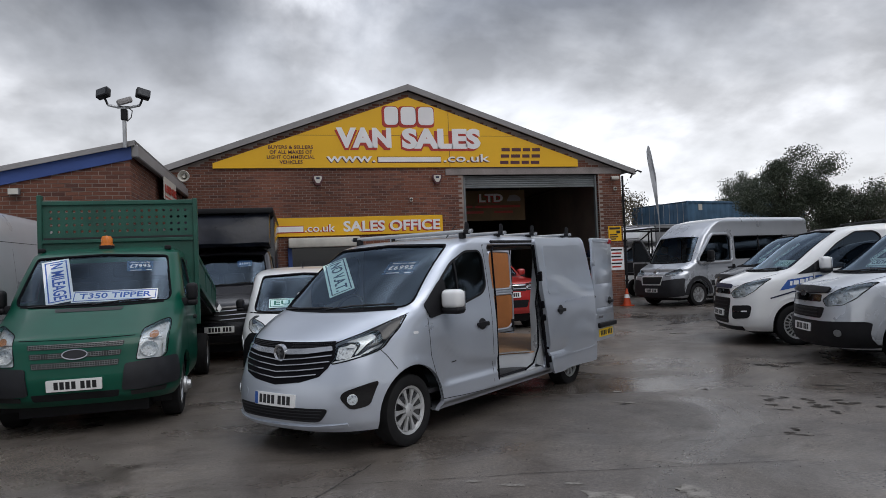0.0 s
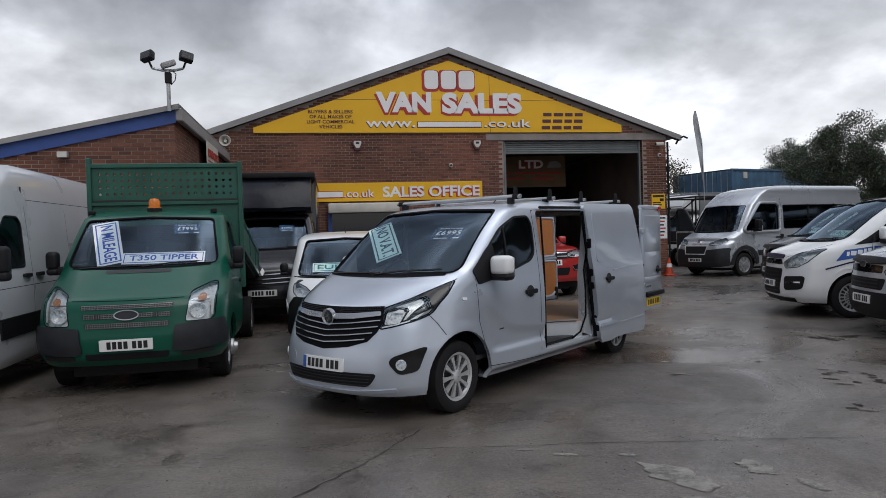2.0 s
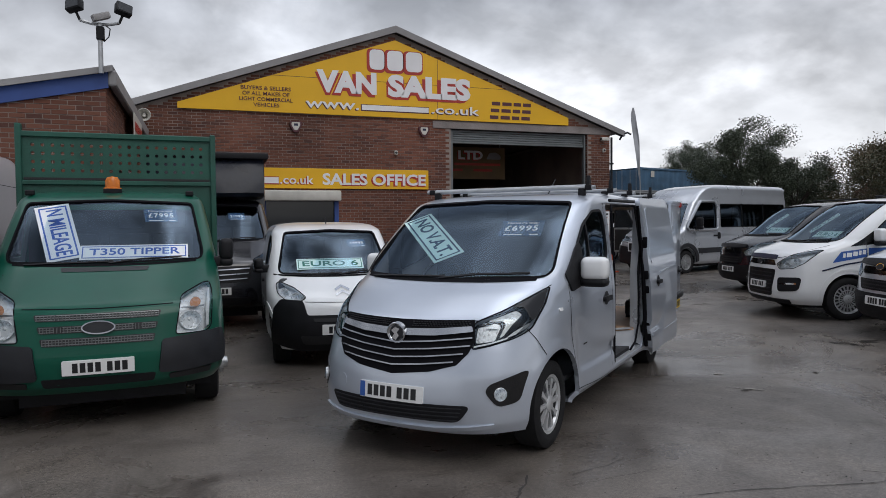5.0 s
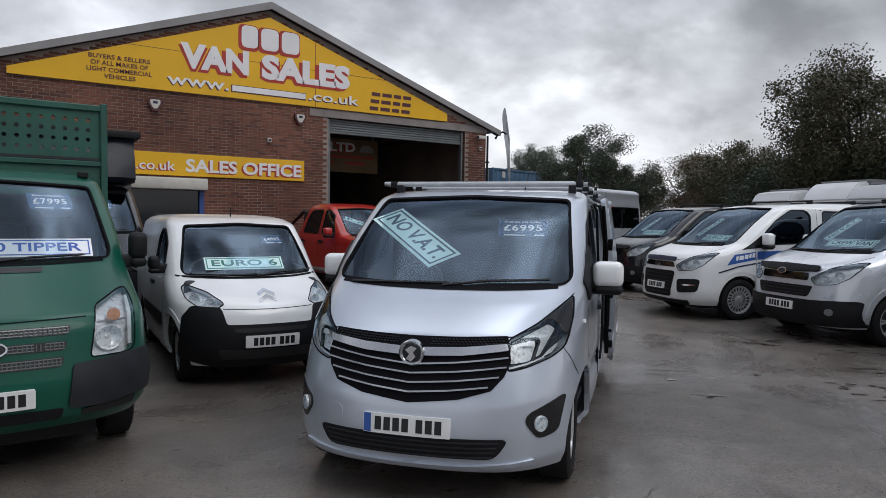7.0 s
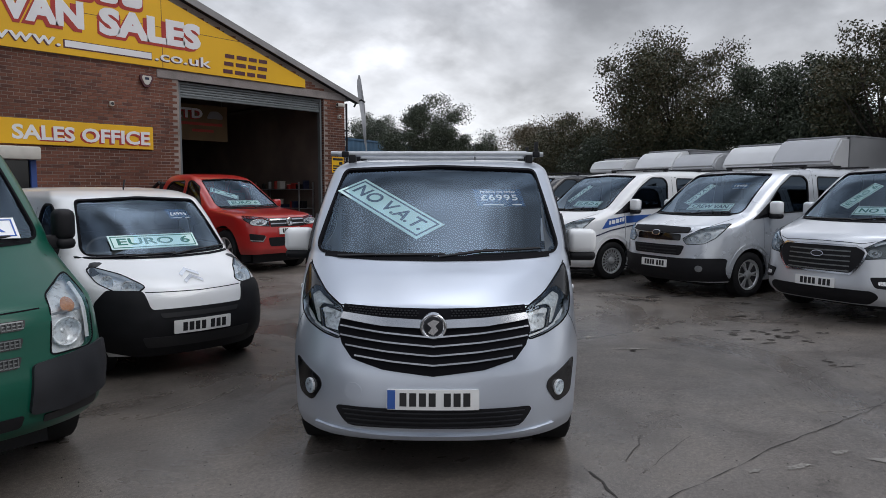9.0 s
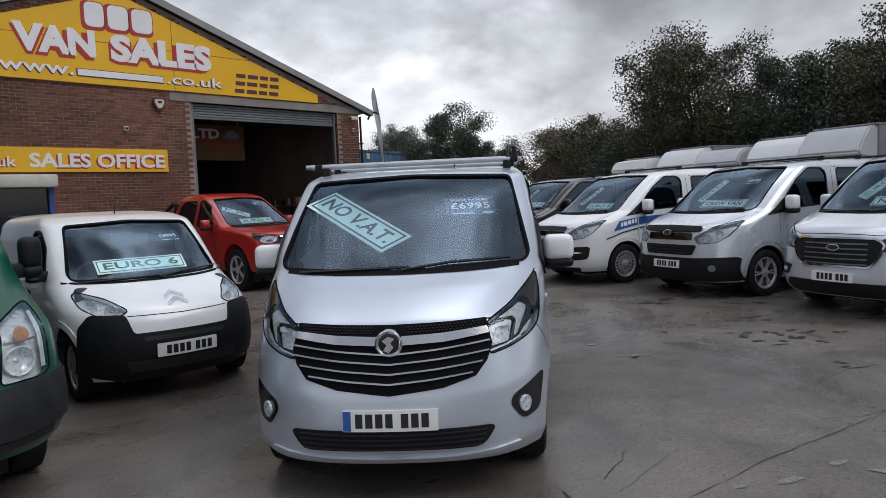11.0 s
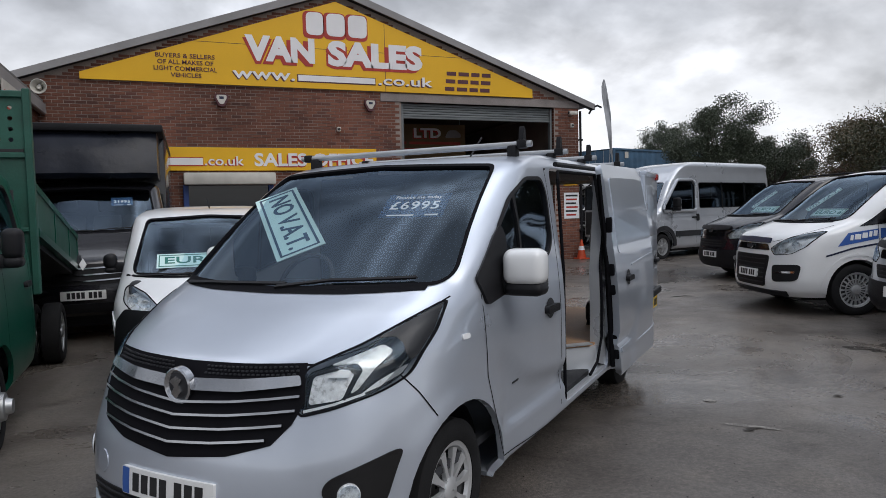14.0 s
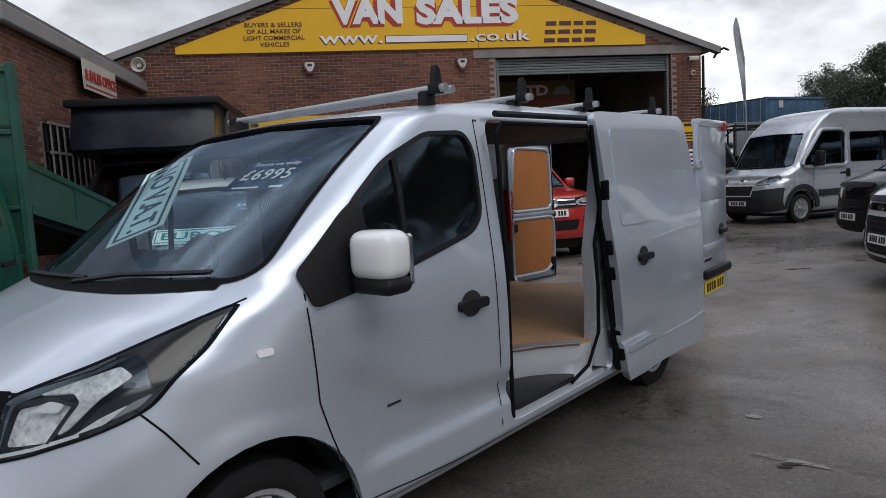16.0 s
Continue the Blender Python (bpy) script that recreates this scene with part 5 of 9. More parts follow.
# the dark outer tips of the headlights
tip = rounded([(0.80, 1.052), (0.840, 0.985), (0.852, 1.0), (0.862, 1.09), (0.853, 1.188), (0.80, 1.142), (0.715, 1.076), (0.765, 1.080)], 0.01)
for h_, q in zip([o for o in viv.children if o.name.startswith("headlight")], both(tip)):
    skin_normals(part("lamp_tip", vsh.patch(q, "y-", 0.006, 0.005, 0.04), GLOSSB, h_, "gloss black lamp tip"), vsh)
# grille slats, badge disc, fog lamps
HEX = []
for zc, ze, h in ((0.838, 0.888, 0.545), (0.790, 0.838, 0.54), (0.740, 0.786, 0.505), (0.690, 0.733, 0.45)):
    part("grille_slat", vsh.patch(strip([(-h, ze), (-h * 0.5, zc + (ze - zc) * 0.42), (0, zc), (h * 0.5, zc + (ze - zc) * 0.42), (h, ze)], 0.009), "y-", 0.022, 0.016, 0.12), BARMETAL, viv)
for r in range(3):
    for k in range(-24, 25):
        if abs(k) > 4:
            x, z = k * 0.021 + (0.01 if r % 2 else 0), 0.958 + r * 0.013 + 0.012 * (k * 0.021 / 0.5) ** 2
            HEX.append((x, z))
hexb = bmesh.new()
for x, z in HEX:
    p, nrm = vsh.hit("y-", x, z)
    box(x - 0.006, x + 0.006, p.y - 0.012, p.y - 0.004, z - 0.003, z + 0.003, bm=hexb)
tagged(part("grille_mesh", hexb, GPLASTIC, viv), kind="stuff")
for i in range(4):
    part("grille_slat", vsh.patch(strip([(-0.52 + i * 0.01, 0.43 - i * 0.027), (0, 0.425 - i * 0.027), (0.52 - i * 0.01, 0.43 - i * 0.027)], 0.006), "y-", 0.014, 0.008, 0.15), GPLASTIC, viv)
p, nrm = vsh.hit("y-", 0, 0.895)
bd = part("badge", lathe([(0.0, 0.001), (-0.006, 0.02), (-0.004, 0.055), (-0.013, 0.062), (-0.016, 0.069), (-0.011, 0.076), (0.02, 0.078)], 32, "y"), BARMETAL, viv, "round chrome badge with a plain face")
bd.location = p + Vector((0, -0.024, 0.012))
part("badge_face", lathe([(-0.0095, 0.001), (-0.0095, 0.045), (-0.002, 0.058)], 24, "y"), GPLASTIC, bd)
part("badge_relief", prism([(-0.03, -0.035), (0.0, -0.05), (0.028, -0.02), (0.012, 0.005), (0.035, 0.03), (0.0, 0.042), (-0.036, 0.018), (-0.01, -0.005)], "y", -0.018, -0.009), CHROME, bd)
for s in (-1, 1):
    p, nrm = vsh.hit("y-", s * 0.735, 0.520)
    fl = part("fog_lamp", lathe([(0.01, 0.046), (-0.014, 0.046), (-0.016, 0.042), (-0.012, 0.039), (-0.010, 0.02), (-0.009, 0.001)], 24, "y"), REFLECTOR, viv)
    fl.matrix_local = Matrix.Translation(p + nrm * 0.001) @ pose(0, 0, 0, 0, 0, math.degrees(math.atan2(nrm.x, -nrm.y)))
    g = part("fog_glass", lathe([(-0.016, 0.045), (-0.021, 0.028), (-0.023, 0.001)], 24, "y"), CLEAR, fl)
    g.visible_shadow = False
part("towing_eye_cap", vsh.patch([(-0.46 + 0.05 * math.cos(a * math.tau / 20), 0.535 + 0.05 * math.sin(a * math.tau / 20)) for a in range(20)], "y-", 0.003, 0.003, 0.2), SILVER, viv)
# chin lip and sill
part("chin_lip", vsh.patch(strip([(-0.70, 0.31), (-0.35, 0.285), (0, 0.28), (0.35, 0.285), (0.70, 0.31)], 0.025), "y-", 0.018, 0.03, 0.12), SILVER, viv)
for ax in ("x+", "x-"):
    part("indicator", vsh.patch(rounded([(0.89, 1.017), (0.95, 1.017), (0.95, 1.041), (0.89, 1.041)], 0.011), ax, 0.008, 0.008, 0.1), WHITEV, viv)
    part("mirror_corner", vsh.patch(rounded([(1.13, 1.14), (1.40, 1.18), (1.42, 1.28), (1.39, 1.52), (1.30, 1.46), (1.08, 1.27)], 0.03), ax, 0.016, 0.02, 0.05), PLASTIC, viv)
    part("door_handle_recess", vsh.patch([(2.0 + 0.075 * math.cos(a * math.tau / 18), 1.01 + 0.06 * math.sin(a * math.tau / 18)) for a in range(18)], ax, 0.003, 0.0, 0.2), GPLASTIC, viv)
    part("badge_strip", vsh.patch([(1.47, 0.678), (1.54, 0.683), (1.54, 0.693), (1.47, 0.688)], ax, 0.004, 0.003), GPLASTIC, viv)
    part("window_divider", vsh.patch(strip([(1.62, 1.22), (1.63, 1.69)], 0.025), ax, 0.005, 0.02, 0.2), PLASTIC, viv)
wire(viv, vsh, [(1.28, 0.36), (1.6, 0.34), (2.28, 0.31)], "x+", 0.006)
# slid-back side door standing off the flank
sd = part("sliding_door", vsh.patch(rounded([(3.40, 0.33), (4.69, 0.30), (4.71, 1.2), (4.62, 1.885), (3.235, 1.87), (3.235, 1.25), (3.31, 0.75)], 0.05), "x+", 0.105, 0.05, 0.06), SILVER, viv, "sliding door slid back")
part("door_crease", vsh.patch(strip([(3.42, 0.465), (4.68, 0.475)], 0.018), "x+", 0.111, 0.01, 0.2), SILVER, sd)
part("panel_pressing", vsh.patch(rounded([(3.36, 1.23), (3.38, 1.80), (4.47, 1.815), (4.60, 1.23)], 0.05), "x+", 0.111, 0.009, 0.1), SILVER, sd)
part("door_crease", vsh.patch(strip([(3.78, 1.115), (4.2, 1.135), (4.67, 1.15)], 0.014), "x+", 0.112, 0.010, 0.2), SILVER, sd)
part("handle_recess", vsh.patch([(3.64 + 0.07 * math.cos(a * math.tau / 18), 1.03 + 0.06 * math.sin(a * math.tau / 18)) for a in range(18)], "x+", 0.109, 0.0, 0.2), GPLASTIC, sd)
part("handle", vsh.patch(rounded([(3.55, 1.005), (3.74, 1.005), (3.74, 1.045), (3.55, 1.045)], 0.02), "x+", 0.135, 0.028, 0.2), PLASTIC, sd)
part("door_inner", vsh.patch(rounded([(3.42, 0.36), (4.66, 0.34), (4.68, 1.2), (4.58, 1.85), (3.26, 1.84), (3.26, 1.25), (3.33, 0.75)], 0.05), "x+", 0.052, 0.03, 0.2), GPLASTIC, sd)
for z0, z1, y in ((0.42, 0.50, 3.37), (0.58, 0.68, 3.34), (0.93, 1.01, 3.27), (1.08, 1.17, 3.245), (1.40, 1.52, 3.235)):
    part("edge_bumper", box(1.005 - 0.07 * max(0, z0 - 1.2), 1.055 - 0.07 * max(0, z0 - 1.2), y - 0.004, y + 0.03, z0, z1, 0.012, 2), GRILLEB, sd)
part("door_seal", tube([(1.0, 3.40, 0.36), (1.0, 3.32, 0.75), (1.0, 3.26, 1.1), (0.985, 3.25, 1.4), (0.945, 3.25, 1.84)], 0.022, 8), GRILLEB, sd)
# opening frame, rail and step
for nme, pts, r, mm in (("opening_seal", [(0.955, 2.31, 0.38), (0.955, 2.31, 1.2), (0.925, 2.31, 1.78), (0.90, 2.39, 1.83), (0.895, 3.29, 1.84), (0.92, 3.37, 1.72), (0.945, 3.30, 1.35), (0.955, 3.22, 1.15), (0.955, 3.25, 0.9), (0.955, 3.24, 0.62), (0.955, 3.10, 0.45), (0.955, 2.9, 0.40)], 0.011, GRILLEB),
                        ("upper_rail", [(0.90, 2.34, 1.875), (0.90, 3.38, 1.885)], 0.016, PLASTIC), ("lower_rail", [(0.945, 2.45, 0.335), (0.945, 3.4, 0.335)], 0.014, GRILLEB), ("middle_rail", [(0.985, 3.55, 1.12), (0.985, 4.9, 1.12)], 0.018, PLASTIC)):
    part(nme, tube(pts, r, 8), mm, viv)
part("door_pillar", prism([(3.20, 0.42), (3.41, 0.36), (3.41, 1.84), (3.37, 1.80), (3.29, 1.4), (3.215, 1.1), (3.23, 0.8)], "x", 0.87, 0.945), SILVER2, viv)
edge_c = [(0.60, 2.30), (0.60, 2.62), (0.635, 2.78), (0.72, 2.93), (0.83, 3.05), (0.90, 3.12), (0.915, 3.20)]
part("load_step", prism(rounded([(0.62, 2.36), (0.925, 2.36), (0.925, 3.02), (0.82, 2.96), (0.72, 2.86), (0.64, 2.70)], 0.06), "z", 0.385, 0.415), PLASTIC, viv, "black rubber step mat")
part("step_tray", prism([(0.56, 2.29), (0.955, 2.29), (0.955, 3.30), (0.56, 3.30)], "z", 0.36, 0.384), SILVER2, viv)
part("step_riser", prism(strip(edge_c, 0.02), "z", 0.384, 0.56), SILVER2, viv)
part("step_trim", prism(strip(edge_c[1:-1], 0.07), "z", 0.577, 0.586), STEEL, viv, "worn steel edge of the load floor")
part("load_floor", prism([(-0.86, 2.32), *[(x - 0.005, max(y, 2.32)) for x, y in edge_c], (0.90, 3.40), (0.86, 3.42), (0.86, 4.93), (-0.86, 4.93)], "z", 0.55, 0.575), PLY, viv, "worn plywood load floor")
part("side_lining", box(-0.865, -0.845, 2.32, 4.9, 0.575, 1.55, 0.01, 1), INTER, viv)
part("roof_lining", box(-0.74, 0.74, 2.47, 4.8, 1.86, 1.875), INTER, viv)
for y in (3.3, 4.2):
    part("lining_post", box(-0.84, -0.80, y, y + 0.1, 0.575, 1.84, 0.01, 1), SILVER2, viv)
part("wheel_box", box(-0.86, -0.62, 3.95, 4.65, 0.575, 0.78, 0.05, 2), INTER, viv)
part("wheel_box", box(0.62, 0.86, 3.95, 4.65, 0.575, 0.78, 0.05, 2), INTER, viv)
# rear doors swung open
for s, ang in ((1, -1.5), (-1, 7)):
    rd = part("rear_door", box(-0.045 if s < 0 else 0.0, 0.0 if s < 0 else 0.045, 0, 0.82 if s < 0 else 0.745, 0.48, 1.90, 0.02, 2), SILVER, viv, "rear door swung open")
    rd.matrix_local = pose(s * 0.915, 4.95, 0, 0, 0, -ang)
    if s < 0:
        up = [(0.15, 1.24), (0.74, 1.24), (0.72, 1.80), (0.22, 1.82)]
        low = [(0.10, 0.60), (0.66, 0.60), (0.77, 0.70), (0.77, 1.12), (0.10, 1.12)]
        for nme, poly in (("upper_board", up), ("lower_board", low)):
            part(nme, prism(rounded(poly, 0.07, 5), "x", -0.002, 0.010), PLYO, rd, "orange hardboard door lining")
            edge = rounded(inset(poly, -0.022), 0.08, 5)
            part("board_frame", tube([(0.004, y, z) for y, z in edge + [edge[0]]], 0.020, 8), SILVER, rd, "rounded steel frame")
        part("middle_rib", box(0.0, 0.026, 0.05, 0.79, 1.155, 1.20, 0.012, 2), SILVER, rd)
        part("door_seal", tube([(0.006, y, z) for y, z in ((0.02, 0.52), (0.80, 0.52), (0.80, 1.2), (0.77, 1.87), (0.05, 1.88), (0.02, 1.2), (0.02, 0.52))], 0.012, 6), INK, rd)
        part("latch", box(0.0, 0.03, 0.73, 0.80, 0.58, 0.72, 0.01, 1), PLASTIC, rd)
        part("inner_handle", box(0.01, 0.04, 0.10, 0.20, 1.02, 1.10, 0.012, 2), PLASTIC, rd)
    else:
        part("handle_recess", prism([(0.58 + 0.075 * math.cos(a * math.tau / 18), 1.03 + 0.055 * math.sin(a * math.tau / 18)) for a in range(18)], "x", 0.040, 0.0465), GPLASTIC, rd)
        part("handle", box(0.046, 0.078, 0.49, 0.68, 1.00, 1.045, 0.014, 2), PLASTIC, rd)
        pl = part("number_plate", box(0.046, 0.054, 0.11, 0.63, 0.535, 0.645, 0.004, 1), PLATEY, rd, "yellow rear plate with plain bars")
        for i in range(7):
            y = 0.15 + i * 0.062 + (0.03 if i > 3 else 0)
            part("plate_bar", box(0.0535, 0.0555, y, y + 0.042, 0.555, 0.625), INK, pl)
        part("plate_lamp_bar", box(0.040, 0.085, 0.08, 0.75, 0.665, 0.74, 0.02, 3), PLASTIC, rd)
        part("badge_mark", box(0.044, 0.048, 0.12, 0.30, 0.80, 0.83, 0.002, 1), BARMETAL, rd)
        for z0, z1 in ((1.29, 1.80), (0.86, 0.94)):
            part("pressing", box(0.040, 0.051, 0.06, 0.68, z0, z1, 0.006, 2), SILVER, rd)
        part("hinge", box(0.02, 0.06, -0.05, 0.06, 1.55, 1.62, 0.012, 2), SILVER, rd)
        part("hinge", box(0.02, 0.06, -0.05, 0.06, 0.80, 0.87, 0.012, 2), SILVER, rd)
        part("brake_light", box(0.02, 0.064, 0.60, 0.735, 1.86, 1.93, 0.015, 2), REDLENS, rd)
        part("rear_spoiler", box(-0.02, 0.06, 0.02, 0.745, 1.88, 1.94, 0.02, 2), SILVER, rd)
for s in (-1, 1):
    part("tail_light", box(s * 0.86 - 0.06, s * 0.86 + 0.06, 4.92, 5.01, 0.95, 1.45, 0.03, 2), REDLENS, viv)
part("rear_bumper", box(-0.93, 0.93, 4.91, 5.06, 0.34, 0.52, 0.05, 3), PLASTIC, viv)
# roof rack: four cross bars with upright stops, and two loose tubes
rack = thing("roof_rack", "roof rack of bright steel cross bars with black upright stops", "roof rack", VM)
for y in (2.03, 2.745, 3.50, 4.48):
    b = part("cross_bar", tube([(-0.86, y, 1.985), (0.86, y, 1.985)], 0.019, 12), STEEL, rack)
    for s in (-1, 1):
        part("foot", box(s * 0.74 - 0.03, s * 0.74 + 0.03, y - 0.035, y + 0.035, 1.85, 1.98, 0.012, 2), PLASTIC, b)
        part("clamp", box(s * 0.80 - 0.03, s * 0.80 + 0.03, y - 0.03, y + 0.03, 1.96, 2.01, 0.01, 2), PLASTIC, b)
    part("stop", prism([(y - 0.026, 2.0), (y + 0.026, 2.0), (y + 0.016, 2.075), (y - 0.006, 2.09), (y - 0.016, 2.07)], "x", 0.785, 0.815), PLASTIC, b)
tb = thing("metal_tube", "bright metal tube lying across the roof rack", "tube", VM)
part("tube_bar", tube([(-0.95, 2.19, 2.0), (0.74, 2.23, 2.005)], 0.02, 12), STEEL, tb)
price(viv, vsh, "\u00a36995", 0.45, 1.65, 0.090)
card_x, card_z = Vector((0.705, -0.602, -0.375)).normalized(), Vector((0.704, 0.623, 0.341)).normalized()
card_y = card_z.cross(card_x)
card_m = Matrix.Translation(Vector((-0.358, 1.25, 1.56))) @ Matrix((card_x, card_y, card_z)).transposed().to_4x4()
cards(VM, [("NO V.A.T.", card_m, 0.88, 0.27, 0, 0, CARDTXT, CARD, 0)])
for o in viv.children:
    if o.name.startswith("door_mirror") and min(v.co.x for v in o.data.vertices) < 0:
        o.location.y += 0.09
part("rear_view_mirror", box(-0.11, 0.11, 1.78, 1.80, 1.72, 1.78, 0.012, 2), INTER, viv)
part("aerial", tube([(0.3, 2.35, 1.95), (0.3, 2.55, 2.1)], 0.006, 6), PLASTIC, viv)

# -- the row of mid-size vans --
FRONT_D = {0.24: 0.62, 0.32: 0.66, 0.46: 0.68, 0.64: 0.70, 0.80: 0.72, 0.92: 0.74, 1.0: 0.74, 1.07: 0.72, 1.16: 0.62, 1.25: 0.52, 1.33: 0.46}
FRONT = {0.80: 0.03, 0.92: 0.05, 1.0: 0.085, 1.07: 0.17, 1.16: 0.44}
C_ROWS = scaled([(r[0], FRONT.get(r[0], r[1]), r[2], r[3], -2.7, 0.36, FRONT_D.get(r[0], NOSE[r[0]][1]), r[7]) for r in BASE], 4.97, 0.99, 2.0)
c_ws = [(-0.80, 1.26), (0, 1.245), (0.80, 1.26), (0.84, 1.32), (0.74, 1.885), (0, 1.915), (-0.74, 1.885), (-0.84, 1.32)]
c_side = [(1.36, 1.26), (2.34, 1.30), (2.36, 1.78), (2.26, 1.86), (1.96, 1.86), (1.66, 1.68), (1.42, 1.46)]
c_rear = [(2.60, 1.32), (3.66, 1.34), (3.66, 1.84), (2.60, 1.85)]
c_hl = [(0.47, 0.89), (0.55, 0.805), (0.78, 0.83), (0.885, 0.92), (0.925, 1.03), (0.925, 1.125), (0.88, 1.125), (0.70, 1.05)]
c_hole = [([(0.57, 0.84), (0.71, 0.84), (0.71, 0.95), (0.57, 0.95)], REFLECTOR), ([(0.74, 0.89), (0.855, 0.89), (0.855, 1.01), (0.74, 1.01)], REFLECTOR), (strip([(0.62, 0.82), (0.78, 0.848), (0.87, 0.93), (0.90, 1.02)], 0.018), REFLSTRIP), (strip([(0.70, 1.03), (0.86, 1.10), (0.905, 1.11)], 0.012), BEZEL)]
n_hole = [([(0.57, 0.84), (0.71, 0.84), (0.71, 0.93), (0.57, 0.93)], REFLECTOR), ([(0.75, 0.88), (0.86, 0.88), (0.86, 0.99), (0.75, 0.99)], REFLECTOR),
          (strip([(0.62, 0.975), (0.78, 1.055), (0.87, 1.095), (0.905, 1.06), (0.885, 0.97)], 0.024), WHITEV)]


def custom(label, m, paint, style, wstyle, wrim, n, cap=None):
    g = []
    mo = []
    if style == "kit":
        g = [("upper_grille", rounded([(-0.40, 0.95), (0.40, 0.95), (0.46, 0.865), (-0.46, 0.865)], 0.03), GLOSSB, 0.008, 0.02),
             ("grille", rounded([(-0.47, 0.80), (0.47, 0.80), (0.40, 0.36), (-0.40, 0.36)], 0.06), PLASTIC, 0.008, 0.02),
             ("bonnet_guard", [(-0.44, 1.02), (0, 1.03), (0.44, 1.02), (0.44, 0.965), (-0.44, 0.965)], NAVY, 0.03, 0.03)]
        for s in (-1, 1):
            g.append(("air_intake", rounded([(s * 0.53, 0.67), (s * 0.88, 0.69), (s * 0.86, 0.47), (s * 0.56, 0.44)], 0.06), PLASTIC, 0.01, 0.02))
            g.append(("lamp_strip", strip([(s * 0.58, 0.57), (s * 0.83, 0.585)], 0.025), CHROME, 0.018, 0.012))
        mo = [("splitter", [(-0.72, 0.32), (0.72, 0.32), (0.70, 0.26), (-0.70, 0.26)], PLASTIC, 0.02, 0.03)]
    elif style == "guard":
        g = [("upper_grille", rounded([(-0.44, 0.96), (0.44, 0.96), (0.44, 0.86), (-0.44, 0.86)], 0.03), GLOSSB, 0.008, 0.02),
             ("bonnet_guard", rounded([(-0.56, 1.045), (0, 1.055), (0.56, 1.045), (0.55, 0.985), (0.2, 0.970), (-0.2, 0.970), (-0.55, 0.985)], 0.02), PLASTIC, 0.035, 0.035),
             ("grille", rounded([(-0.52, 0.79), (0.52, 0.79), (0.46, 0.64), (-0.46, 0.64)], 0.04), PLASTIC, 0.008, 0.02)]
        mo = [("bumper", rounded([(-0.97, 0.62), (-0.5, 0.60), (0.5, 0.60), (0.97, 0.62), (0.95, 0.28), (0, 0.25), (-0.95, 0.28)], 0.04), PLASTIC, 0.02, 0.04)]
        for s in (-1, 1):
            mo.append(("fog_lamp", [(s * 0.74 + 0.045 * math.cos(a * math.tau / 16), 0.46 + 0.045 * math.sin(a * math.tau / 16)) for a in range(16)], BEZEL, 0.026, 0.01))
    else:
        g = [("grille", rounded([(-0.47, 0.945), (0.47, 0.945), (0.555, 0.88), (0.53, 0.77), (0.42, 0.63), (-0.42, 0.63), (-0.53, 0.77), (-0.555, 0.88)], 0.05), PLASTIC, 0.01, 0.02)]
        for s in (-1, 1):
            g.append(("grille_frame", strip([(0, 0.955), (s * 0.46, 0.953), (s * 0.54, 0.915), (s * 0.565, 0.88), (s * 0.535, 0.765), (s * 0.47, 0.67), (s * 0.42, 0.618), (0, 0.618)], 0.022), CHROME, 0.022, 0.016))
        mo = [("bumper", rounded([(-0.66, 0.43), (0.66, 0.43), (0.72, 0.36), (0.60, 0.265), (-0.60, 0.265), (-0.72, 0.36)], 0.05), PLASTIC, 0.012, 0.03)]
        for s in (-1, 1):
            mo.append(("fog_surround", rounded([(s * 0.62, 0.595), (s * 0.90, 0.615), (s * 0.925, 0.55), (s * 0.86, 0.46), (s * 0.68, 0.47)], 0.03), PLASTIC, 0.01, 0.02))
            mo.append(("fog_lamp", rounded([(s * 0.70, 0.55), (s * 0.80, 0.555), (s * 0.80, 0.505), (s * 0.71, 0.505)], 0.02), REFLECTOR, 0.016, 0.01))
    t, sh = van(label, m, C_ROWS, paint, c_ws, [(c_side, "lr", PRIV), (c_rear, "lr", PRIV)], ((0.98, 3.91), 0.345, wstyle, wrim, n),
                [(c_hl, n_hole if style == "new" else c_hole, GMESH if style == "new" else BEZELM)], g, mo, plate={"kit": 0.535, "guard": 0.50, "new": 0.49}[style],
                arch_r=0.405, lines=[("x+", [(1.24, 1.24), (1.26, 0.8), (1.34, 0.42)]), ("x+", [(2.48, 1.88), (2.50, 0.36)]), ("x+", [(3.76, 1.86), (3.76, 0.9), (3.70, 0.75)])],
                mirror_at=(0.985, 1.40, 1.33, 0.18, 0.27), cap=cap, handle=[(2.34, 1.08)], group="vans in the row", bulkhead=2.56)
    zs = {"kit": (0.74, 0.42, 6), "guard": (0.765, 0.67, 3), "new": (0.89, 0.65, 5)}[style]
    for i in range(zs[2]):
        z = zs[0] + (zs[1] - zs[0]) * i / (zs[2] - 1)
        part("grille_slat", sh.patch(strip([(-0.40, z), (0, z - 0.004), (0.40, z)], 0.016), "y-", 0.018, 0.012, 0.2), GMESH if style == "new" else GPLASTIC, t)
    zb = {"kit": 0.91, "guard": 0.955, "new": 0.84}[style]
    part("badge", sh.patch([(0.075 * math.cos(a * math.tau / 20), zb + 0.03 * math.sin(a * math.tau / 20)) for a in range(20)], "y-", 0.045 if style == "guard" else 0.03, 0.02, 0.2), GPLASTIC, t, "plain oval badge")
    part("badge_rim", sh.patch(strip([(0.079 * math.cos(a * math.tau / 20), zb + 0.034 * math.sin(a * math.tau / 20)) for a in range(21)], 0.009), "y-", 0.049 if style == "guard" else 0.034, 0.012, 0.2), CHROME, t)
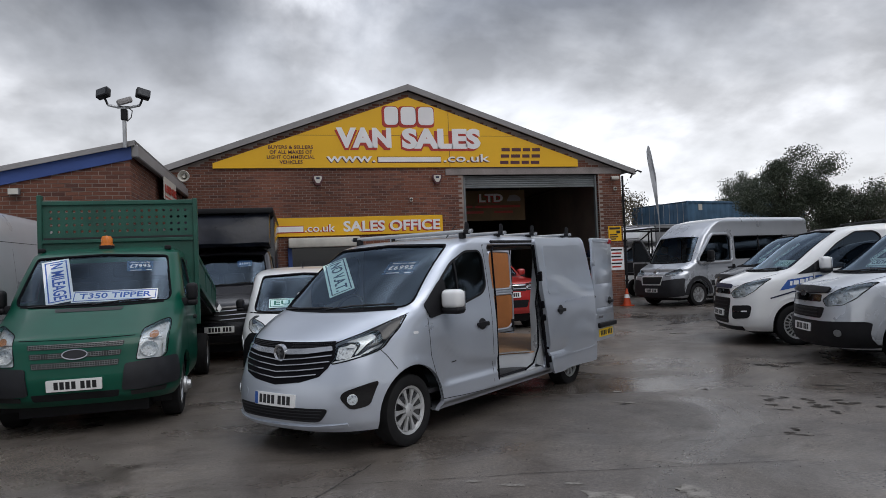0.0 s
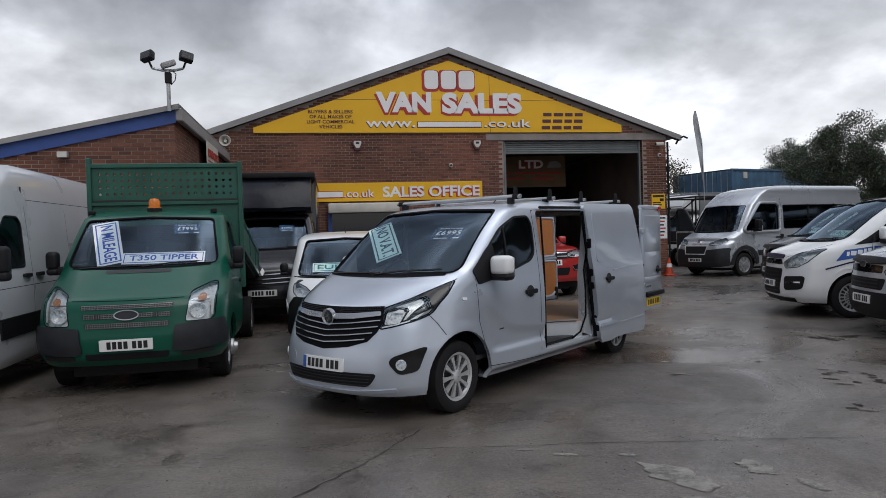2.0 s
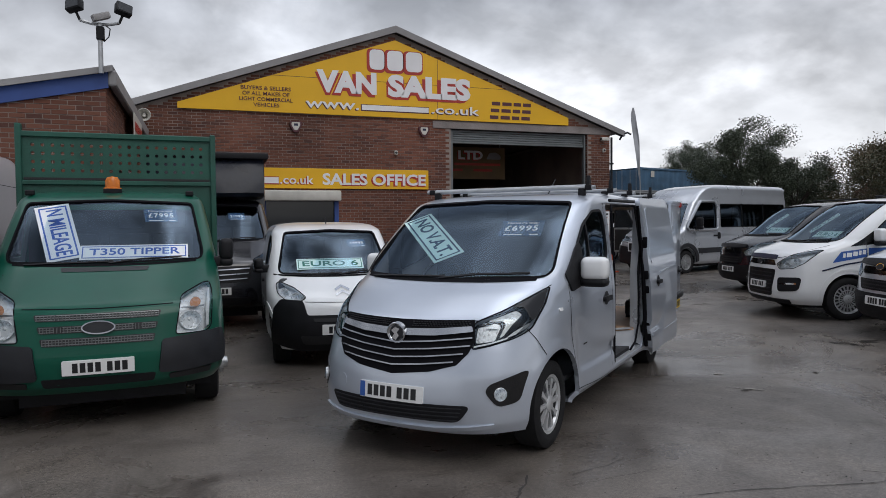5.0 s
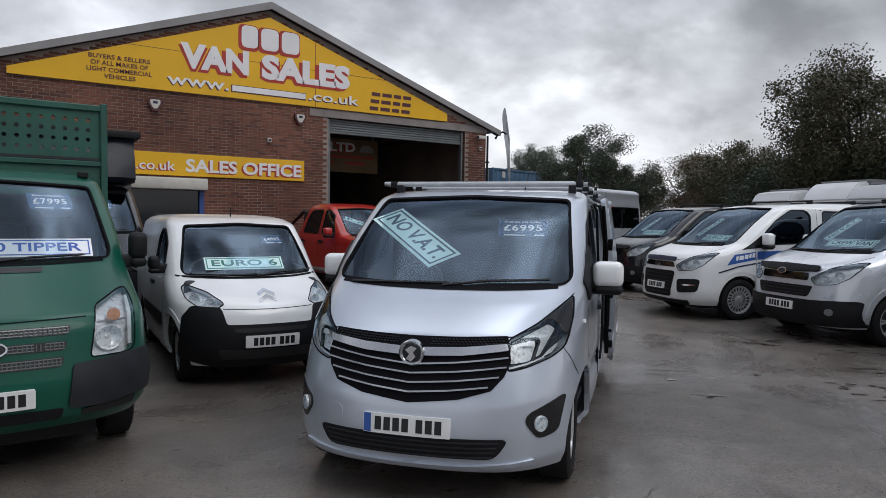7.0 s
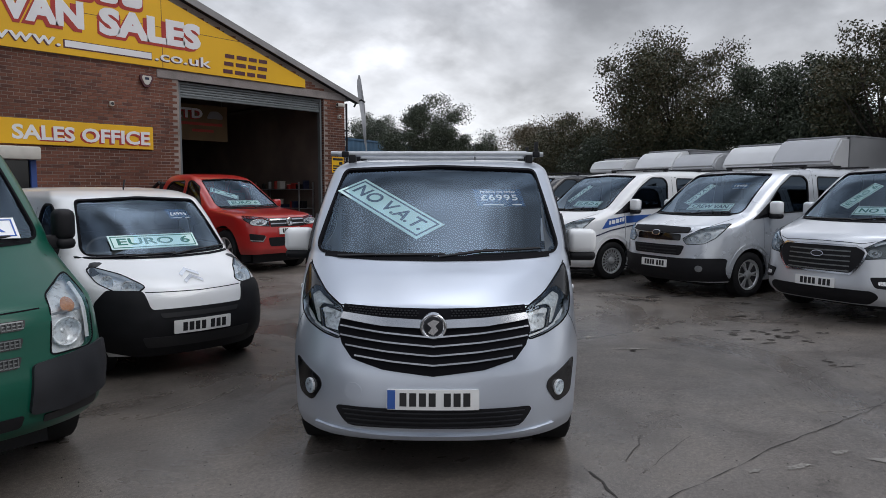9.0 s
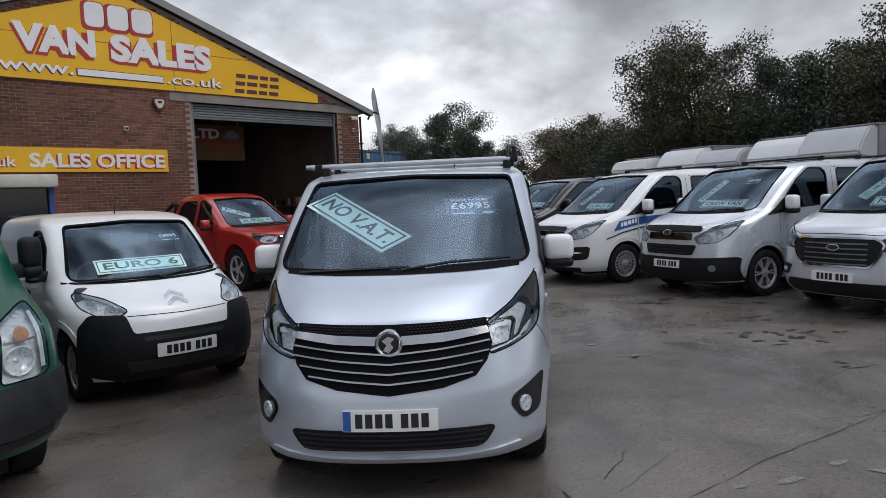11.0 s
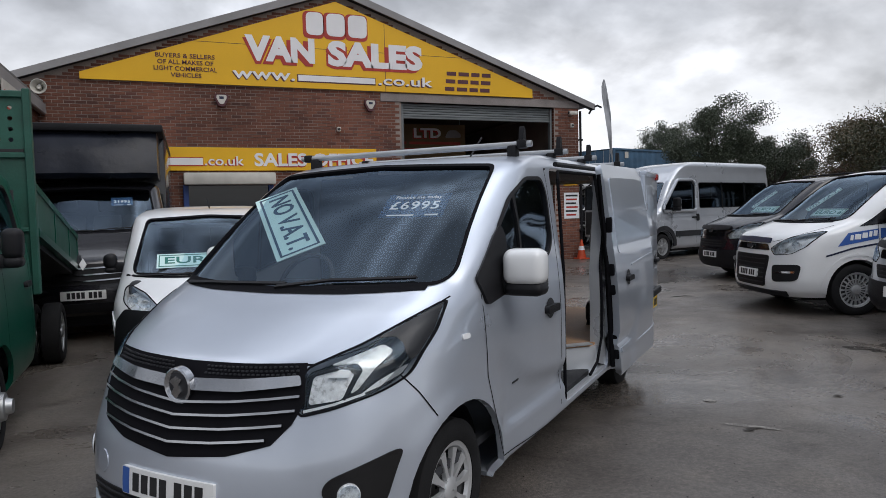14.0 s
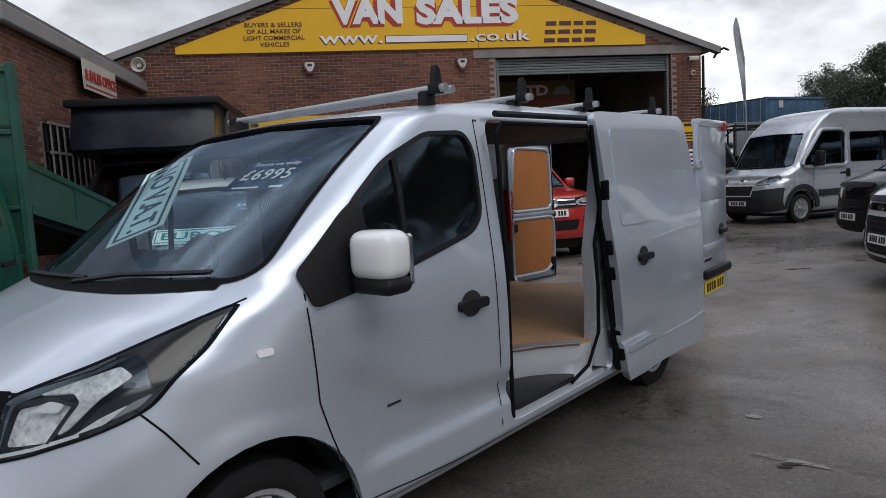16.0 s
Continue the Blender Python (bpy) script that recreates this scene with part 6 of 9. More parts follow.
    for ax in ("x+", "x-"):
        part("mirror_corner", sh.patch(rounded([(0.98, 1.18), (1.38, 1.22), (1.47, 1.30), (1.46, 1.48), (1.36, 1.42), (1.16, 1.28)], 0.03), ax, 0.005, 0.01, 0.1), GLOSSB, t)
        part("flank_crease", sh.patch(strip([(1.3, 0.98), (2.4, 1.06), (4.7, 1.08)], 0.02), ax, 0.008, 0.01, 0.3), paint, t)
        if style != "kit":
            part("side_moulding", sh.patch([(1.45, 0.50), (3.45, 0.52), (3.45, 0.60), (1.42, 0.60)], ax, 0.012, 0.02, 0.3), PLASTIC, t)
        for y in (0.98, 3.91):
            ringp = [(y + 0.47 * math.cos(a), 0.36 + 0.46 * math.sin(a)) for a in [math.pi * k / 12 for k in range(13)]]
            part("arch_lip", sh.patch(strip(ringp, 0.03), ax, 0.007, 0.012, 0.2), paint, t)
    wire(t, sh, [(-0.86, 1.2), (-0.72, 1.04), (-0.5, 0.99), (-0.3, 1.0), (0, 1.004), (0.3, 1.0), (0.5, 0.99), (0.72, 1.04), (0.86, 1.2)], "y-")
    return t, sh


MSM = at(9.14, 11.19, -110)
ms, ms_sh = custom("white panel van with blue side stripes and a body kit", MSM, WHITE, "kit", "mesh", ALLOY, 20)
for ax in ("x+", "x-"):
    part("side_stripe", ms_sh.patch([(0.70, 0.925), (1.24, 1.02), (1.24, 1.15), (0.84, 1.10)], ax, 0.005, 0.003, 0.1), BLUE, ms)
    part("side_stripe", ms_sh.patch([(1.27, 1.025), (2.46, 1.10), (2.46, 1.19), (1.27, 1.155)], ax, 0.010, 0.003, 0.1), BLUE, ms)
    part("side_stripe", ms_sh.patch([(2.52, 1.10), (3.9, 1.15), (4.3, 1.20), (2.52, 1.19)], ax, 0.010, 0.003, 0.2), BLUE, ms)
    part("side_stripe", ms_sh.patch(strip([(0.55, 0.80), (0.9, 0.90), (1.24, 0.955)], 0.022), ax, 0.006, 0.003, 0.1), NAVY, ms)
    part("side_stripe", ms_sh.patch(strip([(1.27, 0.96), (1.8, 1.03), (2.4, 1.07)], 0.022), ax, 0.012, 0.003, 0.1), NAVY, ms)
    for i, (a, b) in enumerate(((0.86, 0.90), (0.92, 1.0), (1.02, 1.09), (1.11, 1.15), (1.17, 1.22))):
        z = 1.005 + (a - 0.86) * 0.17
        part("maker_mark", ms_sh.patch([(a, z), (b, z), (b + 0.01, z + 0.07), (a + 0.01, z + 0.07)], ax, 0.008, 0.002, 0.2), WHITEV, ms)
cards(MSM, [("EURO 6", Vector((0.12, 1.10, 1.36)), 0.72, 0.17, 0, 52, CARDGRN, CARD, 0), ("NO V.A.T.", Vector((-0.42, 1.355, 1.55)), 0.55, 0.15, -70, 52, CARDTXT, CARD, 0)])
WM = at(8.724, 8.678, -110.4)
wv, wv_sh = custom("silver-grey van with black bumper and bonnet guard", WM, SILVER2, "guard", "split", ALLOY, 6, WHITE)
cards(WM, [("CREW VAN", Vector((0.08, 1.10, 1.36)), 0.85, 0.18, 0, 52, CARDTXT, CARD, 0), ("NO V.A.T.", Vector((-0.36, 1.365, 1.56)), 0.56, 0.15, -70, 52, CARDTXT, CARD, 0)])
price(wv, wv_sh, "18490", 0.42, 1.72, 0.07, head=False)
CM = at(8.1, 6.25, -111)
cv, cv_sh = custom("bright silver van with a wide dark grille", CM, PGREY, "new", "five", ALLOY, 5)
cards(CM, [("NO V.A.T.", Vector((0.2, 1.10, 1.36)), 0.85, 0.18, 0, 52, CARDGRN, CARD, 0), ("EURO 6", Vector((-0.30, 1.365, 1.56)), 0.56, 0.17, -65, 52, CARDGRN, CARD, 0)])
DM = at(11.42, 14.39, -106)
dk, dk_sh = custom("black panel van with roof bars", DM, BLACKP, "guard", "split", ALLOY, 5)
cards(DM, [("EURO 6", Vector((0.1, 1.10, 1.36)), 0.8, 0.18, 0, 52, CARDGRN, CARD, 0), ("NO V.A.T.", Vector((-0.36, 1.365, 1.56)), 0.56, 0.15, -70, 52, CARDTXT, CARD, 0)])
for base_m in (MSM, DM, WM):
    rb = thing("roof_bars", "black roof bars on a van roof", "roof bars", base_m)
    for y in (2.5, 3.4, 4.2):
        b = part("bar", box(-0.78, 0.78, y - 0.03, y + 0.03, 2.015, 2.045, 0.01, 1), PLASTIC, rb)
        for s in (-1, 1):
            part("foot", box(s * 0.72 - 0.04, s * 0.72 + 0.04, y - 0.04, y + 0.04, 1.93, 2.02, 0.01, 1), PLASTIC, b)

# -- small white van with black bumper --
N_ROWS = [(0.22, 0.12, 3.88, 0.80, 0.16, 0.32, 0.36, 0.1), (0.34, 0.03, 3.93, 0.84, 0.20, 0.36, 0.44, 0.1), (0.52, 0.0, 3.95, 0.855, 0.22, 0.38, 0.48, 0.1), (0.72, 0.04, 3.95, 0.858, 0.22, 0.40, 0.52, 0.1),
          (0.81, 0.10, 3.95, 0.858, 0.22, 0.42, 0.54, 0.1), (0.89, 0.24, 3.95, 0.855, 0.22, 0.42, 0.54, 0.1), (0.97, 0.45, 3.95, 0.85, 0.22, 0.38, 0.50, 0.1), (1.06, 0.68, 3.95, 0.84, 0.22, 0.30, 0.42, 0.1),
          (1.14, 0.82, 3.945, 0.83, 0.21, 0.26, 0.34, 0.1), (1.38, 1.10, 3.93, 0.79, 0.19, 0.2, 0.26, 0.1), (1.55, 1.32, 3.9, 0.755, 0.17, 0.18, 0.22, 0.1), (1.61, 1.44, 3.88, 0.735, 0.16, 0.18, 0.2, 0.1),
          (1.67, 1.72, 3.84, 0.67, 0.12, 0.18, 0.2, 0.12), (1.70, 2.05, 3.76, 0.56, 0.08, 0.16, 0.2, 0.12), (1.715, 2.3, 3.6, 0.40, 0.04, 0.12, 0.2, 0.12)]
N_ROWS = noses(N_ROWS, 2.3, 0.40, 1.12)
n_ws = [(-0.68, 1.07), (0, 1.055), (0.68, 1.07), (0.70, 1.13), (0.60, 1.58), (0, 1.61), (-0.60, 1.58), (-0.70, 1.13)]
n_side = [(1.25, 1.08), (2.0, 1.10), (2.0, 1.45), (1.9, 1.54), (1.65, 1.54), (1.42, 1.38)]
n_hl = [(0.42, 0.83), (0.50, 0.785), (0.65, 0.795), (0.735, 0.86), (0.745, 0.955), (0.70, 0.985), (0.54, 0.925)]
NM = at(1.656, 9.761, -3.4)
nemo, n_sh = van("small white van with a black front bumper", NM, N_ROWS, WHITE, n_ws, [(n_side, "lr", GLASS)], ((0.74, 3.25), 0.30, "steel", STEEL, 7),
                 [(n_hl, [([(0.485, 0.80), (0.595, 0.80), (0.595, 0.905), (0.485, 0.905)], REFLECTOR), ([(0.61, 0.825), (0.715, 0.825), (0.715, 0.945), (0.61, 0.945)], REFLECTOR)], BEZELB)],
                 [("bumper", rounded([(-0.46, 0.79), (-0.42, 0.635), (0.42, 0.635), (0.46, 0.79), (0.70, 0.80), (0.775, 0.70), (0.80, 0.45), (0.80, 0.30), (0.5, 0.222), (-0.5, 0.222), (-0.80, 0.30), (-0.80, 0.45), (-0.775, 0.70), (-0.70, 0.80)], 0.03), PLASTIC, 0.02, 0.03),
                  ("bumper_slot", rounded([(-0.36, 0.60), (0.36, 0.60), (0.34, 0.56), (-0.34, 0.56)], 0.01), INK, 0.024, 0.006), ("bumper_slot", rounded([(-0.50, 0.40), (0.50, 0.40), (0.46, 0.31), (-0.46, 0.31)], 0.03), INK, 0.024, 0.006)],
                 plate=0.475, lines=[("y-", [(-0.50, 0.785), (0, 0.775), (0.50, 0.785)]), ("x+", [(1.18, 1.06), (1.20, 0.4)]), ("x+", [(2.12, 1.5), (2.14, 0.36)])],
                 mirror_at=(0.875, 1.28, 1.16, 0.12, 0.19), cap=PLASTIC, handle=[(1.98, 0.92)], dash_z=1.02, dash_y=(0.7, 1.15), seat_y=1.7, bulkhead=2.2, seat_z=0.58, fine=dict(sub=5, nf=10, nc=14, ns=14), tuck=0.05)
for i in range(2):
    part("badge", n_sh.patch(strip([(-0.085, 0.845 + i * 0.05), (0, 0.885 + i * 0.05), (0.085, 0.845 + i * 0.05)], 0.022), "y-", 0.012, 0.012, 0.2), CHROME, nemo)
part("aerial", tube([(0.0, 1.85, 1.69), (-0.02, 1.75, 1.79)], 0.008, 6), PLASTIC, nemo)
for ax in ("x+", "x-"):
    ringp = [(0.74 + 0.425 * math.cos(a), 0.30 + 0.425 * math.sin(a)) for a in [math.pi * k / 12 for k in range(13)]]
    part("arch_lip", n_sh.patch(strip(ringp, 0.05), ax, 0.010, 0.014, 0.2), WHITE, nemo)
    part("side_moulding", n_sh.patch([(1.3, 0.50), (2.75, 0.52), (2.75, 0.64), (1.28, 0.64)], ax, 0.015, 0.02, 0.3), PLASTIC, nemo)
for o in list(nemo.children):
    if o.name.startswith("door_mirror") and max(v.co.x for v in o.data.vertices) > 0.5:
        for c in list(o.children):
            bpy.data.objects.remove(c)
        bpy.data.objects.remove(o)
price(nemo, n_sh, "\u00a34995", 0.33, 1.45, 0.062, head=False)
cards(NM, [("EURO 6", Vector((-0.06, 0.90, 1.18)), 0.84, 0.19, 0, 49, CARDGRN, CARD, 0)])

# -- green tipper truck --
G_ROWS = [(0.33, 0.12, 2.28, 0.90, 0.12, 0.30, 0.30, 0.04), (0.42, 0.03, 2.30, 0.96, 0.13, 0.32, 0.34, 0.04), (0.62, 0.0, 2.30, 0.985, 0.14, 0.33, 0.36, 0.04), (0.80, 0.035, 2.30, 0.985, 0.14, 0.34, 0.38, 0.04),
          (0.95, 0.07, 2.30, 0.982, 0.14, 0.34, 0.40, 0.04), (1.03, 0.13, 2.30, 0.98, 0.15, 0.34, 0.40, 0.04), (1.12, 0.30, 2.30, 0.975, 0.16, 0.33, 0.42, 0.04), (1.22, 0.50, 2.30, 0.97, 0.17, 0.30, 0.42, 0.04),
          (1.33, 0.71, 2.30, 0.96, 0.18, 0.26, 0.36, 0.04), (1.41, 0.81, 2.30, 0.95, 0.18, 0.22, 0.28, 0.04), (1.66, 1.07, 2.30, 0.905, 0.16, 0.20, 0.22, 0.04), (1.88, 1.31, 2.28, 0.86, 0.14, 0.18, 0.2, 0.04),
          (1.955, 1.42, 2.26, 0.835, 0.12, 0.16, 0.18, 0.05), (2.01, 1.60, 2.22, 0.76, 0.08, 0.15, 0.15, 0.06), (2.035, 1.78, 2.12, 0.6, 0.04, 0.14, 0.1, 0.06), (2.04, 1.85, 2.05, 0.45, 0.02, 0.12, 0.1, 0.06)]
G_ROWS = noses(G_ROWS, 2.6, 0.36, 1.12)
g_ws = [(-0.80, 1.36), (0, 1.345), (0.80, 1.36), (0.83, 1.42), (0.74, 1.91), (0, 1.94), (-0.74, 1.91), (-0.83, 1.42)]
g_side = [(1.25, 1.38), (2.05, 1.38), (2.06, 1.80), (1.98, 1.88), (1.72, 1.88), (1.46, 1.66)]
g_hl = [(0.625, 1.075), (0.575, 0.765), (0.82, 0.765), (0.865, 0.80), (0.885, 1.09), (0.865, 1.165), (0.80, 1.155)]
GM = at(-0.685, 8.075, 1.2)
gr_list = []
for i, (z0, z1, h) in enumerate(((0.975, 0.925, 0.47), (0.885, 0.83, 0.445), (0.79, 0.73, 0.425))):
    gr_list.append(("grille", rounded([(-h, z0), (h, z0), (h - 0.02, z1), (-h + 0.02, z1)], 0.02), INK, 0.006, 0.01))
green, g_sh = van("green tipper truck with perforated headboard and orange beacon", GM, G_ROWS, GREEN, g_ws, [(g_side, "lr", GLASS)], ((0.95,), 0.335, "steel", STEEL, 5),
                  [(g_hl, [([(0.62, 0.795), (0.80, 0.795), (0.80, 0.955), (0.62, 0.955)], REFLECTOR), (strip([(0.63, 0.985), (0.82, 0.985)], 0.012), BEZEL), (strip([(0.845, 0.81), (0.862, 1.12)], 0.02), REFLSTRIP), ([(0.745 + 0.045 * math.cos(a * math.tau / 14), 1.02 + 0.04 * math.sin(a * math.tau / 14)) for a in range(14)], AMBERL)], BEZELB)],
                  gr_list, [("bumper_corner", rounded([(0.47, 0.735), (0.94, 0.775), (0.965, 0.62), (0.955, 0.49), (0.62, 0.46), (0.44, 0.47)], 0.03), GPLASTIC, 0.025, 0.05), ("bumper_corner", rounded([(-0.47, 0.735), (-0.94, 0.775), (-0.965, 0.62), (-0.955, 0.49), (-0.62, 0.46), (-0.44, 0.47)], 0.03), GPLASTIC, 0.025, 0.05),
                            ("bumper_slot", rounded([(0.52, 0.445), (0.86, 0.465), (0.84, 0.415), (0.52, 0.40)], 0.015), INK, 0.008, 0.01), ("bumper_slot", rounded([(-0.52, 0.445), (-0.86, 0.465), (-0.84, 0.415), (-0.52, 0.40)], 0.015), INK, 0.008, 0.01),
                            ("lower_grille", rounded([(-0.42, 0.47), (0.42, 0.47), (0.40, 0.40), (-0.40, 0.40)], 0.02), PLASTIC, 0.006, 0.02), ("bonnet_vent", rounded([(-0.36, 1.315), (0.36, 1.315), (0.34, 1.28), (-0.34, 1.28)], 0.01), INK, 0.004, 0.0)],
                  plate=0.56, lines=[("y-", [(-0.56, 1.02), (0, 1.01), (0.56, 1.02)]), ("x+", [(1.18, 1.38), (1.20, 0.5)]), ("x+", [(2.16, 1.9), (2.17, 0.5)])],
                  mirror_at=(0.985, 1.14, 1.41, 0.135, 0.28), cap=PLASTIC, handle=[(2.0, 1.08)], dash_z=1.28, dash_y=(0.75, 1.2), seat_y=1.6, bulkhead=2.22, name="tipper_truck", category="truck", seat_z=0.95, fine=dict(sub=5, nf=10, nc=14, ns=14), tuck=0.03)
for i, (z0, z1, h) in enumerate(((0.975, 0.925, 0.47), (0.885, 0.83, 0.445), (0.79, 0.73, 0.425))):
    for k in range(3):
        z = z0 + (z1 - z0) * (k + 0.5) / 3
        part("grille_slat", g_sh.patch(strip([(-h + 0.02, z), (0, z), (h - 0.02, z)], 0.006), "y-", 0.010, 0.004, 0.3), GMESH, green)
    gm = bmesh.new()
    for k in range(-17, 18):
        x = k * h / 18
        p, nrm = g_sh.hit("y-", x, (z0 + z1) / 2)
        box(x - 0.003, x + 0.003, p.y - 0.014, p.y - 0.004, z1 + 0.006, z0 - 0.006, bm=gm)
    part("grille_mesh", gm, GMESH, green)
part("badge", g_sh.patch([(0.115 * math.cos(a * math.tau / 20), 0.862 + 0.046 * math.sin(a * math.tau / 20)) for a in range(20)], "y-", 0.02, 0.02, 0.3), GPLASTIC, green, "plain dark oval badge")
part("badge_rim", g_sh.patch(strip([(0.119 * math.cos(a * math.tau / 20), 0.862 + 0.049 * math.sin(a * math.tau / 20)) for a in range(21)], 0.01), "y-", 0.024, 0.012, 0.3), CHROME, green)
bc = part("beacon", lathe([(2.03, 0.085), (2.075, 0.085), (2.08, 0.07), (2.15, 0.07), (2.185, 0.05), (2.195, 0.001)], 24, "z"), AMBER, green, "orange warning beacon")
bc.location = (-0.02, 1.72, 0)
part("beacon_base", lathe([(2.0, 0.09), (2.06, 0.09), (2.07, 0.08)], 24, "z"), PLASTIC, bc)
for x in (-0.75, 0.72):
    part("marker_lamp", box(x - 0.04, x + 0.04, 1.62, 1.68, 1.99, 2.045, 0.01, 1), PLASTIC, green)
price(green, g_sh, "\u00a37995", 0.45, 1.80, 0.075)
cards(GM, [("T350 TIPPER", Vector((0.23, 0.90, 1.44)), 0.92, 0.18, 0, 46, CARDBLUE, WHITEV, 0), ("N MILEAGE", Vector((-0.43, 1.10, 1.63)), 0.74, 0.29, 76, 46, CARDBLUE, WHITEV, 0)])
# tipping body: headboard with real holes, drop sides, posts, sub-frame, twin rear wheels
hb = prism([(-0.98, 1.05), (0.98, 1.05), (0.98, 2.70), (-0.98, 2.70)], "y", 2.44, 2.47)
cyl = []
for r in range(4):
    for c in range(19):
        x, z = -0.86 + c * 0.0955, 2.30 + r * 0.092
        b_ = lathe([(2.35, 0.02), (2.55, 0.02)], 10, "y")
        b_.verts.ensure_lookup_table()
        b_.faces.new(b_.verts[0:10]); b_.faces.new(b_.verts[10:20])
        bmesh.ops.recalc_face_normals(b_, faces=b_.faces[:])
        bmesh.ops.translate(b_, vec=(x, 0, z), verts=b_.verts)
        cyl.append(b_)
allc = bmesh.new()
for b_ in cyl:
    mm_ = bpy.data.meshes.new("tmp_hole"); b_.to_mesh(mm_); b_.free(); allc.from_mesh(mm_)


def holed(plate_bm, cut_bm):
    a = bpy.data.meshes.new("tmp_a"); plate_bm.to_mesh(a); plate_bm.free()
    b = bpy.data.meshes.new("tmp_b"); cut_bm.to_mesh(b); cut_bm.free()
    oa, ob_ = new("tmp_a", a), new("tmp_b", b)
    md = oa.modifiers.new("cut", "BOOLEAN")
    md.operation, md.solver, md.object = "DIFFERENCE", "EXACT", ob_
    bpy.context.view_layer.update()
    res = bpy.data.meshes.new_from_object(oa.evaluated_get(bpy.context.evaluated_depsgraph_get()))
    out = bmesh.new(); out.from_mesh(res)
    bpy.data.objects.remove(oa); bpy.data.objects.remove(ob_)
    return out


hbp = part("headboard", holed(hb, allc), GREEN_STEEL, green, "perforated green steel headboard", smooth=20)
for z0, z1 in ((2.66, 2.72), (2.14, 2.19), (1.5, 1.54), (1.05, 1.11)):
    part("rail", box(-0.985, 0.985, 2.41, 2.50, z0, z1, 0.008, 1), GREEN_STEEL, hbp)
# black strip on the plate above the rail, put in as the gap's shadow
part("gap_shadow_strip", box(-0.95, 0.95, 2.425, 2.438, 2.195, 2.22), INK, hbp)
for x in (-0.99, 0.99):
    part("post", box(x - 0.03, x + 0.03, 2.40, 2.50, 0.95, 2.80 if x < 0 else 2.74, 0.008, 1), GREEN_STEEL, hbp)
part("tipper_floor", prism([(2.45, 1.42), (5.6, 0.86), (5.6, 0.93), (2.45, 1.49)], "x", -0.96, 0.96), PLASTIC, green)
for s in (-1, 1):
    # the bed leans down towards its tail
    x0, x1 = s * 0.985 - 0.02, s * 0.985 + 0.02
    ds = part("drop_side", prism([(2.50, 1.50), (5.6, 0.95), (5.6, 1.36), (2.50, 1.90)], "x", x0, x1), GREEN_STEEL, green)
    part("top_rail", prism([(2.50, 1.87), (5.6, 1.33), (5.6, 1.39), (2.50, 1.93)], "x", x0 - 0.015, x1 + 0.015), GREEN, ds)
    part("lower_rail", prism([(2.50, 1.46), (5.6, 0.91), (5.6, 0.98), (2.50, 1.53)], "x", x0 - 0.02, x1 + 0.02), GREEN, ds)
    for y in (2.50, 3.6, 4.7, 5.5):
        zt = 1.90 - (y - 2.5) * 0.174
        part("rib", prism([(y, zt - 0.42), (y + 0.07, zt - 0.43), (y + 0.07, zt), (y, zt)], "x", x0 - 0.008, x1 + 0.008), GREEN, ds)
    part("chassis_rail", box(s * 0.4 - 0.05, s * 0.4 + 0.05, 1.8, 5.5, 0.55, 0.75), PLASTIC, green)
    for dx in (0.86, 0.62):
        wheel(green, s * dx, 4.25, 0.335, s, "steel", STEEL, 0.19, 5)
part("tailboard", box(-0.98, 0.98, 5.58, 5.62, 0.93, 1.36, 0.008, 1), GREEN_STEEL, green)
for y, z in ((0.95, 0.335),):
    for s in (-1, 1):
        hubc = part("hub_nut_ring", lathe([(s * 0.955, 0.10), (s * 0.985, 0.095), (s * 0.99, 0.06), (s * 1.03, 0.05), (s * 1.035, 0.001)], 20), STEEL, green)
        hubc.location = (0, y, z)

# -- black van with a luton body under tarpaulin --
LM = at(0.28, 13.38, -1)
L_ROWS = [(z * 1.06, yf, yr, w * 1.04, bow, rx, ry, rr) for z, yf, yr, w, bow, rx, ry, rr in G_ROWS]
l_ws = [(x * 1.03, z * 1.06) for x, z in g_ws]
l_side = [(y, z * 1.06) for y, z in g_side]
l_hl = [(0.62, 1.12), (0.60, 0.92), (0.80, 0.90), (0.95, 1.0), (0.96, 1.16), (0.88, 1.24)]
lut, l_sh = van("black box van with a tarpaulin over its luton head", LM, L_ROWS, BLACKP, l_ws, [(l_side, "lr", GLASS)], ((0.95,), 0.34, "steel", STEEL, 5),
                [(l_hl, [([(0.66, 1.08), (0.66, 0.94), (0.82, 0.96), (0.88, 1.1)], REFLECTOR)])],
                [("grille", rounded([(-0.60, 1.02), (0.60, 1.02), (0.54, 0.76), (-0.54, 0.76)], 0.05), PLASTIC, 0.008, 0.02), ("lower_grille", rounded([(-0.6, 0.52), (0.6, 0.52), (0.55, 0.40), (-0.55, 0.40)], 0.03), PLASTIC, 0.008, 0.02)],
                plate=0.63, mirror_at=(1.09, 1.10, 1.55, 0.17, 0.34), cap=PLASTIC, dash_z=1.35, dash_y=(0.8, 1.25), seat_y=1.65, bulkhead=2.24, name="box_van", category="van", seat_z=1.0)
for i in range(3):
    part("grille_slat", l_sh.patch(strip([(-0.55 + 0.02 * i, 0.98 - i * 0.08), (0, 0.96 - i * 0.08), (0.55 - 0.02 * i, 0.98 - i * 0.08)], 0.018), "y-", 0.022, 0.015, 0.3), CHROME, lut)
part("badge", l_sh.patch([(-0.045, 1.01), (0, 0.94), (0.045, 1.01), (0, 1.08)], "y-", 0.026, 0.02, 0.3), STEEL, lut, "chrome lozenge badge")
part("box_body", box(-1.16, 0.97, 2.36, 6.2, 0.80, 2.98, 0.03, 2), BLACKP, lut)
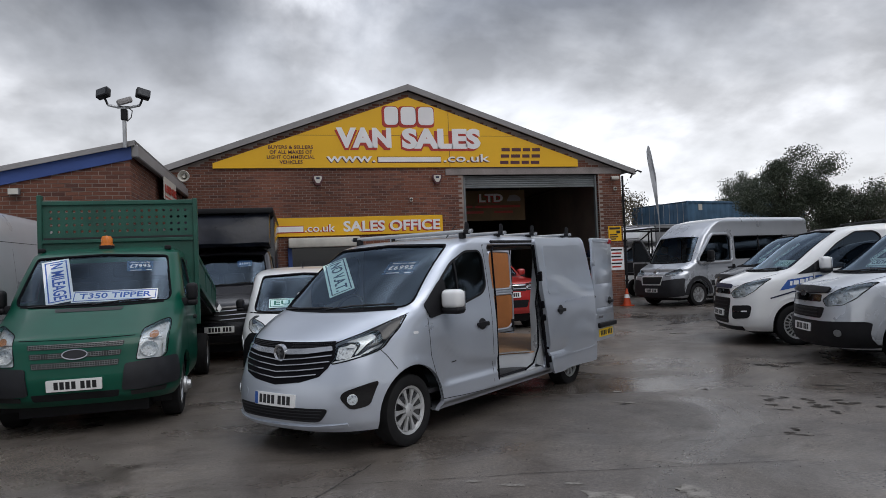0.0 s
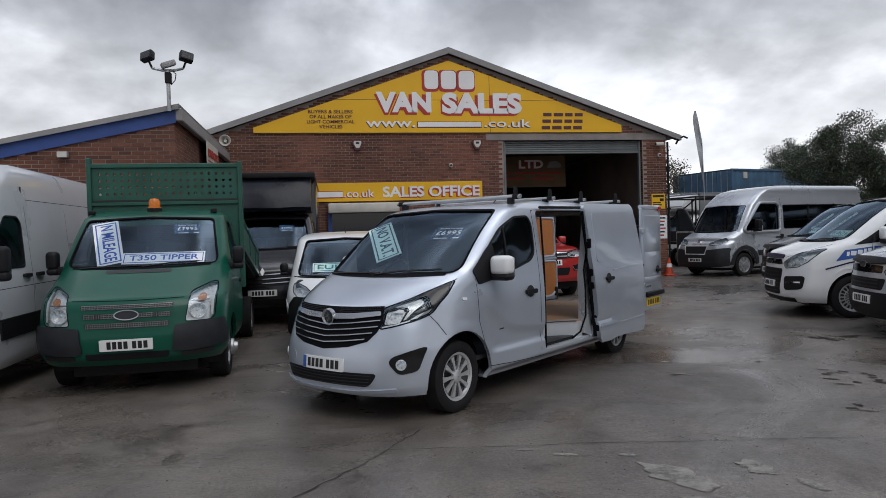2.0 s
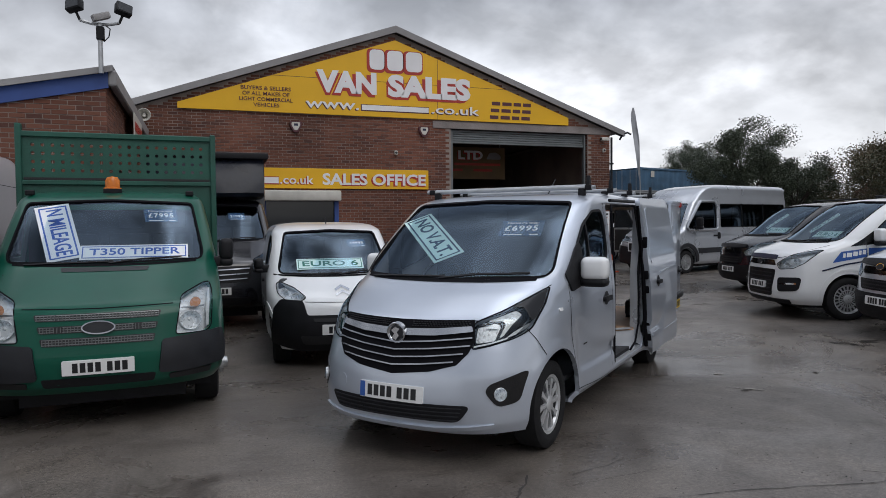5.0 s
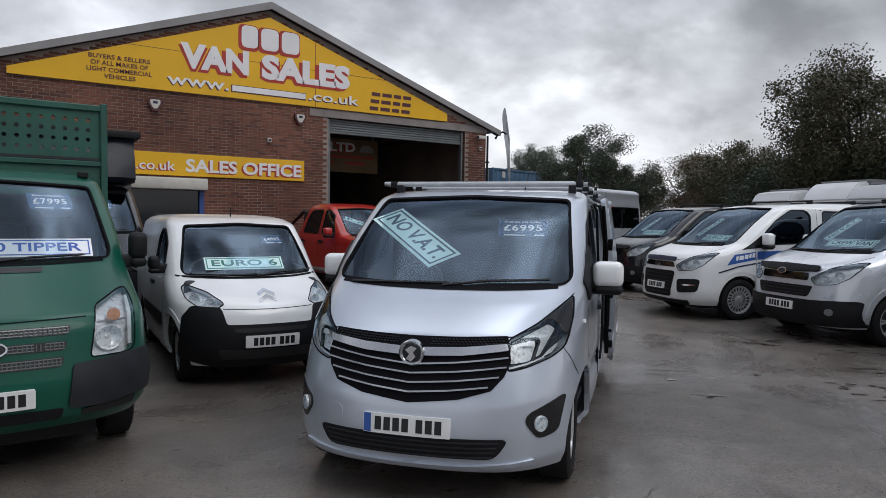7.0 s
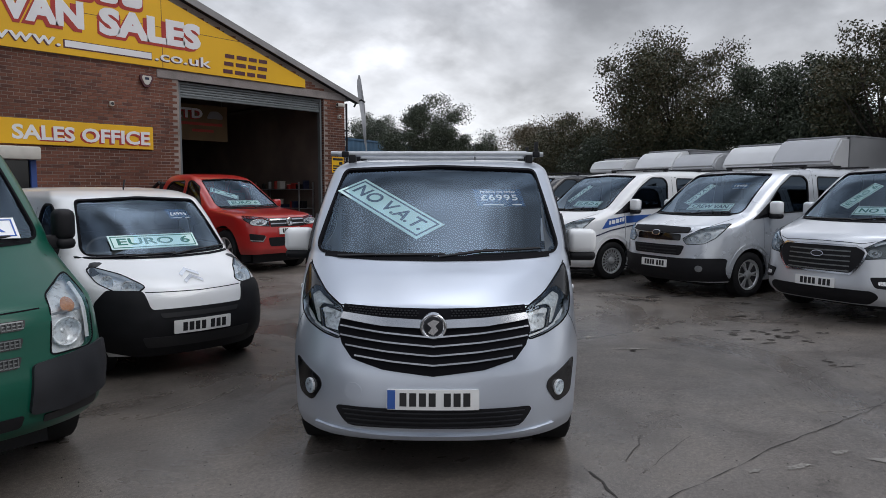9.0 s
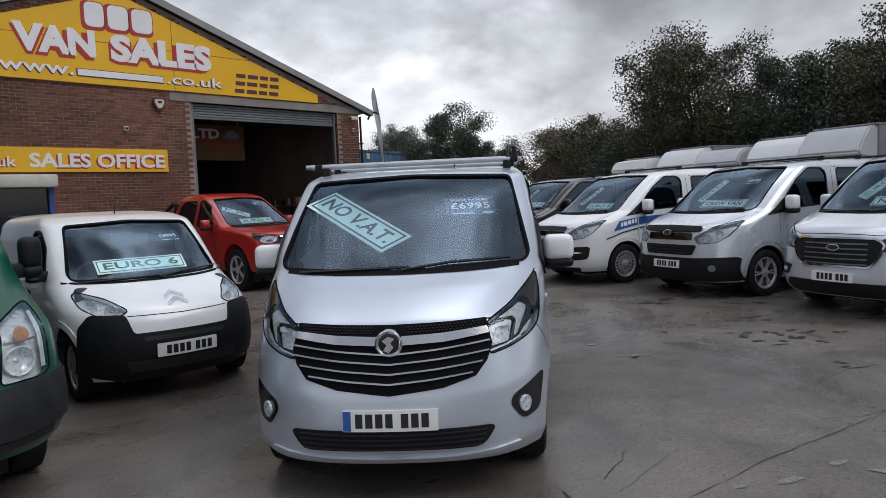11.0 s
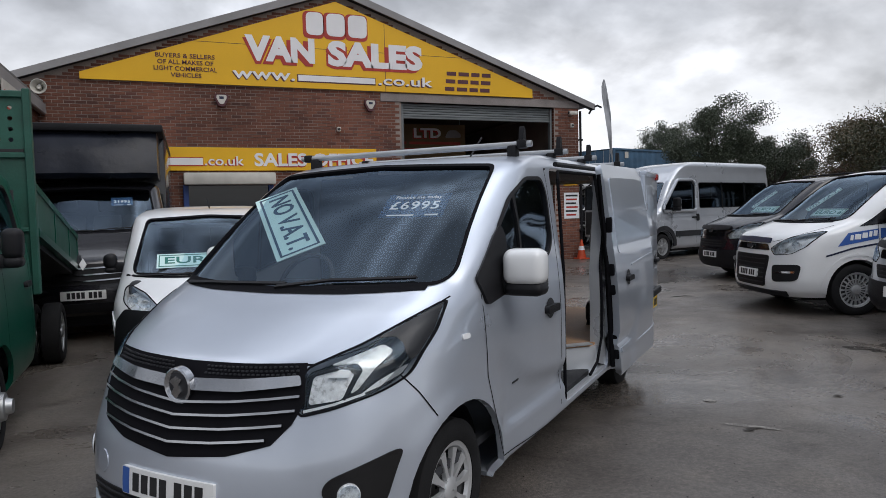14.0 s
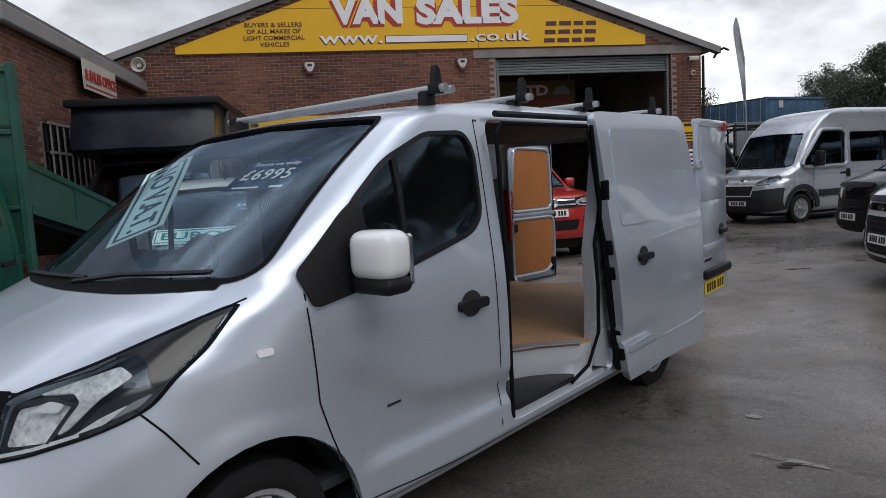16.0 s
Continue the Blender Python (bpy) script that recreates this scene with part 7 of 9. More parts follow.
prof = [(2.38, 2.18), (1.30, 2.19), (1.21, 2.26), (1.28, 2.52), (1.40, 2.76), (1.52, 2.88), (2.38, 2.89)]
pod = bmesh.new()
nst = 12
rows_ = []
for i in range(nst + 1):
    u = -1 + 2 * i / nst
    x = u * 1.0 - 0.11
    row = []
    for j, (y, z) in enumerate(prof):
        k = 0.10 * u ** 4 if 0 < j < 5 else 0
        wob = 0.012 * math.sin(7 * u + j * 1.3) if 0 < j < 5 else 0
        row.append(pod.verts.new((x, y + k + wob, z + wob * 0.5)))
    rows_.append(row)
for a, b in zip(rows_, rows_[1:]):
    for j in range(len(prof)):
        jj = (j + 1) % len(prof)
        pod.faces.new((a[j], a[jj], b[jj], b[j]))
pod.faces.new(rows_[0]); pod.faces.new(rows_[-1][::-1])
bmesh.ops.recalc_face_normals(pod, faces=pod.faces[:])
part("luton_cover", pod, TARP, lut, "wet black tarpaulin over the luton head")
part("luton_cap", box(-1.18, 0.98, 1.40, 6.2, 2.88, 2.99, 0.02, 2), PLASTIC, lut)
price(lut, l_sh, "21995", 0.4, 1.86, 0.07, head=False)
for s in (-1, 1):
    wheel(lut, s * 0.92, 4.6, 0.34, s, "steel", STEEL, 0.2, 5)

# -- silver high-roof minibus --
KB_ROWS = [(0.27, 0.10, 5.92, 0.94, 0.12, 0.32, 0.36, 0.08), (0.36, 0.02, 5.97, 1.0, 0.14, 0.36, 0.42, 0.08), (0.60, 0.0, 5.99, 1.02, 0.15, 0.38, 0.46, 0.08), (0.85, 0.04, 5.99, 1.02, 0.16, 0.40, 0.5, 0.08), (0.98, 0.10, 5.99, 1.02, 0.17, 0.40, 0.52, 0.08),
          (1.06, 0.22, 5.99, 1.02, 0.18, 0.38, 0.52, 0.08), (1.15, 0.42, 5.99, 1.015, 0.19, 0.34, 0.5, 0.08), (1.26, 0.66, 5.99, 1.01, 0.20, 0.30, 0.46, 0.08), (1.36, 0.84, 5.99, 1.0, 0.20, 0.26, 0.38, 0.08), (1.70, 1.10, 5.98, 0.97, 0.18, 0.22, 0.28, 0.08),
          (2.0, 1.36, 5.97, 0.94, 0.16, 0.20, 0.24, 0.08), (2.06, 1.44, 5.97, 0.932, 0.16, 0.2, 0.24, 0.08), (2.22, 1.68, 5.96, 0.905, 0.15, 0.2, 0.24, 0.08), (2.36, 1.98, 5.95, 0.865, 0.13, 0.18, 0.22, 0.08), (2.44, 2.25, 5.92, 0.80, 0.10, 0.16, 0.2, 0.08),
          (2.48, 2.6, 5.85, 0.68, 0.06, 0.15, 0.2, 0.08), (2.495, 2.9, 5.7, 0.48, 0.03, 0.12, 0.2, 0.08)]
P_ROWS = []
for z, yf, yr, w, bow, rx, ry, rr in KB_ROWS:
    up = max(0.0, z - 1.36)
    P_ROWS.append((z + up * 0.2, yf - (0.16 if 1.1 < z < 2.4 else 0), yr + 0.3, w + (0.07 if z > 2.3 else 0.015 if z > 1.5 else 0), bow * 0.85, rx, ry * (0.7 if z > 1.2 else 1), rr))
p_ws = [(-0.82, 1.34), (0, 1.325), (0.82, 1.34), (0.85, 1.40), (0.77, 1.99), (0, 2.02), (-0.77, 1.99), (-0.85, 1.40)]
p_side = [(1.34, 1.38), (2.25, 1.38), (2.27, 1.90), (2.18, 1.97), (1.84, 1.97), (1.52, 1.66)]
m_ws = [(-0.84, 1.34), (0, 1.325), (0.84, 1.34), (0.87, 1.40), (0.80, 2.10), (0, 2.13), (-0.80, 2.10), (-0.87, 1.40)]
m_side = [(1.0, 1.35), (2.36, 1.36), (2.38, 2.04), (2.28, 2.13), (1.62, 2.13), (1.28, 1.76), (1.04, 1.46)]
m_band = [(2.60, 1.38), (6.1, 1.38), (6.1, 2.10), (2.60, 2.10)]
MINIP = mat("minibus_paint", (0.48, 0.505, 0.545), 0.28, 0.5, 0.06, 1.5, coat=1.0)
p_hl = [(0.44, 1.0), (0.50, 0.93), (0.80, 0.95), (0.92, 1.06), (0.86, 1.15), (0.68, 1.10)]
PM = at(12.568, 19.356, -76.7)
pg, p_sh = van("silver high-roof minibus with dark grey bumper", PM, P_ROWS, MINIP, m_ws, [(m_side, "lr", PRIV), (m_band, "lr", PRIV)], ((0.95, 4.98), 0.345, "steel", STEEL, 8),
               [(p_hl, [([(0.54, 0.99), (0.74, 0.99), (0.86, 1.07), (0.68, 1.06)], REFLECTOR), (strip([(0.50, 0.965), (0.80, 0.985), (0.88, 1.06)], 0.02), REFLSTRIP)], BEZEL)],
               [("bumper", rounded([(-1.0, 0.86), (-0.5, 0.80), (0.5, 0.80), (1.0, 0.86), (1.0, 0.34), (0.5, 0.29), (-0.5, 0.29), (-1.0, 0.34)], 0.04), GPLASTIC, 0.025, 0.05),
                ("grille", rounded([(-0.42, 0.90), (0.42, 0.90), (0.36, 0.68), (-0.36, 0.68)], 0.04), INK, 0.034, 0.02), ("grille_frame", strip([(-0.44, 0.91), (-0.38, 0.67), (0.38, 0.67), (0.44, 0.91), (-0.44, 0.91)], 0.028), REFLSTRIP, 0.044, 0.02)],
               plate=0.50, lines=[("x+", [(1.30, 1.34), (1.32, 0.5)]), ("x+", [(2.42, 2.0), (2.44, 0.4)]), ("x+", [(3.75, 2.0), (3.76, 0.4)])], mirror_at=(1.10, 1.30, 1.50, 0.2, 0.36), cap=PLASTIC,
               handle=[(2.32, 1.12)], dash_z=1.30, dash_y=(0.75, 1.25), seat_y=1.75, bulkhead=None, name="minibus", category="minibus", seat_z=0.9)
for ax in ("x+", "x-"):
    for y in (0.95, 4.98):
        ringp = [(y + 0.50 * math.cos(a), 0.36 + 0.50 * math.sin(a)) for a in [math.pi * k / 12 for k in range(13)]]
        part("arch_lip", p_sh.patch(strip(ringp, 0.12), ax, 0.03, 0.04, 0.2), GPLASTIC, pg)
    part("side_moulding", p_sh.patch([(1.5, 0.60), (4.42, 0.62), (4.42, 0.76), (1.48, 0.76)], ax, 0.02, 0.03, 0.4), GPLASTIC, pg)
    for y in (3.72, 4.9):
        part("window_divider", p_sh.patch(strip([(y, 1.36), (y, 2.12)], 0.05), ax, 0.006, 0.02, 0.2), GLOSSB, pg)
    part("flank_crease", p_sh.patch(strip([(1.3, 1.16), (5.8, 1.18)], 0.02), ax, 0.01, 0.012, 0.5), MINIP, pg)
part("badge", p_sh.patch([(-0.05, 1.02), (0.05, 1.02), (0.05, 1.10), (-0.05, 1.10)], "y-", 0.014, 0.012, 0.3), CHROME, pg)

ring_ = inset(rounded(m_side, 0.06), -0.045)
frame_pts = [p_sh.hit("x+", y, z)[0] + Vector((0.035, 0, 0)) for y, z in ring_ + [ring_[0]]]
part("door_frame", tube(frame_pts, 0.042, 8), MINIP, pg, "silver window frame of the cab door")
part("door_handle_plate", p_sh.patch(rounded([(2.42, 1.02), (2.56, 1.02), (2.56, 1.22), (2.42, 1.22)], 0.05), "x+", 0.012, 0.012, 0.2), PLASTIC, pg)

# -- pale high-roof van beside the tipper --
KM = at(-3.05, 6.95, 0.5)
K_ROWS = [(z * 1.06, yf, yr - 0.15, w, bow, rx, ry, rr) for z, yf, yr, w, bow, rx, ry, rr in KB_ROWS]
kv, k_sh = van("pale grey high-roof panel van with black side moulding", KM, K_ROWS, PALEP, p_ws, [(p_side, "lr", GLASS)], ((0.95, 4.9), 0.345, "steel", STEEL, 8), [(p_hl, [([(0.54, 0.99), (0.74, 0.99), (0.86, 1.07), (0.68, 1.06)], REFLECTOR)])],
               [("bumper", rounded([(-1.0, 0.66), (1.0, 0.66), (1.0, 0.34), (-1.0, 0.34)], 0.04), GPLASTIC, 0.025, 0.05), ("grille", rounded([(-0.5, 0.95), (0.5, 0.95), (0.45, 0.72), (-0.45, 0.72)], 0.04), PLASTIC, 0.02, 0.02)],
               plate=0.5, lines=[("x+", [(1.30, 1.34), (1.32, 0.5)]), ("x+", [(2.42, 2.1), (2.44, 0.4)]), ("x+", [(3.75, 2.1), (3.76, 0.4)]), ("x+", [(2.5, 2.18), (5.7, 2.20)]), ("x+", [(1.4, 1.16), (5.7, 1.18)])], mirror_at=(1.10, 1.15, 1.45, 0.18, 0.36), cap=PLASTIC, handle=[(2.25, 1.28), (2.62, 1.28)], dash_z=1.30,
               dash_y=(0.75, 1.25), seat_y=1.75, bulkhead=2.4, seat_z=0.9)
for ax in ("x+", "x-"):
    part("side_moulding", k_sh.patch([(1.5, 0.62), (4.4, 0.62), (4.4, 0.84), (1.48, 0.84)], ax, 0.02, 0.03, 0.4), PLASTIC, kv)
    part("side_moulding", k_sh.patch([(5.35, 0.62), (5.75, 0.62), (5.75, 0.84), (5.35, 0.84)], ax, 0.02, 0.03, 0.4), PLASTIC, kv)

# -- red pickup --
A_ROWS = [(0.36, 0.08, 3.62, 0.88, 0.14, 0.30, 0.34, 0.06), (0.46, 0.02, 3.64, 0.93, 0.16, 0.34, 0.40, 0.06), (0.70, 0.0, 3.65, 0.955, 0.17, 0.36, 0.44, 0.06), (0.90, 0.03, 3.65, 0.96, 0.17, 0.36, 0.46, 0.06), (1.02, 0.10, 3.65, 0.955, 0.18, 0.36, 0.46, 0.06),
          (1.08, 0.35, 3.65, 0.945, 0.18, 0.34, 0.46, 0.06), (1.12, 0.75, 3.64, 0.935, 0.18, 0.30, 0.44, 0.06), (1.16, 1.12, 3.62, 0.92, 0.18, 0.24, 0.36, 0.06), (1.22, 1.28, 3.60, 0.905, 0.18, 0.22, 0.3, 0.06), (1.46, 1.68, 3.50, 0.83, 0.16, 0.18, 0.24, 0.06),
          (1.68, 2.05, 3.40, 0.755, 0.14, 0.16, 0.2, 0.06), (1.76, 2.25, 3.34, 0.70, 0.12, 0.15, 0.18, 0.08), (1.81, 2.5, 3.24, 0.6, 0.08, 0.14, 0.15, 0.1), (1.83, 2.7, 3.1, 0.45, 0.03, 0.12, 0.12, 0.1)]
a_ws = [(-0.76, 1.19), (0, 1.18), (0.76, 1.19), (0.77, 1.25), (0.62, 1.70), (0, 1.73), (-0.62, 1.70), (-0.77, 1.25)]
a_s1 = [(1.72, 1.18), (2.42, 1.18), (2.44, 1.68), (2.28, 1.69), (2.0, 1.56)]
a_s2 = [(2.56, 1.18), (3.36, 1.20), (3.24, 1.58), (3.08, 1.68), (2.56, 1.69)]
a_hl = [(0.44, 1.0), (0.44, 0.86), (0.80, 0.88), (0.90, 0.98), (0.88, 1.05), (0.70, 1.03)]
AM = at(6.6, 15.4, 4) @ Matrix.Diagonal((0.97, 0.97, 1.09, 1))
red, a_sh = van("red double-cab pickup with black sports bar", AM, A_ROWS, RED, a_ws, [(a_s1, "lr", PRIV), (a_s2, "lr", PRIV)], ((0.92,), 0.39, "five", ALLOY, 5),
                [(a_hl, [([(0.48, 0.98), (0.48, 0.89), (0.76, 0.90), (0.85, 0.99), (0.70, 1.0)], REFLECTOR)])],
                [("grille", [(-0.43, 1.0), (0.43, 1.0), (0.43, 0.85), (-0.43, 0.85)], PLASTIC, 0.008, 0.02), ("grille_slat", strip([(-0.43, 0.97), (0.43, 0.97)], 0.02), CHROME, 0.02, 0.015), ("grille_slat", strip([(-0.43, 0.90), (0.43, 0.90)], 0.02), CHROME, 0.02, 0.015),
                 ("lower_grille", rounded([(-0.5, 0.66), (0.5, 0.66), (0.45, 0.50), (-0.45, 0.50)], 0.04), PLASTIC, 0.008, 0.02), ("fog_surround", rounded([(0.56, 0.70), (0.86, 0.74), (0.84, 0.60), (0.60, 0.58)], 0.03), PLASTIC, 0.01, 0.02),
                 ("fog_surround", rounded([(-0.56, 0.70), (-0.86, 0.74), (-0.84, 0.60), (-0.60, 0.58)], 0.03), PLASTIC, 0.01, 0.02), ("fog_strip", strip([(-0.84, 0.62), (-0.62, 0.60), (-0.56, 0.68)], 0.02), CHROME, 0.02, 0.015), ("fog_strip", strip([(0.84, 0.62), (0.62, 0.60), (0.56, 0.68)], 0.02), CHROME, 0.02, 0.015)],
                plate=0.77, mirror_at=(0.98, 1.78, 1.22, 0.2, 0.2), cap=RED, handle=[(2.36, 1.02), (3.3, 1.02)], dash_z=1.16, dash_y=(1.1, 1.6), seat_y=2.2, bulkhead=None, name="pickup_truck", category="pickup", seat_z=0.8,
                lines=[("x+", [(1.62, 1.14), (1.64, 0.5)]), ("x+", [(2.5, 1.7), (2.51, 0.5)])])
part("badge", lathe([(0.0, 0.001), (-0.01, 0.06), (0.0, 0.075), (0.02, 0.075)], 24, "y"), CHROME, red).location = Vector((0, -0.01, 0.935))
bed = box(-0.955, 0.955, 3.68, 5.2, 0.52, 1.14, 0.05, 3)
bedc = box(-0.80, 0.80, 3.78, 5.10, 0.75, 1.3)
part("load_bed", holed(bed, bedc), RED, red)
for s in (-1, 1):
    wheel(red, s * 0.85, 4.02, 0.39, s, "five", ALLOY, 0.24, 5)
    ringp = [(4.02 + 0.47 * math.cos(a), 0.42 + 0.45 * math.sin(a)) for a in [math.pi * k / 12 for k in range(13)]]
    part("rear_arch", tube([(s * 0.95, y, z) for y, z in ringp], 0.04, 8), RED, red)
    part("arch_shadow", prism([(4.02 + 0.45 * math.cos(a), 0.42 + 0.43 * math.sin(a)) for a in [math.pi * k / 12 for k in range(13)]], "x", s * 0.945, s * 0.962), INK, red)
    part("sports_bar", tube([(s * 0.72, 3.74, 1.10), (s * 0.66, 3.74, 1.60), (s * 0.66, 3.82, 1.66), (s * 0.74, 4.85, 1.17)], 0.04, 10), PLASTIC, red)
    part("side_step", tube([(s * 0.98, 1.5, 0.45), (s * 0.98, 3.5, 0.45)], 0.04, 10), STEEL, red)
part("sports_bar_top", tube([(-0.68, 3.74, 1.63), (0.68, 3.74, 1.63)], 0.04, 10), PLASTIC, red)
cards(AM, [("EURO 6", Vector((0.08, 1.62, 1.26)), 0.80, 0.15, 0, 50, CARDGRN, CARD, 0), ("P.X.", Vector((-0.30, 1.80, 1.44)), 0.6, 0.16, 30, 55, CARDTXT, CARD, 0)])
price(red, a_sh, "27995", 0.32, 1.62, 0.055, head=False)

# -- more vans behind the row: luton boxes and a high roof --
def luton(label, m, box_mat, hw=1.0, roof=2.95):
    t = thing("luton_van", label, "van", m, "luton vans behind the row")
    sh = Shell([(z, yf, yr, w, bow, rx, ry, rr) for z, yf, yr, w, bow, rx, ry, rr in G_ROWS])
    ws = rounded(g_ws, 0.1)
    body = part("body", carve(sh.bm, arches((0.95,), 0.42, 0.985, 0.34) + [prism(ws, "y", -1, 2.1), prism(rounded(g_side, 0.06), "x", -3, 3)]), WHITE, t, smooth=28)
    glaze(t, sh, ws, "y-", PRIV, "windscreen", -0.012, 0.05, GLOSSB)
    glaze(t, sh, rounded(g_side, 0.06), "x+", PRIV); glaze(t, sh, rounded(g_side, 0.06), "x-", PRIV)
    for poly in both(g_hl):
        part("headlight", sh.patch(poly, "y-", 0.006, 0.01, 0.2), REFLECTOR, t)
    part("grille", sh.patch(rounded([(-0.45, 0.98), (0.45, 0.98), (0.42, 0.74), (-0.42, 0.74)], 0.04), "y-", 0.006, 0.01, 0.2), PLASTIC, t)
    for s in (-1, 1):
        wheel(t, s * 0.86, 0.95, 0.335, s, "steel", STEEL, 0.2, 5)
        wheel(t, s * 0.86, 4.4, 0.335, s, "steel", STEEL, 0.2, 5)
        mirror(t, s * 1.03, 1.1, 1.4, s, PLASTIC, 0.16, 0.3)
    part("box_body", box(-hw, hw, 1.75, 5.9, 0.95, roof, 0.03, 2), BOXGREY, t)
    pod_ = prism([(1.76, 2.12), (0.95, 2.2), (0.86, 2.32), (1.05, 2.62), (1.35, roof - 0.08), (1.76, roof - 0.03)], "x", -hw + 0.03, hw - 0.03)
    bmesh.ops.bevel(pod_, geom=[e for e in pod_.edges], offset=0.05, segments=2, affect="EDGES")
    part("luton_head", pod_, box_mat, t)
    part("roof_edge", box(-hw - 0.01, hw + 0.01, 1.7, 5.92, roof - 0.03, roof + 0.02, 0.01, 1), BOXGREY, t)
    return t


for x, y, rz, mm, rf in ((20.50, 16.68, -106, BOXWHITE, 2.76), (20.10, 14.67, -106, BOXWHITE, 2.95), (19.70, 13.16, -106, BOXPALE, 2.83), (19.00, 11.19, -106, BOXWHITE, 2.96), (18.20, 9.52, -106, BOXPALE, 3.04)):
    luton("white luton box van behind the row" if mm is BOXWHITE else "white van with a pale grey luton box", at(x, y, rz), mm, 0.88, rf)

# ---- workshop fittings ----
def wall_box(name, label, cat, x, y, z, build):
    t = thing(name, label, cat, Matrix.Translation((x, y, z)))
    build(t)
    return t


def alarm(t):
    hexp = [(-0.15, 0.12), (0.15, 0.12), (0.16, 0.02), (0.06, -0.17), (-0.06, -0.17), (-0.16, 0.02)]
    part("case", prism(rounded(hexp, 0.03), "y", -0.08, 0.0), SIGNP, t)
    part("face", prism(rounded([(x * 0.72, z * 0.72 + 0.01) for x, z in hexp], 0.03), "y", -0.09, -0.08), CREAM, t)
    part("mark", box(-0.05, 0.05, -0.094, -0.09, 0.0, 0.06), NAVY, t)


wall_box("alarm_box", "hexagonal alarm sounder box on the brick wall", "alarm", 2.53, WY - 0.01, 4.32, alarm)
wall_box("alarm_box", "hexagonal alarm sounder box on the brick wall", "alarm", 6.12, WY - 0.01, 4.32, alarm)


def horn(t):
    part("horn", lathe([(-0.28, 0.15), (-0.27, 0.16), (-0.20, 0.11), (-0.08, 0.055), (0.0, 0.05)], 24, "y"), CREAM, t)
    part("bracket", box(-0.03, 0.03, -0.12, 0.01, 0.03, 0.17, 0.008, 1), STEEL, t)
    part("driver", lathe([(-0.2, 0.001), (-0.22, 0.04), (-0.1, 0.05)], 16, "y"), CREAM, t)


wall_box("horn_speaker", "white horn loudspeaker on the gable wall", "loudspeaker", -1.16, WY, 4.42, horn)


def sensor(t):
    part("housing", box(-0.05, 0.05, -0.10, 0.0, -0.06, 0.06, 0.025, 2), CREAM, t)
    part("lens", lathe([(-0.105, 0.001), (-0.10, 0.035), (-0.09, 0.04)], 16, "y"), INK, t)


wall_box("wall_sensor", "small cream sensor on the brick wall", "sensor", 5.29, WY - 0.005, 3.68, sensor)


def cctv(t):
    part("bracket", box(-0.02, 0.02, -0.16, 0.0, 0.0, 0.04, 0.006, 1), STEEL, t)
    b = part("camera_body", box(-0.16, 0.12, -0.24, -0.13, -0.07, 0.04, 0.03, 2), CREAM, t)
    part("camera_lens", lathe([(-0.17, 0.001), (-0.165, 0.04), (-0.15, 0.045)], 16, "x"), INK, b).location = (0, -0.185, -0.015)
    part("junction_box", box(-0.06, 0.06, -0.05, 0.0, -0.06, 0.06, 0.01, 1), CREAM, t)


wall_box("security_camera", "white security camera on a bracket", "camera", 12.02, WY - 0.005, 4.28, cctv)
wall_box("security_camera", "small white security camera on a bracket", "camera", 12.05, WY - 0.005, 3.93, sensor)
cb = thing("eaves_bracket", "dark cable bracket at the eaves corner", "bracket", Matrix.Translation((12.7, WY - 0.1, 4.42)))
part("arm", tube([(-0.1, 0, -0.15), (-0.02, -0.05, 0.02), (0.12, -0.1, 0.08), (0.24, -0.12, 0.02)], 0.03, 8), PLASTIC, cb)
dp = thing("downpipe", "black rainwater pipe at the corner", "pipe", Matrix.Identity(4))
part("pipe", tube([(12.34, WY - 0.04, 4.35), (12.34, WY - 0.04, 0.12)], 0.035, 10), PLASTIC, dp)
for z in (0.9, 2.2, 3.5):
    part("pipe_clip", box(12.29, 12.39, WY - 0.09, WY, z, z + 0.05), PLASTIC, dp)

ys = thing("warning_sign", "yellow camera warning sign with plain bars", "sign", Matrix.Translation((12.03, WY - 0.012, 2.47)))
part("panel", box(-0.26, 0.20, -0.006, 0.0, -0.24, 0.24), SIGNY, ys)
for x0, x1, z0, z1 in ((-0.22, 0.16, 0.13, 0.20), (-0.22, 0.05, -0.06, -0.02), (-0.22, 0.08, -0.13, -0.09), (-0.22, 0.0, -0.20, -0.16), (0.02, 0.15, 0.0, 0.09)):
    part("print_bar", box(x0, x1, -0.009, -0.006, z0, z1), INK, ys)
wn_ = thing("notice_board", "white notice with plain red and black lines", "notice", Matrix.Translation((12.05, WY - 0.012, 1.66)))
part("panel", box(-0.27, 0.23, -0.006, 0.0, -0.38, 0.36), WHITEV, wn_)
for i in range(6):
    z = 0.28 - i * 0.11
    part("print_line", box(-0.22 + 0.02 * (i % 2), 0.18 - 0.03 * (i % 3), -0.009, -0.006, z - 0.03, z + 0.02), SIGNR if i % 2 else INK, wn_)

# office window with its shutter housing
ow = thing("office_window", "office window under a grey shutter housing with blue side posts", "window")
part("shutter_housing", box(1.62, 3.68, WY - 0.34, WY, 2.32, 2.60, 0.04, 2), CREAM, ow)
part("pane", box(1.72, 3.55, WY - 0.04, WY - 0.015, 1.0, 2.32), GLOSSB, ow)
for x in (1.66, 3.58):
    part("post", box(x - 0.06, x + 0.06, WY - 0.12, WY, 0.9, 2.32, 0.01, 1), BLUEF, ow)
part("sill", box(1.6, 3.66, WY - 0.16, WY, 0.9, 0.98, 0.01, 1), CONC, ow)

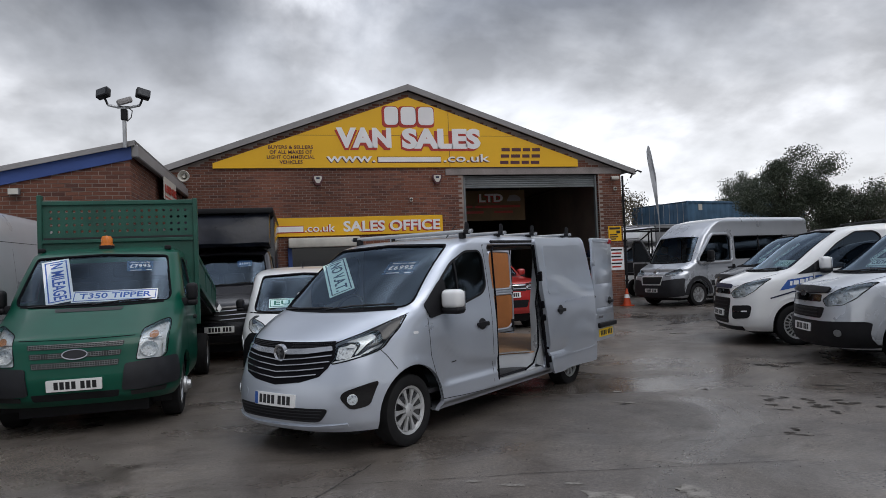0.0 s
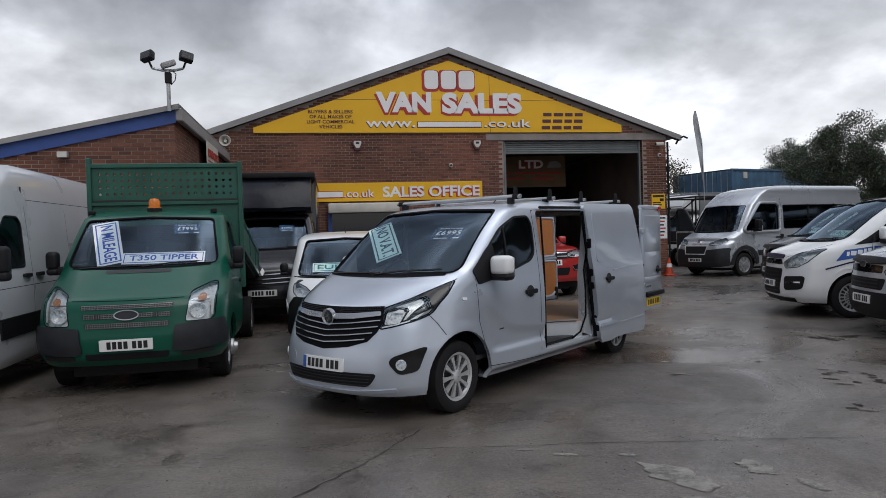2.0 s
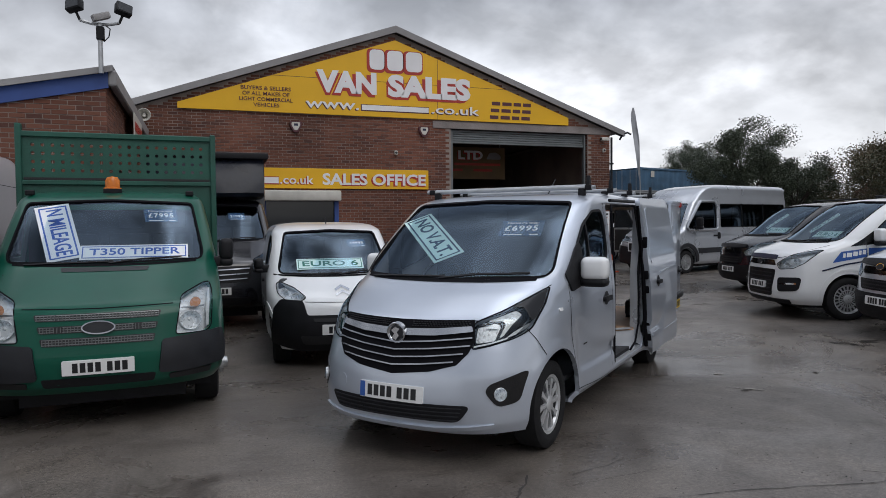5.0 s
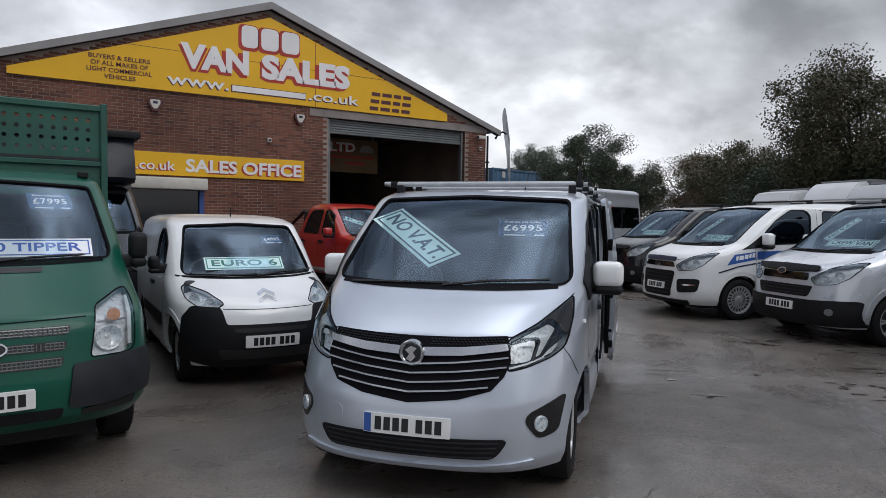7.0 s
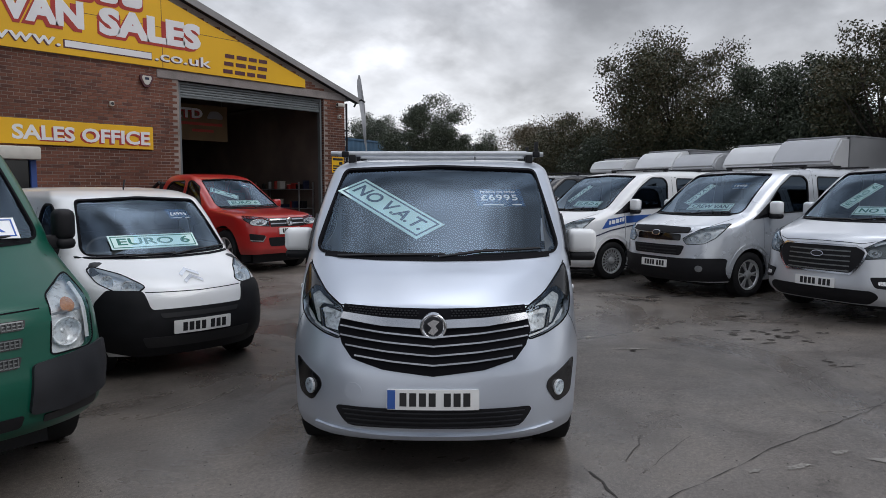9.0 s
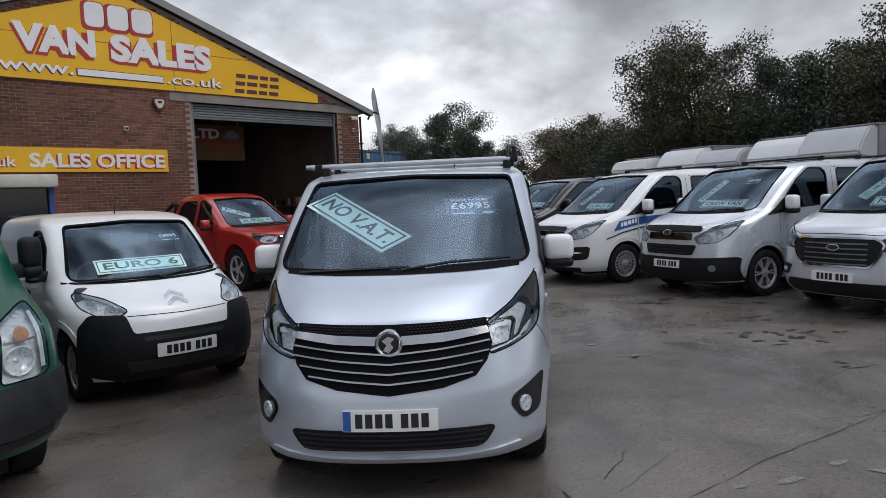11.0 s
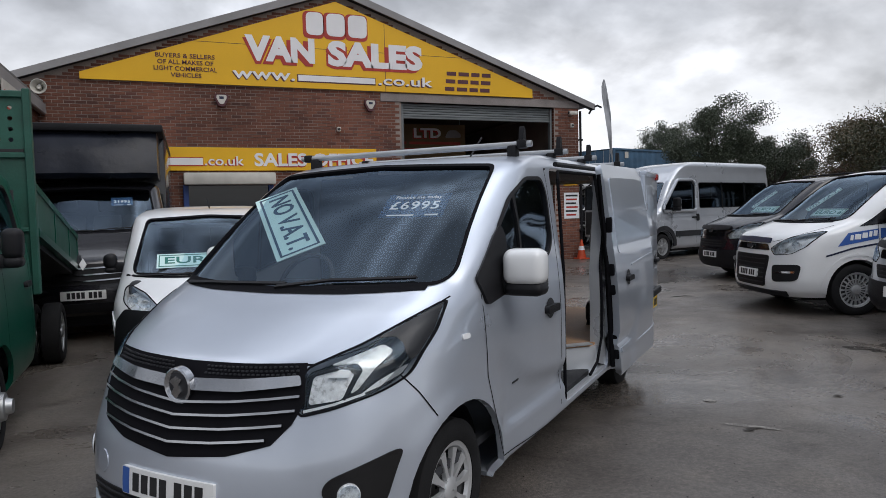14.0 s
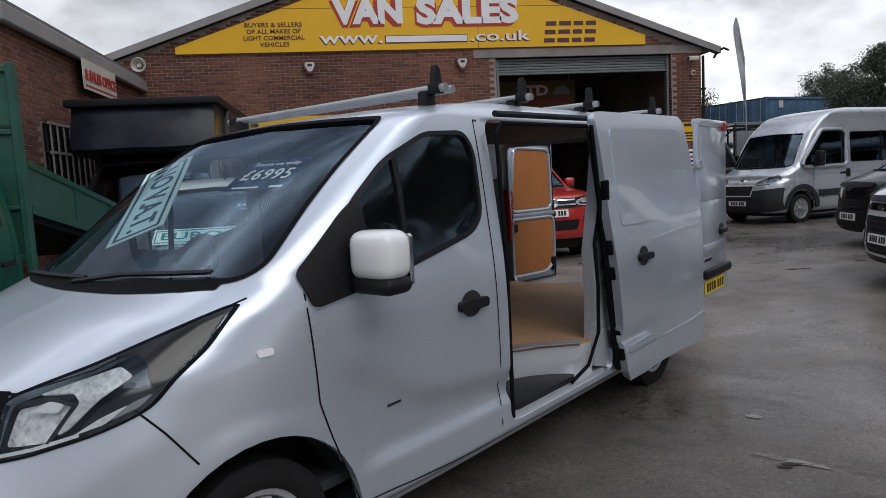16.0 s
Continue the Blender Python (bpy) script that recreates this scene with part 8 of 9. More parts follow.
# hanging board inside
hbd = thing("hanging_board", "dim brown board with pale lettering inside the workshop", "sign")
BRN = mat("old_board", (0.16, 0.10, 0.045), 0.7, 0.0, 0.15, 2.0)
part("panel", box(6.3, 10.08, 23.55, 23.6, 3.2, 4.28), BRN, hbd)
sign_word("LTD", 8.35, 9.25, 3.86, 4.16, SIGNW, SIGNR, base=hbd, d=23.54, weight=0.04, off=(-0.03, -0.03))
part("picture_shape", prism(rounded([(9.38, 3.88), (9.92, 3.88), (9.92, 4.0), (9.75, 4.12), (9.5, 4.1)], 0.05), "y", 23.535, 23.545), FASCIA, hbd)
for i, (a, b) in enumerate(((8.2, 9.9), (7.2, 8.1), (7.6, 8.5), (8.9, 9.6))):
    part("print_line", box(a, b, 23.535, 23.545, 3.66 - 0.2 * (i > 1), 3.74 - 0.2 * (i > 1)), SIGNR, hbd)
for x in (6.5, 9.9):
    part("hanger", tube([(x, 23.57, 4.2), (x, 23.57, 6.9 - 0.343 * (x - 5.3) + 0.03)], 0.01, 6), STEEL, hbd)

# shelving with clutter along the inner wall, and a bench
def shelving(x0, x1, y0, y1, zs, label, seed):
    rng = random.Random(seed)
    t = thing("shelving_unit", label, "shelf")
    for x in (x0, x1):
        for y in (y0, y1):
            part("upright", box(x - 0.02, x + 0.02, y - 0.02, y + 0.02, 0.05, zs[-1] + 0.25), STEEL, t)
    for z in zs:
        part("shelf_board", box(x0, x1, y0, y1, z, z + 0.03), STEEL, t)
    kinds = ((CREAM, "white"), (SIGNR, "red"), (NAVY, "blue"), (PLASTIC, "black"), (FASCIA, "grey"))
    for z in zs:
        y = y0 + 0.1
        while y < y1 - 0.1:
            w = rng.uniform(0.08, 0.22); h = rng.uniform(0.1, 0.3)
            mm, c = rng.choice(kinds)
            x = rng.uniform(x0 + 0.14, x1 - 0.14)
            if rng.random() < 0.5:
                o = thing("storage_box", f"{c} box on a workshop shelf", "box", Matrix.Translation((x, y, z + 0.03)))
                part("carton", box(-0.1, 0.1, -w / 2, w / 2, 0, h * 0.9, 0.008, 1), mm, o)
                part("lid", box(-0.105, 0.105, -w / 2 - 0.004, w / 2 + 0.004, h * 0.9, h, 0.006, 1), mm, o)
            else:
                o = thing("can", f"{c} can on a workshop shelf", "can", Matrix.Translation((x, y, z + 0.03)))
                part("tin", lathe([(0, 0.001), (0, w * 0.35), (h * 0.9, w * 0.35), (h * 0.9, 0.001)], 14, "z"), mm, o)
                part("cap", lathe([(h * 0.9, w * 0.2), (h, w * 0.18), (h, 0.001)], 12, "z"), PLASTIC, o)
            y += w + rng.uniform(0.03, 0.15)


shelving(11.35, 11.9, 21.6, 24.0, (0.5, 1.1, 1.7), "steel shelving crowded with boxes and cans", 4)
tc = thing("traffic_cone", "orange and white traffic cone by the doorway", "cone", Matrix.Translation((12.2, 20.25, ground_z(12.2, 20.25))))
part("base", box(-0.17, 0.17, -0.17, 0.17, 0, 0.04, 0.01, 1), CONE, tc)
part("body", lathe([(0.04, 0.13), (0.25, 0.09), (0.5, 0.04), (0.56, 0.025), (0.56, 0.001)], 20, "z"), CONE, tc)
part("band", lathe([(0.26, 0.094), (0.38, 0.07)], 20, "z"), WHITEV, tc)

# floodlight mast on the wing's corner
mast = thing("floodlight_mast", "steel mast with two floodlights and a camera", "floodlight", Matrix.Translation((-1.28, 13.62, 0)))
part("pole", tube([(0, 0, 4.02), (0, 0, 4.78)], 0.035, 10), STEEL, mast)
arm = part("cross_arm", tube([(-0.27, 0, 4.80), (-0.1, 0, 4.76), (0.1, 0, 4.76), (0.27, 0, 4.80)], 0.025, 8), STEEL, mast)
for s in (-1, 1):
    fl = part("floodlight", box(-0.12, 0.12, -0.07, 0.05, -0.09, 0.09, 0.02, 2), PLASTIC, mast, "black floodlight")
    fl.matrix_local = pose(s * 0.33, -0.02, 5.0, -20, s * 12, s * 25)
    part("flood_glass", box(-0.10, 0.10, -0.076, -0.07, -0.07, 0.07), LAMPDARK, fl)
    part("stirrup", tube([(s * 0.27, 0, 4.80), (s * 0.31, 0, 4.90), (s * 0.33, 0, 4.95)], 0.02, 8), PLASTIC, mast)
cam_b = part("camera_body", box(-0.13, 0.13, -0.07, 0.06, -0.05, 0.05, 0.02, 2), FASCIA, mast)
cam_b.matrix_local = pose(0.02, -0.05, 4.86, 0, -22, 20)
part("cable_loop", tube([(0.06, 0, 4.76), (0.14, 0, 4.7), (0.12, 0, 4.58), (0.05, 0, 4.5)], 0.01, 6), INK, mast)
part("mount_box", box(-0.05, 0.06, -0.06, 0.06, 4.52, 4.72, 0.01, 1), PLASTIC, mast)
wl_ = thing("wall_light", "small grey floodlight on the wing's brickwork", "lamp", Matrix.Translation((-3.14, WINGY - 0.02, 3.25)))
part("housing", box(-0.09, 0.09, -0.12, 0.0, -0.06, 0.06, 0.02, 2), FASCIA, wl_)
part("glass", box(-0.08, 0.08, -0.126, -0.12, -0.05, 0.05), CREAM, wl_)
# wing side: barred window and board under the eaves
gw = thing("barred_window", "dark window behind white steel bars", "window")
part("pane", box(WINGX + 0.004, WINGX + 0.012, 15.0, 17.6, 1.2, 2.7), GLOSSB, gw)
for y in [15.05 + i * 0.25 for i in range(11)]:
    part("bar", tube([(WINGX + 0.09, y, 1.2), (WINGX + 0.09, y, 2.72)], 0.014, 6), FASCIA, gw)
for z in (1.25, 1.75, 2.25, 2.68):
    part("rail", box(WINGX + 0.07, WINGX + 0.1, 15.0, 17.6, z, z + 0.04), FASCIA, gw)
eb = thing("eaves_sign", "pale board with red lettering under the wing's eaves", "sign", Matrix.Translation((WINGX + 0.168, 17.25, 3.64)))
part("panel", box(0, 0.02, -0.85, 0.85, -0.26, 0.24), CREAM, eb)
lettering("& SALES OFFICE", 0.24, SIGNR, eb, pose(0.028, 0, -0.02, 0, 0, 90), spread=0.95, offset=0.012)
part("border", box(0.02, 0.024, -0.80, 0.80, -0.21, -0.18), SIGNR, eb)

# feather banner
fb = thing("feather_banner", "grey feather banner on a thin pole", "banner", Matrix.Translation((14.5, 22.1, ground_z(14, 24))))
part("pole", tube([(0.12, 0, 0), (0.1, 0, 3.0), (0.05, 0, 4.8), (-0.1, 0, 5.75), (-0.17, 0, 5.97)], 0.02, 6), STEEL, fb)
bn = bmesh.new()
L_, R_ = [], []
for i in range(13):
    u = i / 12
    z = 3.3 + 2.7 * u
    xr = 0.09 - 0.24 * u ** 2.6
    w = 0.19 * min(1, 0.12 + u * 1.9) * (1 if u < 0.8 else max(0.12, math.sqrt(max(0.0, 1 - ((u - 0.8) / 0.21) ** 2))))
    L_.append((xr - w, z)); R_.append((xr, z))
for i in range(12):
    a, b = [bn.verts.new((x, 0.05 * math.sin(i * 0.9 + k), z)) for k, (x, z) in enumerate((L_[i], R_[i]))], [bn.verts.new((x, 0.05 * math.sin((i + 1) * 0.9 + k), z)) for k, (x, z) in enumerate((L_[i + 1], R_[i + 1]))]
    bn.faces.new((a[0], a[1], b[1], b[0]))
bmesh.ops.remove_doubles(bn, verts=bn.verts, dist=0.001)
bmesh.ops.solidify(bn, geom=bn.faces[:], thickness=0.004)
part("cloth", bn, FLAGM, fb)
fb.rotation_euler, fb.scale = (0, 0, radians(-20)), (0.92, 0.92, 0.92)
part("ground_spike", lathe([(0, 0.2), (0.06, 0.2), (0.08, 0.05)], 16, "z"), PLASTIC, fb).location = (0.12, 0, 0)

# stacked shipping containers
def container(z0, label, back=0.0):
    t = thing("shipping_container", label, "container", pose(27.3, 39.6, z0, 0, 0, 15) @ Matrix.Translation((0, back, 0)), "stacked containers")
    ln, w, h = 12.19, 2.44, 2.56
    bm = bmesh.new()
    n = 88
    for y, s in ((0.0, 1), (w, -1)):
        lo, hi = [], []
        for i in range(n + 1):
            x = 0.08 + (ln - 0.16) * i / n
            d = 0.03 * s if i % 4 in (1, 2) else 0.0
            lo.append(bm.verts.new((x, y + d, 0.12))); hi.append(bm.verts.new((x, y + d, h - 0.1)))
        for i in range(n):
            f = (lo[i], lo[i + 1], hi[i + 1], hi[i])
            bm.faces.new(f if s > 0 else f[::-1])
    part("corrugated_side", bm, CONTB, t, smooth=0)
    part("roof_panel", box(0.02, ln - 0.02, 0.02, w - 0.02, h - 0.05, h - 0.01), CONTB, t)
    part("end_panel", box(ln - 0.06, ln - 0.02, 0.05, w - 0.05, 0.1, h - 0.08), CONTB, t)
    for k in range(2):
        y0 = 0.06 + k * (w / 2 - 0.03)
        dr = part("door", box(0.02, 0.06, y0, y0 + w / 2 - 0.06, 0.12, h - 0.1, 0.01, 1), CONTB, t)
        for yy in (y0 + 0.3, y0 + 0.8):
            part("lock_rod", tube([(0.0, yy, 0.1), (0.0, yy, h - 0.08)], 0.02, 6), STEEL, dr)
        for zz in (0.5, 1.2, 1.9):
            part("door_panel", box(0.005, 0.02, y0 + 0.08, y0 + w / 2 - 0.14, zz, zz + 0.5, 0.006, 1), CONTB, dr)
    for x in (0.0, ln):
        for y in (0.0, w):
            part("corner_post", box(x - 0.06, x + 0.06, y - 0.06, y + 0.06, 0, h), CONTB, t)
    for y in (0.0, w):
        for z in (0.0, h - 0.12):
            part("rail", box(0, ln, y - 0.05, y + 0.05, z, z + 0.12), CONTB, t)
    part("white_label", box(1.0, 1.35, -0.045, -0.035, 1.95, 2.35), CREAM, t)


container(ground_z(14, 30), "lower faded blue shipping container")
container(ground_z(14, 30) + 2.58, "faded blue corrugated shipping container on top of another")
container(ground_z(14, 30), "lower faded blue shipping container", 2.5)
container(ground_z(14, 30) + 2.58, "faded blue corrugated shipping container on top of another", 2.5)

# open driver's door of the minibus
dd = part("open_door", box(-0.03, 0.03, 0, 1.12, 0.55, 1.38, 0.02, 2), MINIP, pg, "silver cab door standing open")
dd.matrix_local = pose(-1.04, 1.10, 0, 0, 0, 80)
part("window_frame", tube([(0, 0.02, 1.36), (0, 0.30, 1.72), (0, 0.55, 2.02), (0, 0.66, 2.09), (0, 1.04, 2.09), (0, 1.10, 2.02), (0, 1.10, 1.36)], 0.04, 8), GPLASTIC, dd)
pane = part("window_pane", prism([(0.06, 1.38), (0.32, 1.72), (0.57, 2.02), (0.68, 2.07), (1.03, 2.07), (1.08, 2.0), (1.08, 1.38)], "x", -0.004, 0.004), PRIV, dd)
pane.visible_shadow = False
part("door_lining", box(-0.05, -0.028, 0.08, 1.06, 0.62, 1.32, 0.012, 2), INTER, dd)

# flatbed truck with a ladder rack, and more white vans beyond it
ft = thing("flatbed_truck", "flatbed truck with a black steel ladder rack", "truck", pose(14.6, 23.9, ground_z(14, 24), 0, 0, -76.7))
part("bed", box(-0.95, 0.95, 0.0, 3.2, 0.85, 0.95, 0.01, 1), PLASTIC, ft)
for s in (-1, 1):
    part("drop_side", box(s * 0.95 - 0.02, s * 0.95 + 0.02, 0, 3.2, 0.95, 1.35, 0.01, 1), PLASTIC, ft)
    part("rack_rail", tube([(s * 0.92, 0.0, 2.58), (s * 0.92, 3.2, 2.58)], 0.035, 8), PLASTIC, ft)
    for y in (0.0, 1.6, 3.2):
        part("rack_post", tube([(s * 0.92, y, 0.95), (s * 0.92, y, 2.58)], 0.03, 8), PLASTIC, ft)
    for y in (0.7, 2.6):
        wheel(ft, s * 0.82, y, 0.34, s, "steel", STEEL, 0.2, 5)
for y in (0.0, 1.6, 3.2):
    part("rack_bar", tube([(-0.92, y, 2.58), (0.92, y, 2.58)], 0.03, 8), PLASTIC, ft)
part("rack_brace", tube([(-0.92, 0.0, 1.5), (0.92, 0.0, 2.5)], 0.025, 8), PLASTIC, ft)
luton("white box van parked beyond the minibus", at(14.9, 26.6, -80), BOXWHITE, 0.95, 2.86)
luton("white box van parked beyond the minibus", at(15.6, 29.2, -80), BOXWHITE, 0.95, 3.02)

# ---- trees and hedge ----
def leaf_mat(name, stops):
    m = bpy.data.materials.new(name)
    m.use_nodes = True
    nt = m.node_tree
    b = nt.nodes["Principled BSDF"]
    b.inputs["Roughness"].default_value = 0.6
    g = nt.nodes.new("ShaderNodeNewGeometry")
    r = nt.nodes.new("ShaderNodeValToRGB")
    els = r.color_ramp.elements
    els[0].position, els[0].color = 0, (*stops[0], 1)
    els[1].position, els[1].color = 1, (*stops[-1], 1)
    for i, c in enumerate(stops[1:-1]):
        e = els.new((i + 1) / (len(stops) - 1)); e.color = (*c, 1)
    nt.links.new(g.outputs["Random Per Island"], r.inputs[0])
    nt.links.new(r.outputs[0], b.inputs["Base Color"])
    return m


LEAF_OLIVE = leaf_mat("olive_leaves", [(0.030, 0.036, 0.016), (0.045, 0.050, 0.020), (0.06, 0.055, 0.024), (0.075, 0.052, 0.022)])
LEAF_DARK = leaf_mat("dark_leaves", [(0.034, 0.046, 0.030), (0.050, 0.066, 0.040), (0.064, 0.078, 0.046)])
LEAF_AUT = leaf_mat("autumn_leaves", [(0.05, 0.045, 0.02), (0.075, 0.06, 0.028), (0.095, 0.065, 0.03)])


def tree(x, y, h, rx, rz, seed, material, label, clumps=55, leaves=230, leaf=0.13, base=1.2, name="tree", lean=0.0):
    """Trunk and limbs, and a crown of small leaves in uneven clumps with gaps."""
    rng = np.random.default_rng(seed)
    z0 = ground_z(min(x, 14), y)
    t = thing(name, label, "tree" if name == "tree" else "bush", Matrix.Translation((x, y, z0)))
    cz = h - rz
    centres, radii = [], []
    while len(centres) < clumps:
        p = rng.uniform(-1, 1, 3)
        d = np.linalg.norm(p)
        if d > 1 or d < 0.3:
            continue
        wob = 1 + 0.14 * math.sin(3 * math.atan2(p[1], p[0]) + seed) + 0.1 * math.sin(5 * p[2] + seed * 2)
        q = np.array([p[0] * rx * wob, p[1] * rx * wob, cz + p[2] * rz * (1 if p[2] > 0 else min(1.0, (cz - base) / rz))])
        centres.append(q); radii.append(rng.uniform(0.6, 1.2) * rx * 0.24)
    # limbs
    bm = bmesh.new()
    top = Vector((0.1 * rx * lean, 0, max(base + 0.4, cz - rz * 0.3)))
    def limb(a, b, r0, r1):
        n = 5
        side = (b - a).cross(Vector((0.3, 0.5, 0.2))).normalized() * (b - a).length * 0.08 * rng.uniform(-1, 1)
        pts = [a.lerp(b, k / n) + side * math.sin(math.pi * k / n) for k in range(n + 1)]
        rings = []
        for k, p in enumerate(pts):
            r = r0 + (r1 - r0) * k / n
            rings.append([bm.verts.new(p + Vector((r * math.cos(j * math.tau / 6), r * math.sin(j * math.tau / 6), 0))) for j in range(6)])
        for ra, rb in zip(rings, rings[1:]):
            for j in range(6):
                bm.faces.new((ra[j], ra[(j + 1) % 6], rb[(j + 1) % 6], rb[j]))
    limb(Vector((0, 0, -0.1)), top, 0.05 * h * 0.45, 0.03 * h * 0.3)
    for c in centres[::2]:
        s = top.lerp(Vector((0, 0, base)), float(rng.uniform(0, 0.7)))
        limb(s, Vector(c), 0.035 + 0.004 * h, 0.012)
    part("trunk", bm, BARK, t)
    verts, faces = [], []
    for c, r in zip(centres, radii):
        n = int(leaves * 1.9 * rng.uniform(0.6, 1.3))
        dirs = rng.normal(size=(n, 3)); dirs /= np.linalg.norm(dirs, axis=1)[:, None]
        pos = c + np.clip(rng.normal(size=(n, 3)), -1.35, 1.35) * r * 0.52 * np.array([1, 1, 0.85])
        pos += dirs * r * 0.3
        a = rng.normal(size=(n, 3)); a /= np.linalg.norm(a, axis=1)[:, None]
        b = np.cross(a, rng.normal(size=(n, 3))); b /= np.linalg.norm(b, axis=1)[:, None]
        sz = leaf * 0.74 * rng.uniform(0.6, 1.4, n)[:, None]
        for p0, p1, p2, p3 in zip(pos - a * sz, pos + b * sz * 0.55, pos + a * sz, pos - b * sz * 0.55):
            k = len(verts)
            verts += [tuple(p0), tuple(p1), tuple(p2), tuple(p3)]
            faces.append((k, k + 1, k + 2, k + 3))
    me = bpy.data.meshes.new("crown")
    me.from_pydata(verts, [], faces)
    me.materials.append(material)
    cr = new("crown", me)
    cr.parent = t
    return t


tree(26.4, 16.0, 8.3, 2.9, 3.2, 3, LEAF_OLIVE, "tall rounded tree with thinning olive-brown leaves", 120, 272, 0.07, 1.4)
tree(25.9, 11.2, 6.5, 2.6, 2.7, 8, LEAF_DARK, "dark green tree with a broad crown", 110, 288, 0.07, 1.0)
tree(24.6, 8.2, 7.1, 2.6, 3.0, 12, LEAF_OLIVE, "dark olive tree with a broad ragged crown", 110, 272, 0.07, 1.0)
tree(24.2, 4.6, 7.4, 2.6, 3.1, 21, LEAF_DARK, "dark green tree behind the fence", 100, 272, 0.07, 1.0)
tree(23.6, 0.6, 7.6, 2.8, 3.2, 22, LEAF_DARK, "dark green tree at the yard's edge", 90, 272, 0.07, 1.0)
tree(31.8, 35.6, 7.7, 2.8, 3.0, 5, LEAF_DARK, "dark bushy tree with a ragged top", 110, 300, 0.07, 1.0)
tree(39.0, 48.5, 8.4, 2.7, 3.0, 15, LEAF_DARK, "dark tree behind the shipping containers", 90, 260, 0.07, 0.8)
tree(35.2, 34.6, 5.6, 2.4, 2.2, 25, LEAF_DARK, "small dark tree at a thicket's edge", 60, 260, 0.07, 0.8)
tree(33.5, 26.0, 6.2, 2.6, 2.4, 6, LEAF_AUT, "thin-leaved brown autumn tree", 60, 144, 0.07, 1.0)
tree(38.0, 31.0, 6.0, 3.2, 2.4, 16, LEAF_AUT, "thin-leaved autumn tree in the distance", 60, 180, 0.07, 1.0)
tree(29.5, 22.5, 5.4, 2.4, 2.1, 7, LEAF_OLIVE, "low olive bush behind the vans", 70, 224, 0.07, 0.6, "bush")
tree(27.0, 14.4, 4.8, 2.6, 2.1, 9, LEAF_DARK, "dense dark bush under taller trees", 90, 288, 0.07, 0.3, "bush")
tree(26.2, 10.2, 4.6, 2.6, 2.0, 10, LEAF_DARK, "dense dark bush under taller trees", 90, 288, 0.07, 0.3, "bush")
tree(25.4, 6.2, 4.6, 2.6, 2.0, 11, LEAF_DARK, "dense dark bush under taller trees", 90, 288, 0.07, 0.3, "bush")
tree(24.6, 2.4, 4.6, 2.6, 2.0, 26, LEAF_DARK, "dense dark bush under taller trees", 80, 288, 0.07, 0.3, "bush")
tree(28.2, 19.0, 4.6, 2.6, 2.1, 13, LEAF_DARK, "dense dark bush behind the vans", 80, 272, 0.07, 0.3, "bush")
tree(24.0, 46.0, 7.0, 3.8, 2.8, 14, LEAF_AUT, "far autumn tree behind the containers", 60, 240, 0.09, 0.8)
tree(41.0, 41.0, 5.6, 4.0, 2.4, 17, LEAF_OLIVE, "far olive tree behind the yard", 60, 240, 0.09, 0.5)
tree(36.0, 21.0, 4.9, 3.2, 2.2, 18, LEAF_OLIVE, "low olive bush in the distance", 70, 240, 0.08, 0.3, "bush")

# far house gable
hs = thing("house", "far house with a red tiled roof", "house", pose(47, 36, 0, 0, 0, 40))
part("wall", box(-4, 4, -3, 3, 0, 3.6), MORTAR, hs)
part("roof", prism([(-3.4, 3.5), (3.4, 3.5), (0, 6.0)], "x", -4.3, 4.3), TILE, hs)

# palisade fence behind the row
pf = thing("palisade_fence", "grey steel palisade fence", "fence")
pale_me = None
for i in range(110):
    y = -1.0 + i * 0.17
    x = 22.2 + 0.12 * (y - 8) * 0.3
    if pale_me is None:
        o = part("pale", prism([(-0.035, 0.1), (0.035, 0.1), (0.035, 2.3), (0, 2.42), (-0.035, 2.3)], "x", -0.006, 0.006), STEEL, pf, smooth=0)
        pale_me = o.data
    else:
        o = new("pale", pale_me)
        o.parent = pf
    o.location = (x, y, ground_z(14, y))
for z in (0.5, 1.9):
    part("rail", tube([(22.25 + 0.036 * (-1 - 8), -1.0, z + 0.13), (22.25 + 0.036 * (17.7 - 8), 17.7, z + 0.13)], 0.03, 6), STEEL, pf)

# boundary behind the camera
tagged(mesh_ob("wall_boundary", box(-14, 24, -16.4, -16, 0, 2.2), MORTAR), "plain brick boundary wall", "wall", kind="structure")

# ---- marks on the ground ----
def crack(pts, w, seed, material=CRACK, name="crack"):
    rng = random.Random(seed)
    bm = bmesh.new()
    dense = []
    for (a, b) in zip(pts, pts[1:]):
        n = max(2, int(math.dist(a, b) / 0.09))
        for k in range(n):
            t = k / n
            dense.append((a[0] + (b[0] - a[0]) * t, a[1] + (b[1] - a[1]) * t))
    dense.append(pts[-1])
    prev = None
    for i, (x, y) in enumerate(dense):
        nx, ny = dense[min(i + 1, len(dense) - 1)][0] - dense[max(i - 1, 0)][0], dense[min(i + 1, len(dense) - 1)][1] - dense[max(i - 1, 0)][1]
        d = math.hypot(nx, ny) or 1
        px, py = -ny / d, nx / d
        j = rng.uniform(-0.012, 0.012)
        ww = w * rng.uniform(0.25, 1.2)
        z = ground_z(x, y) + 0.004
        cur = [bm.verts.new((x + px * (j + ww / 2), y + py * (j + ww / 2), z)), bm.verts.new((x + px * (j - ww / 2), y + py * (j - ww / 2), z))]
        if prev:
            bm.faces.new((prev[0], prev[1], cur[1], cur[0]))
        prev = cur
    bmesh.ops.recalc_face_normals(bm, faces=bm.faces[:])
    o = mesh_ob(name, bm, material)
    tagged(o, "dark open joint in the concrete", "crack", kind="structure")


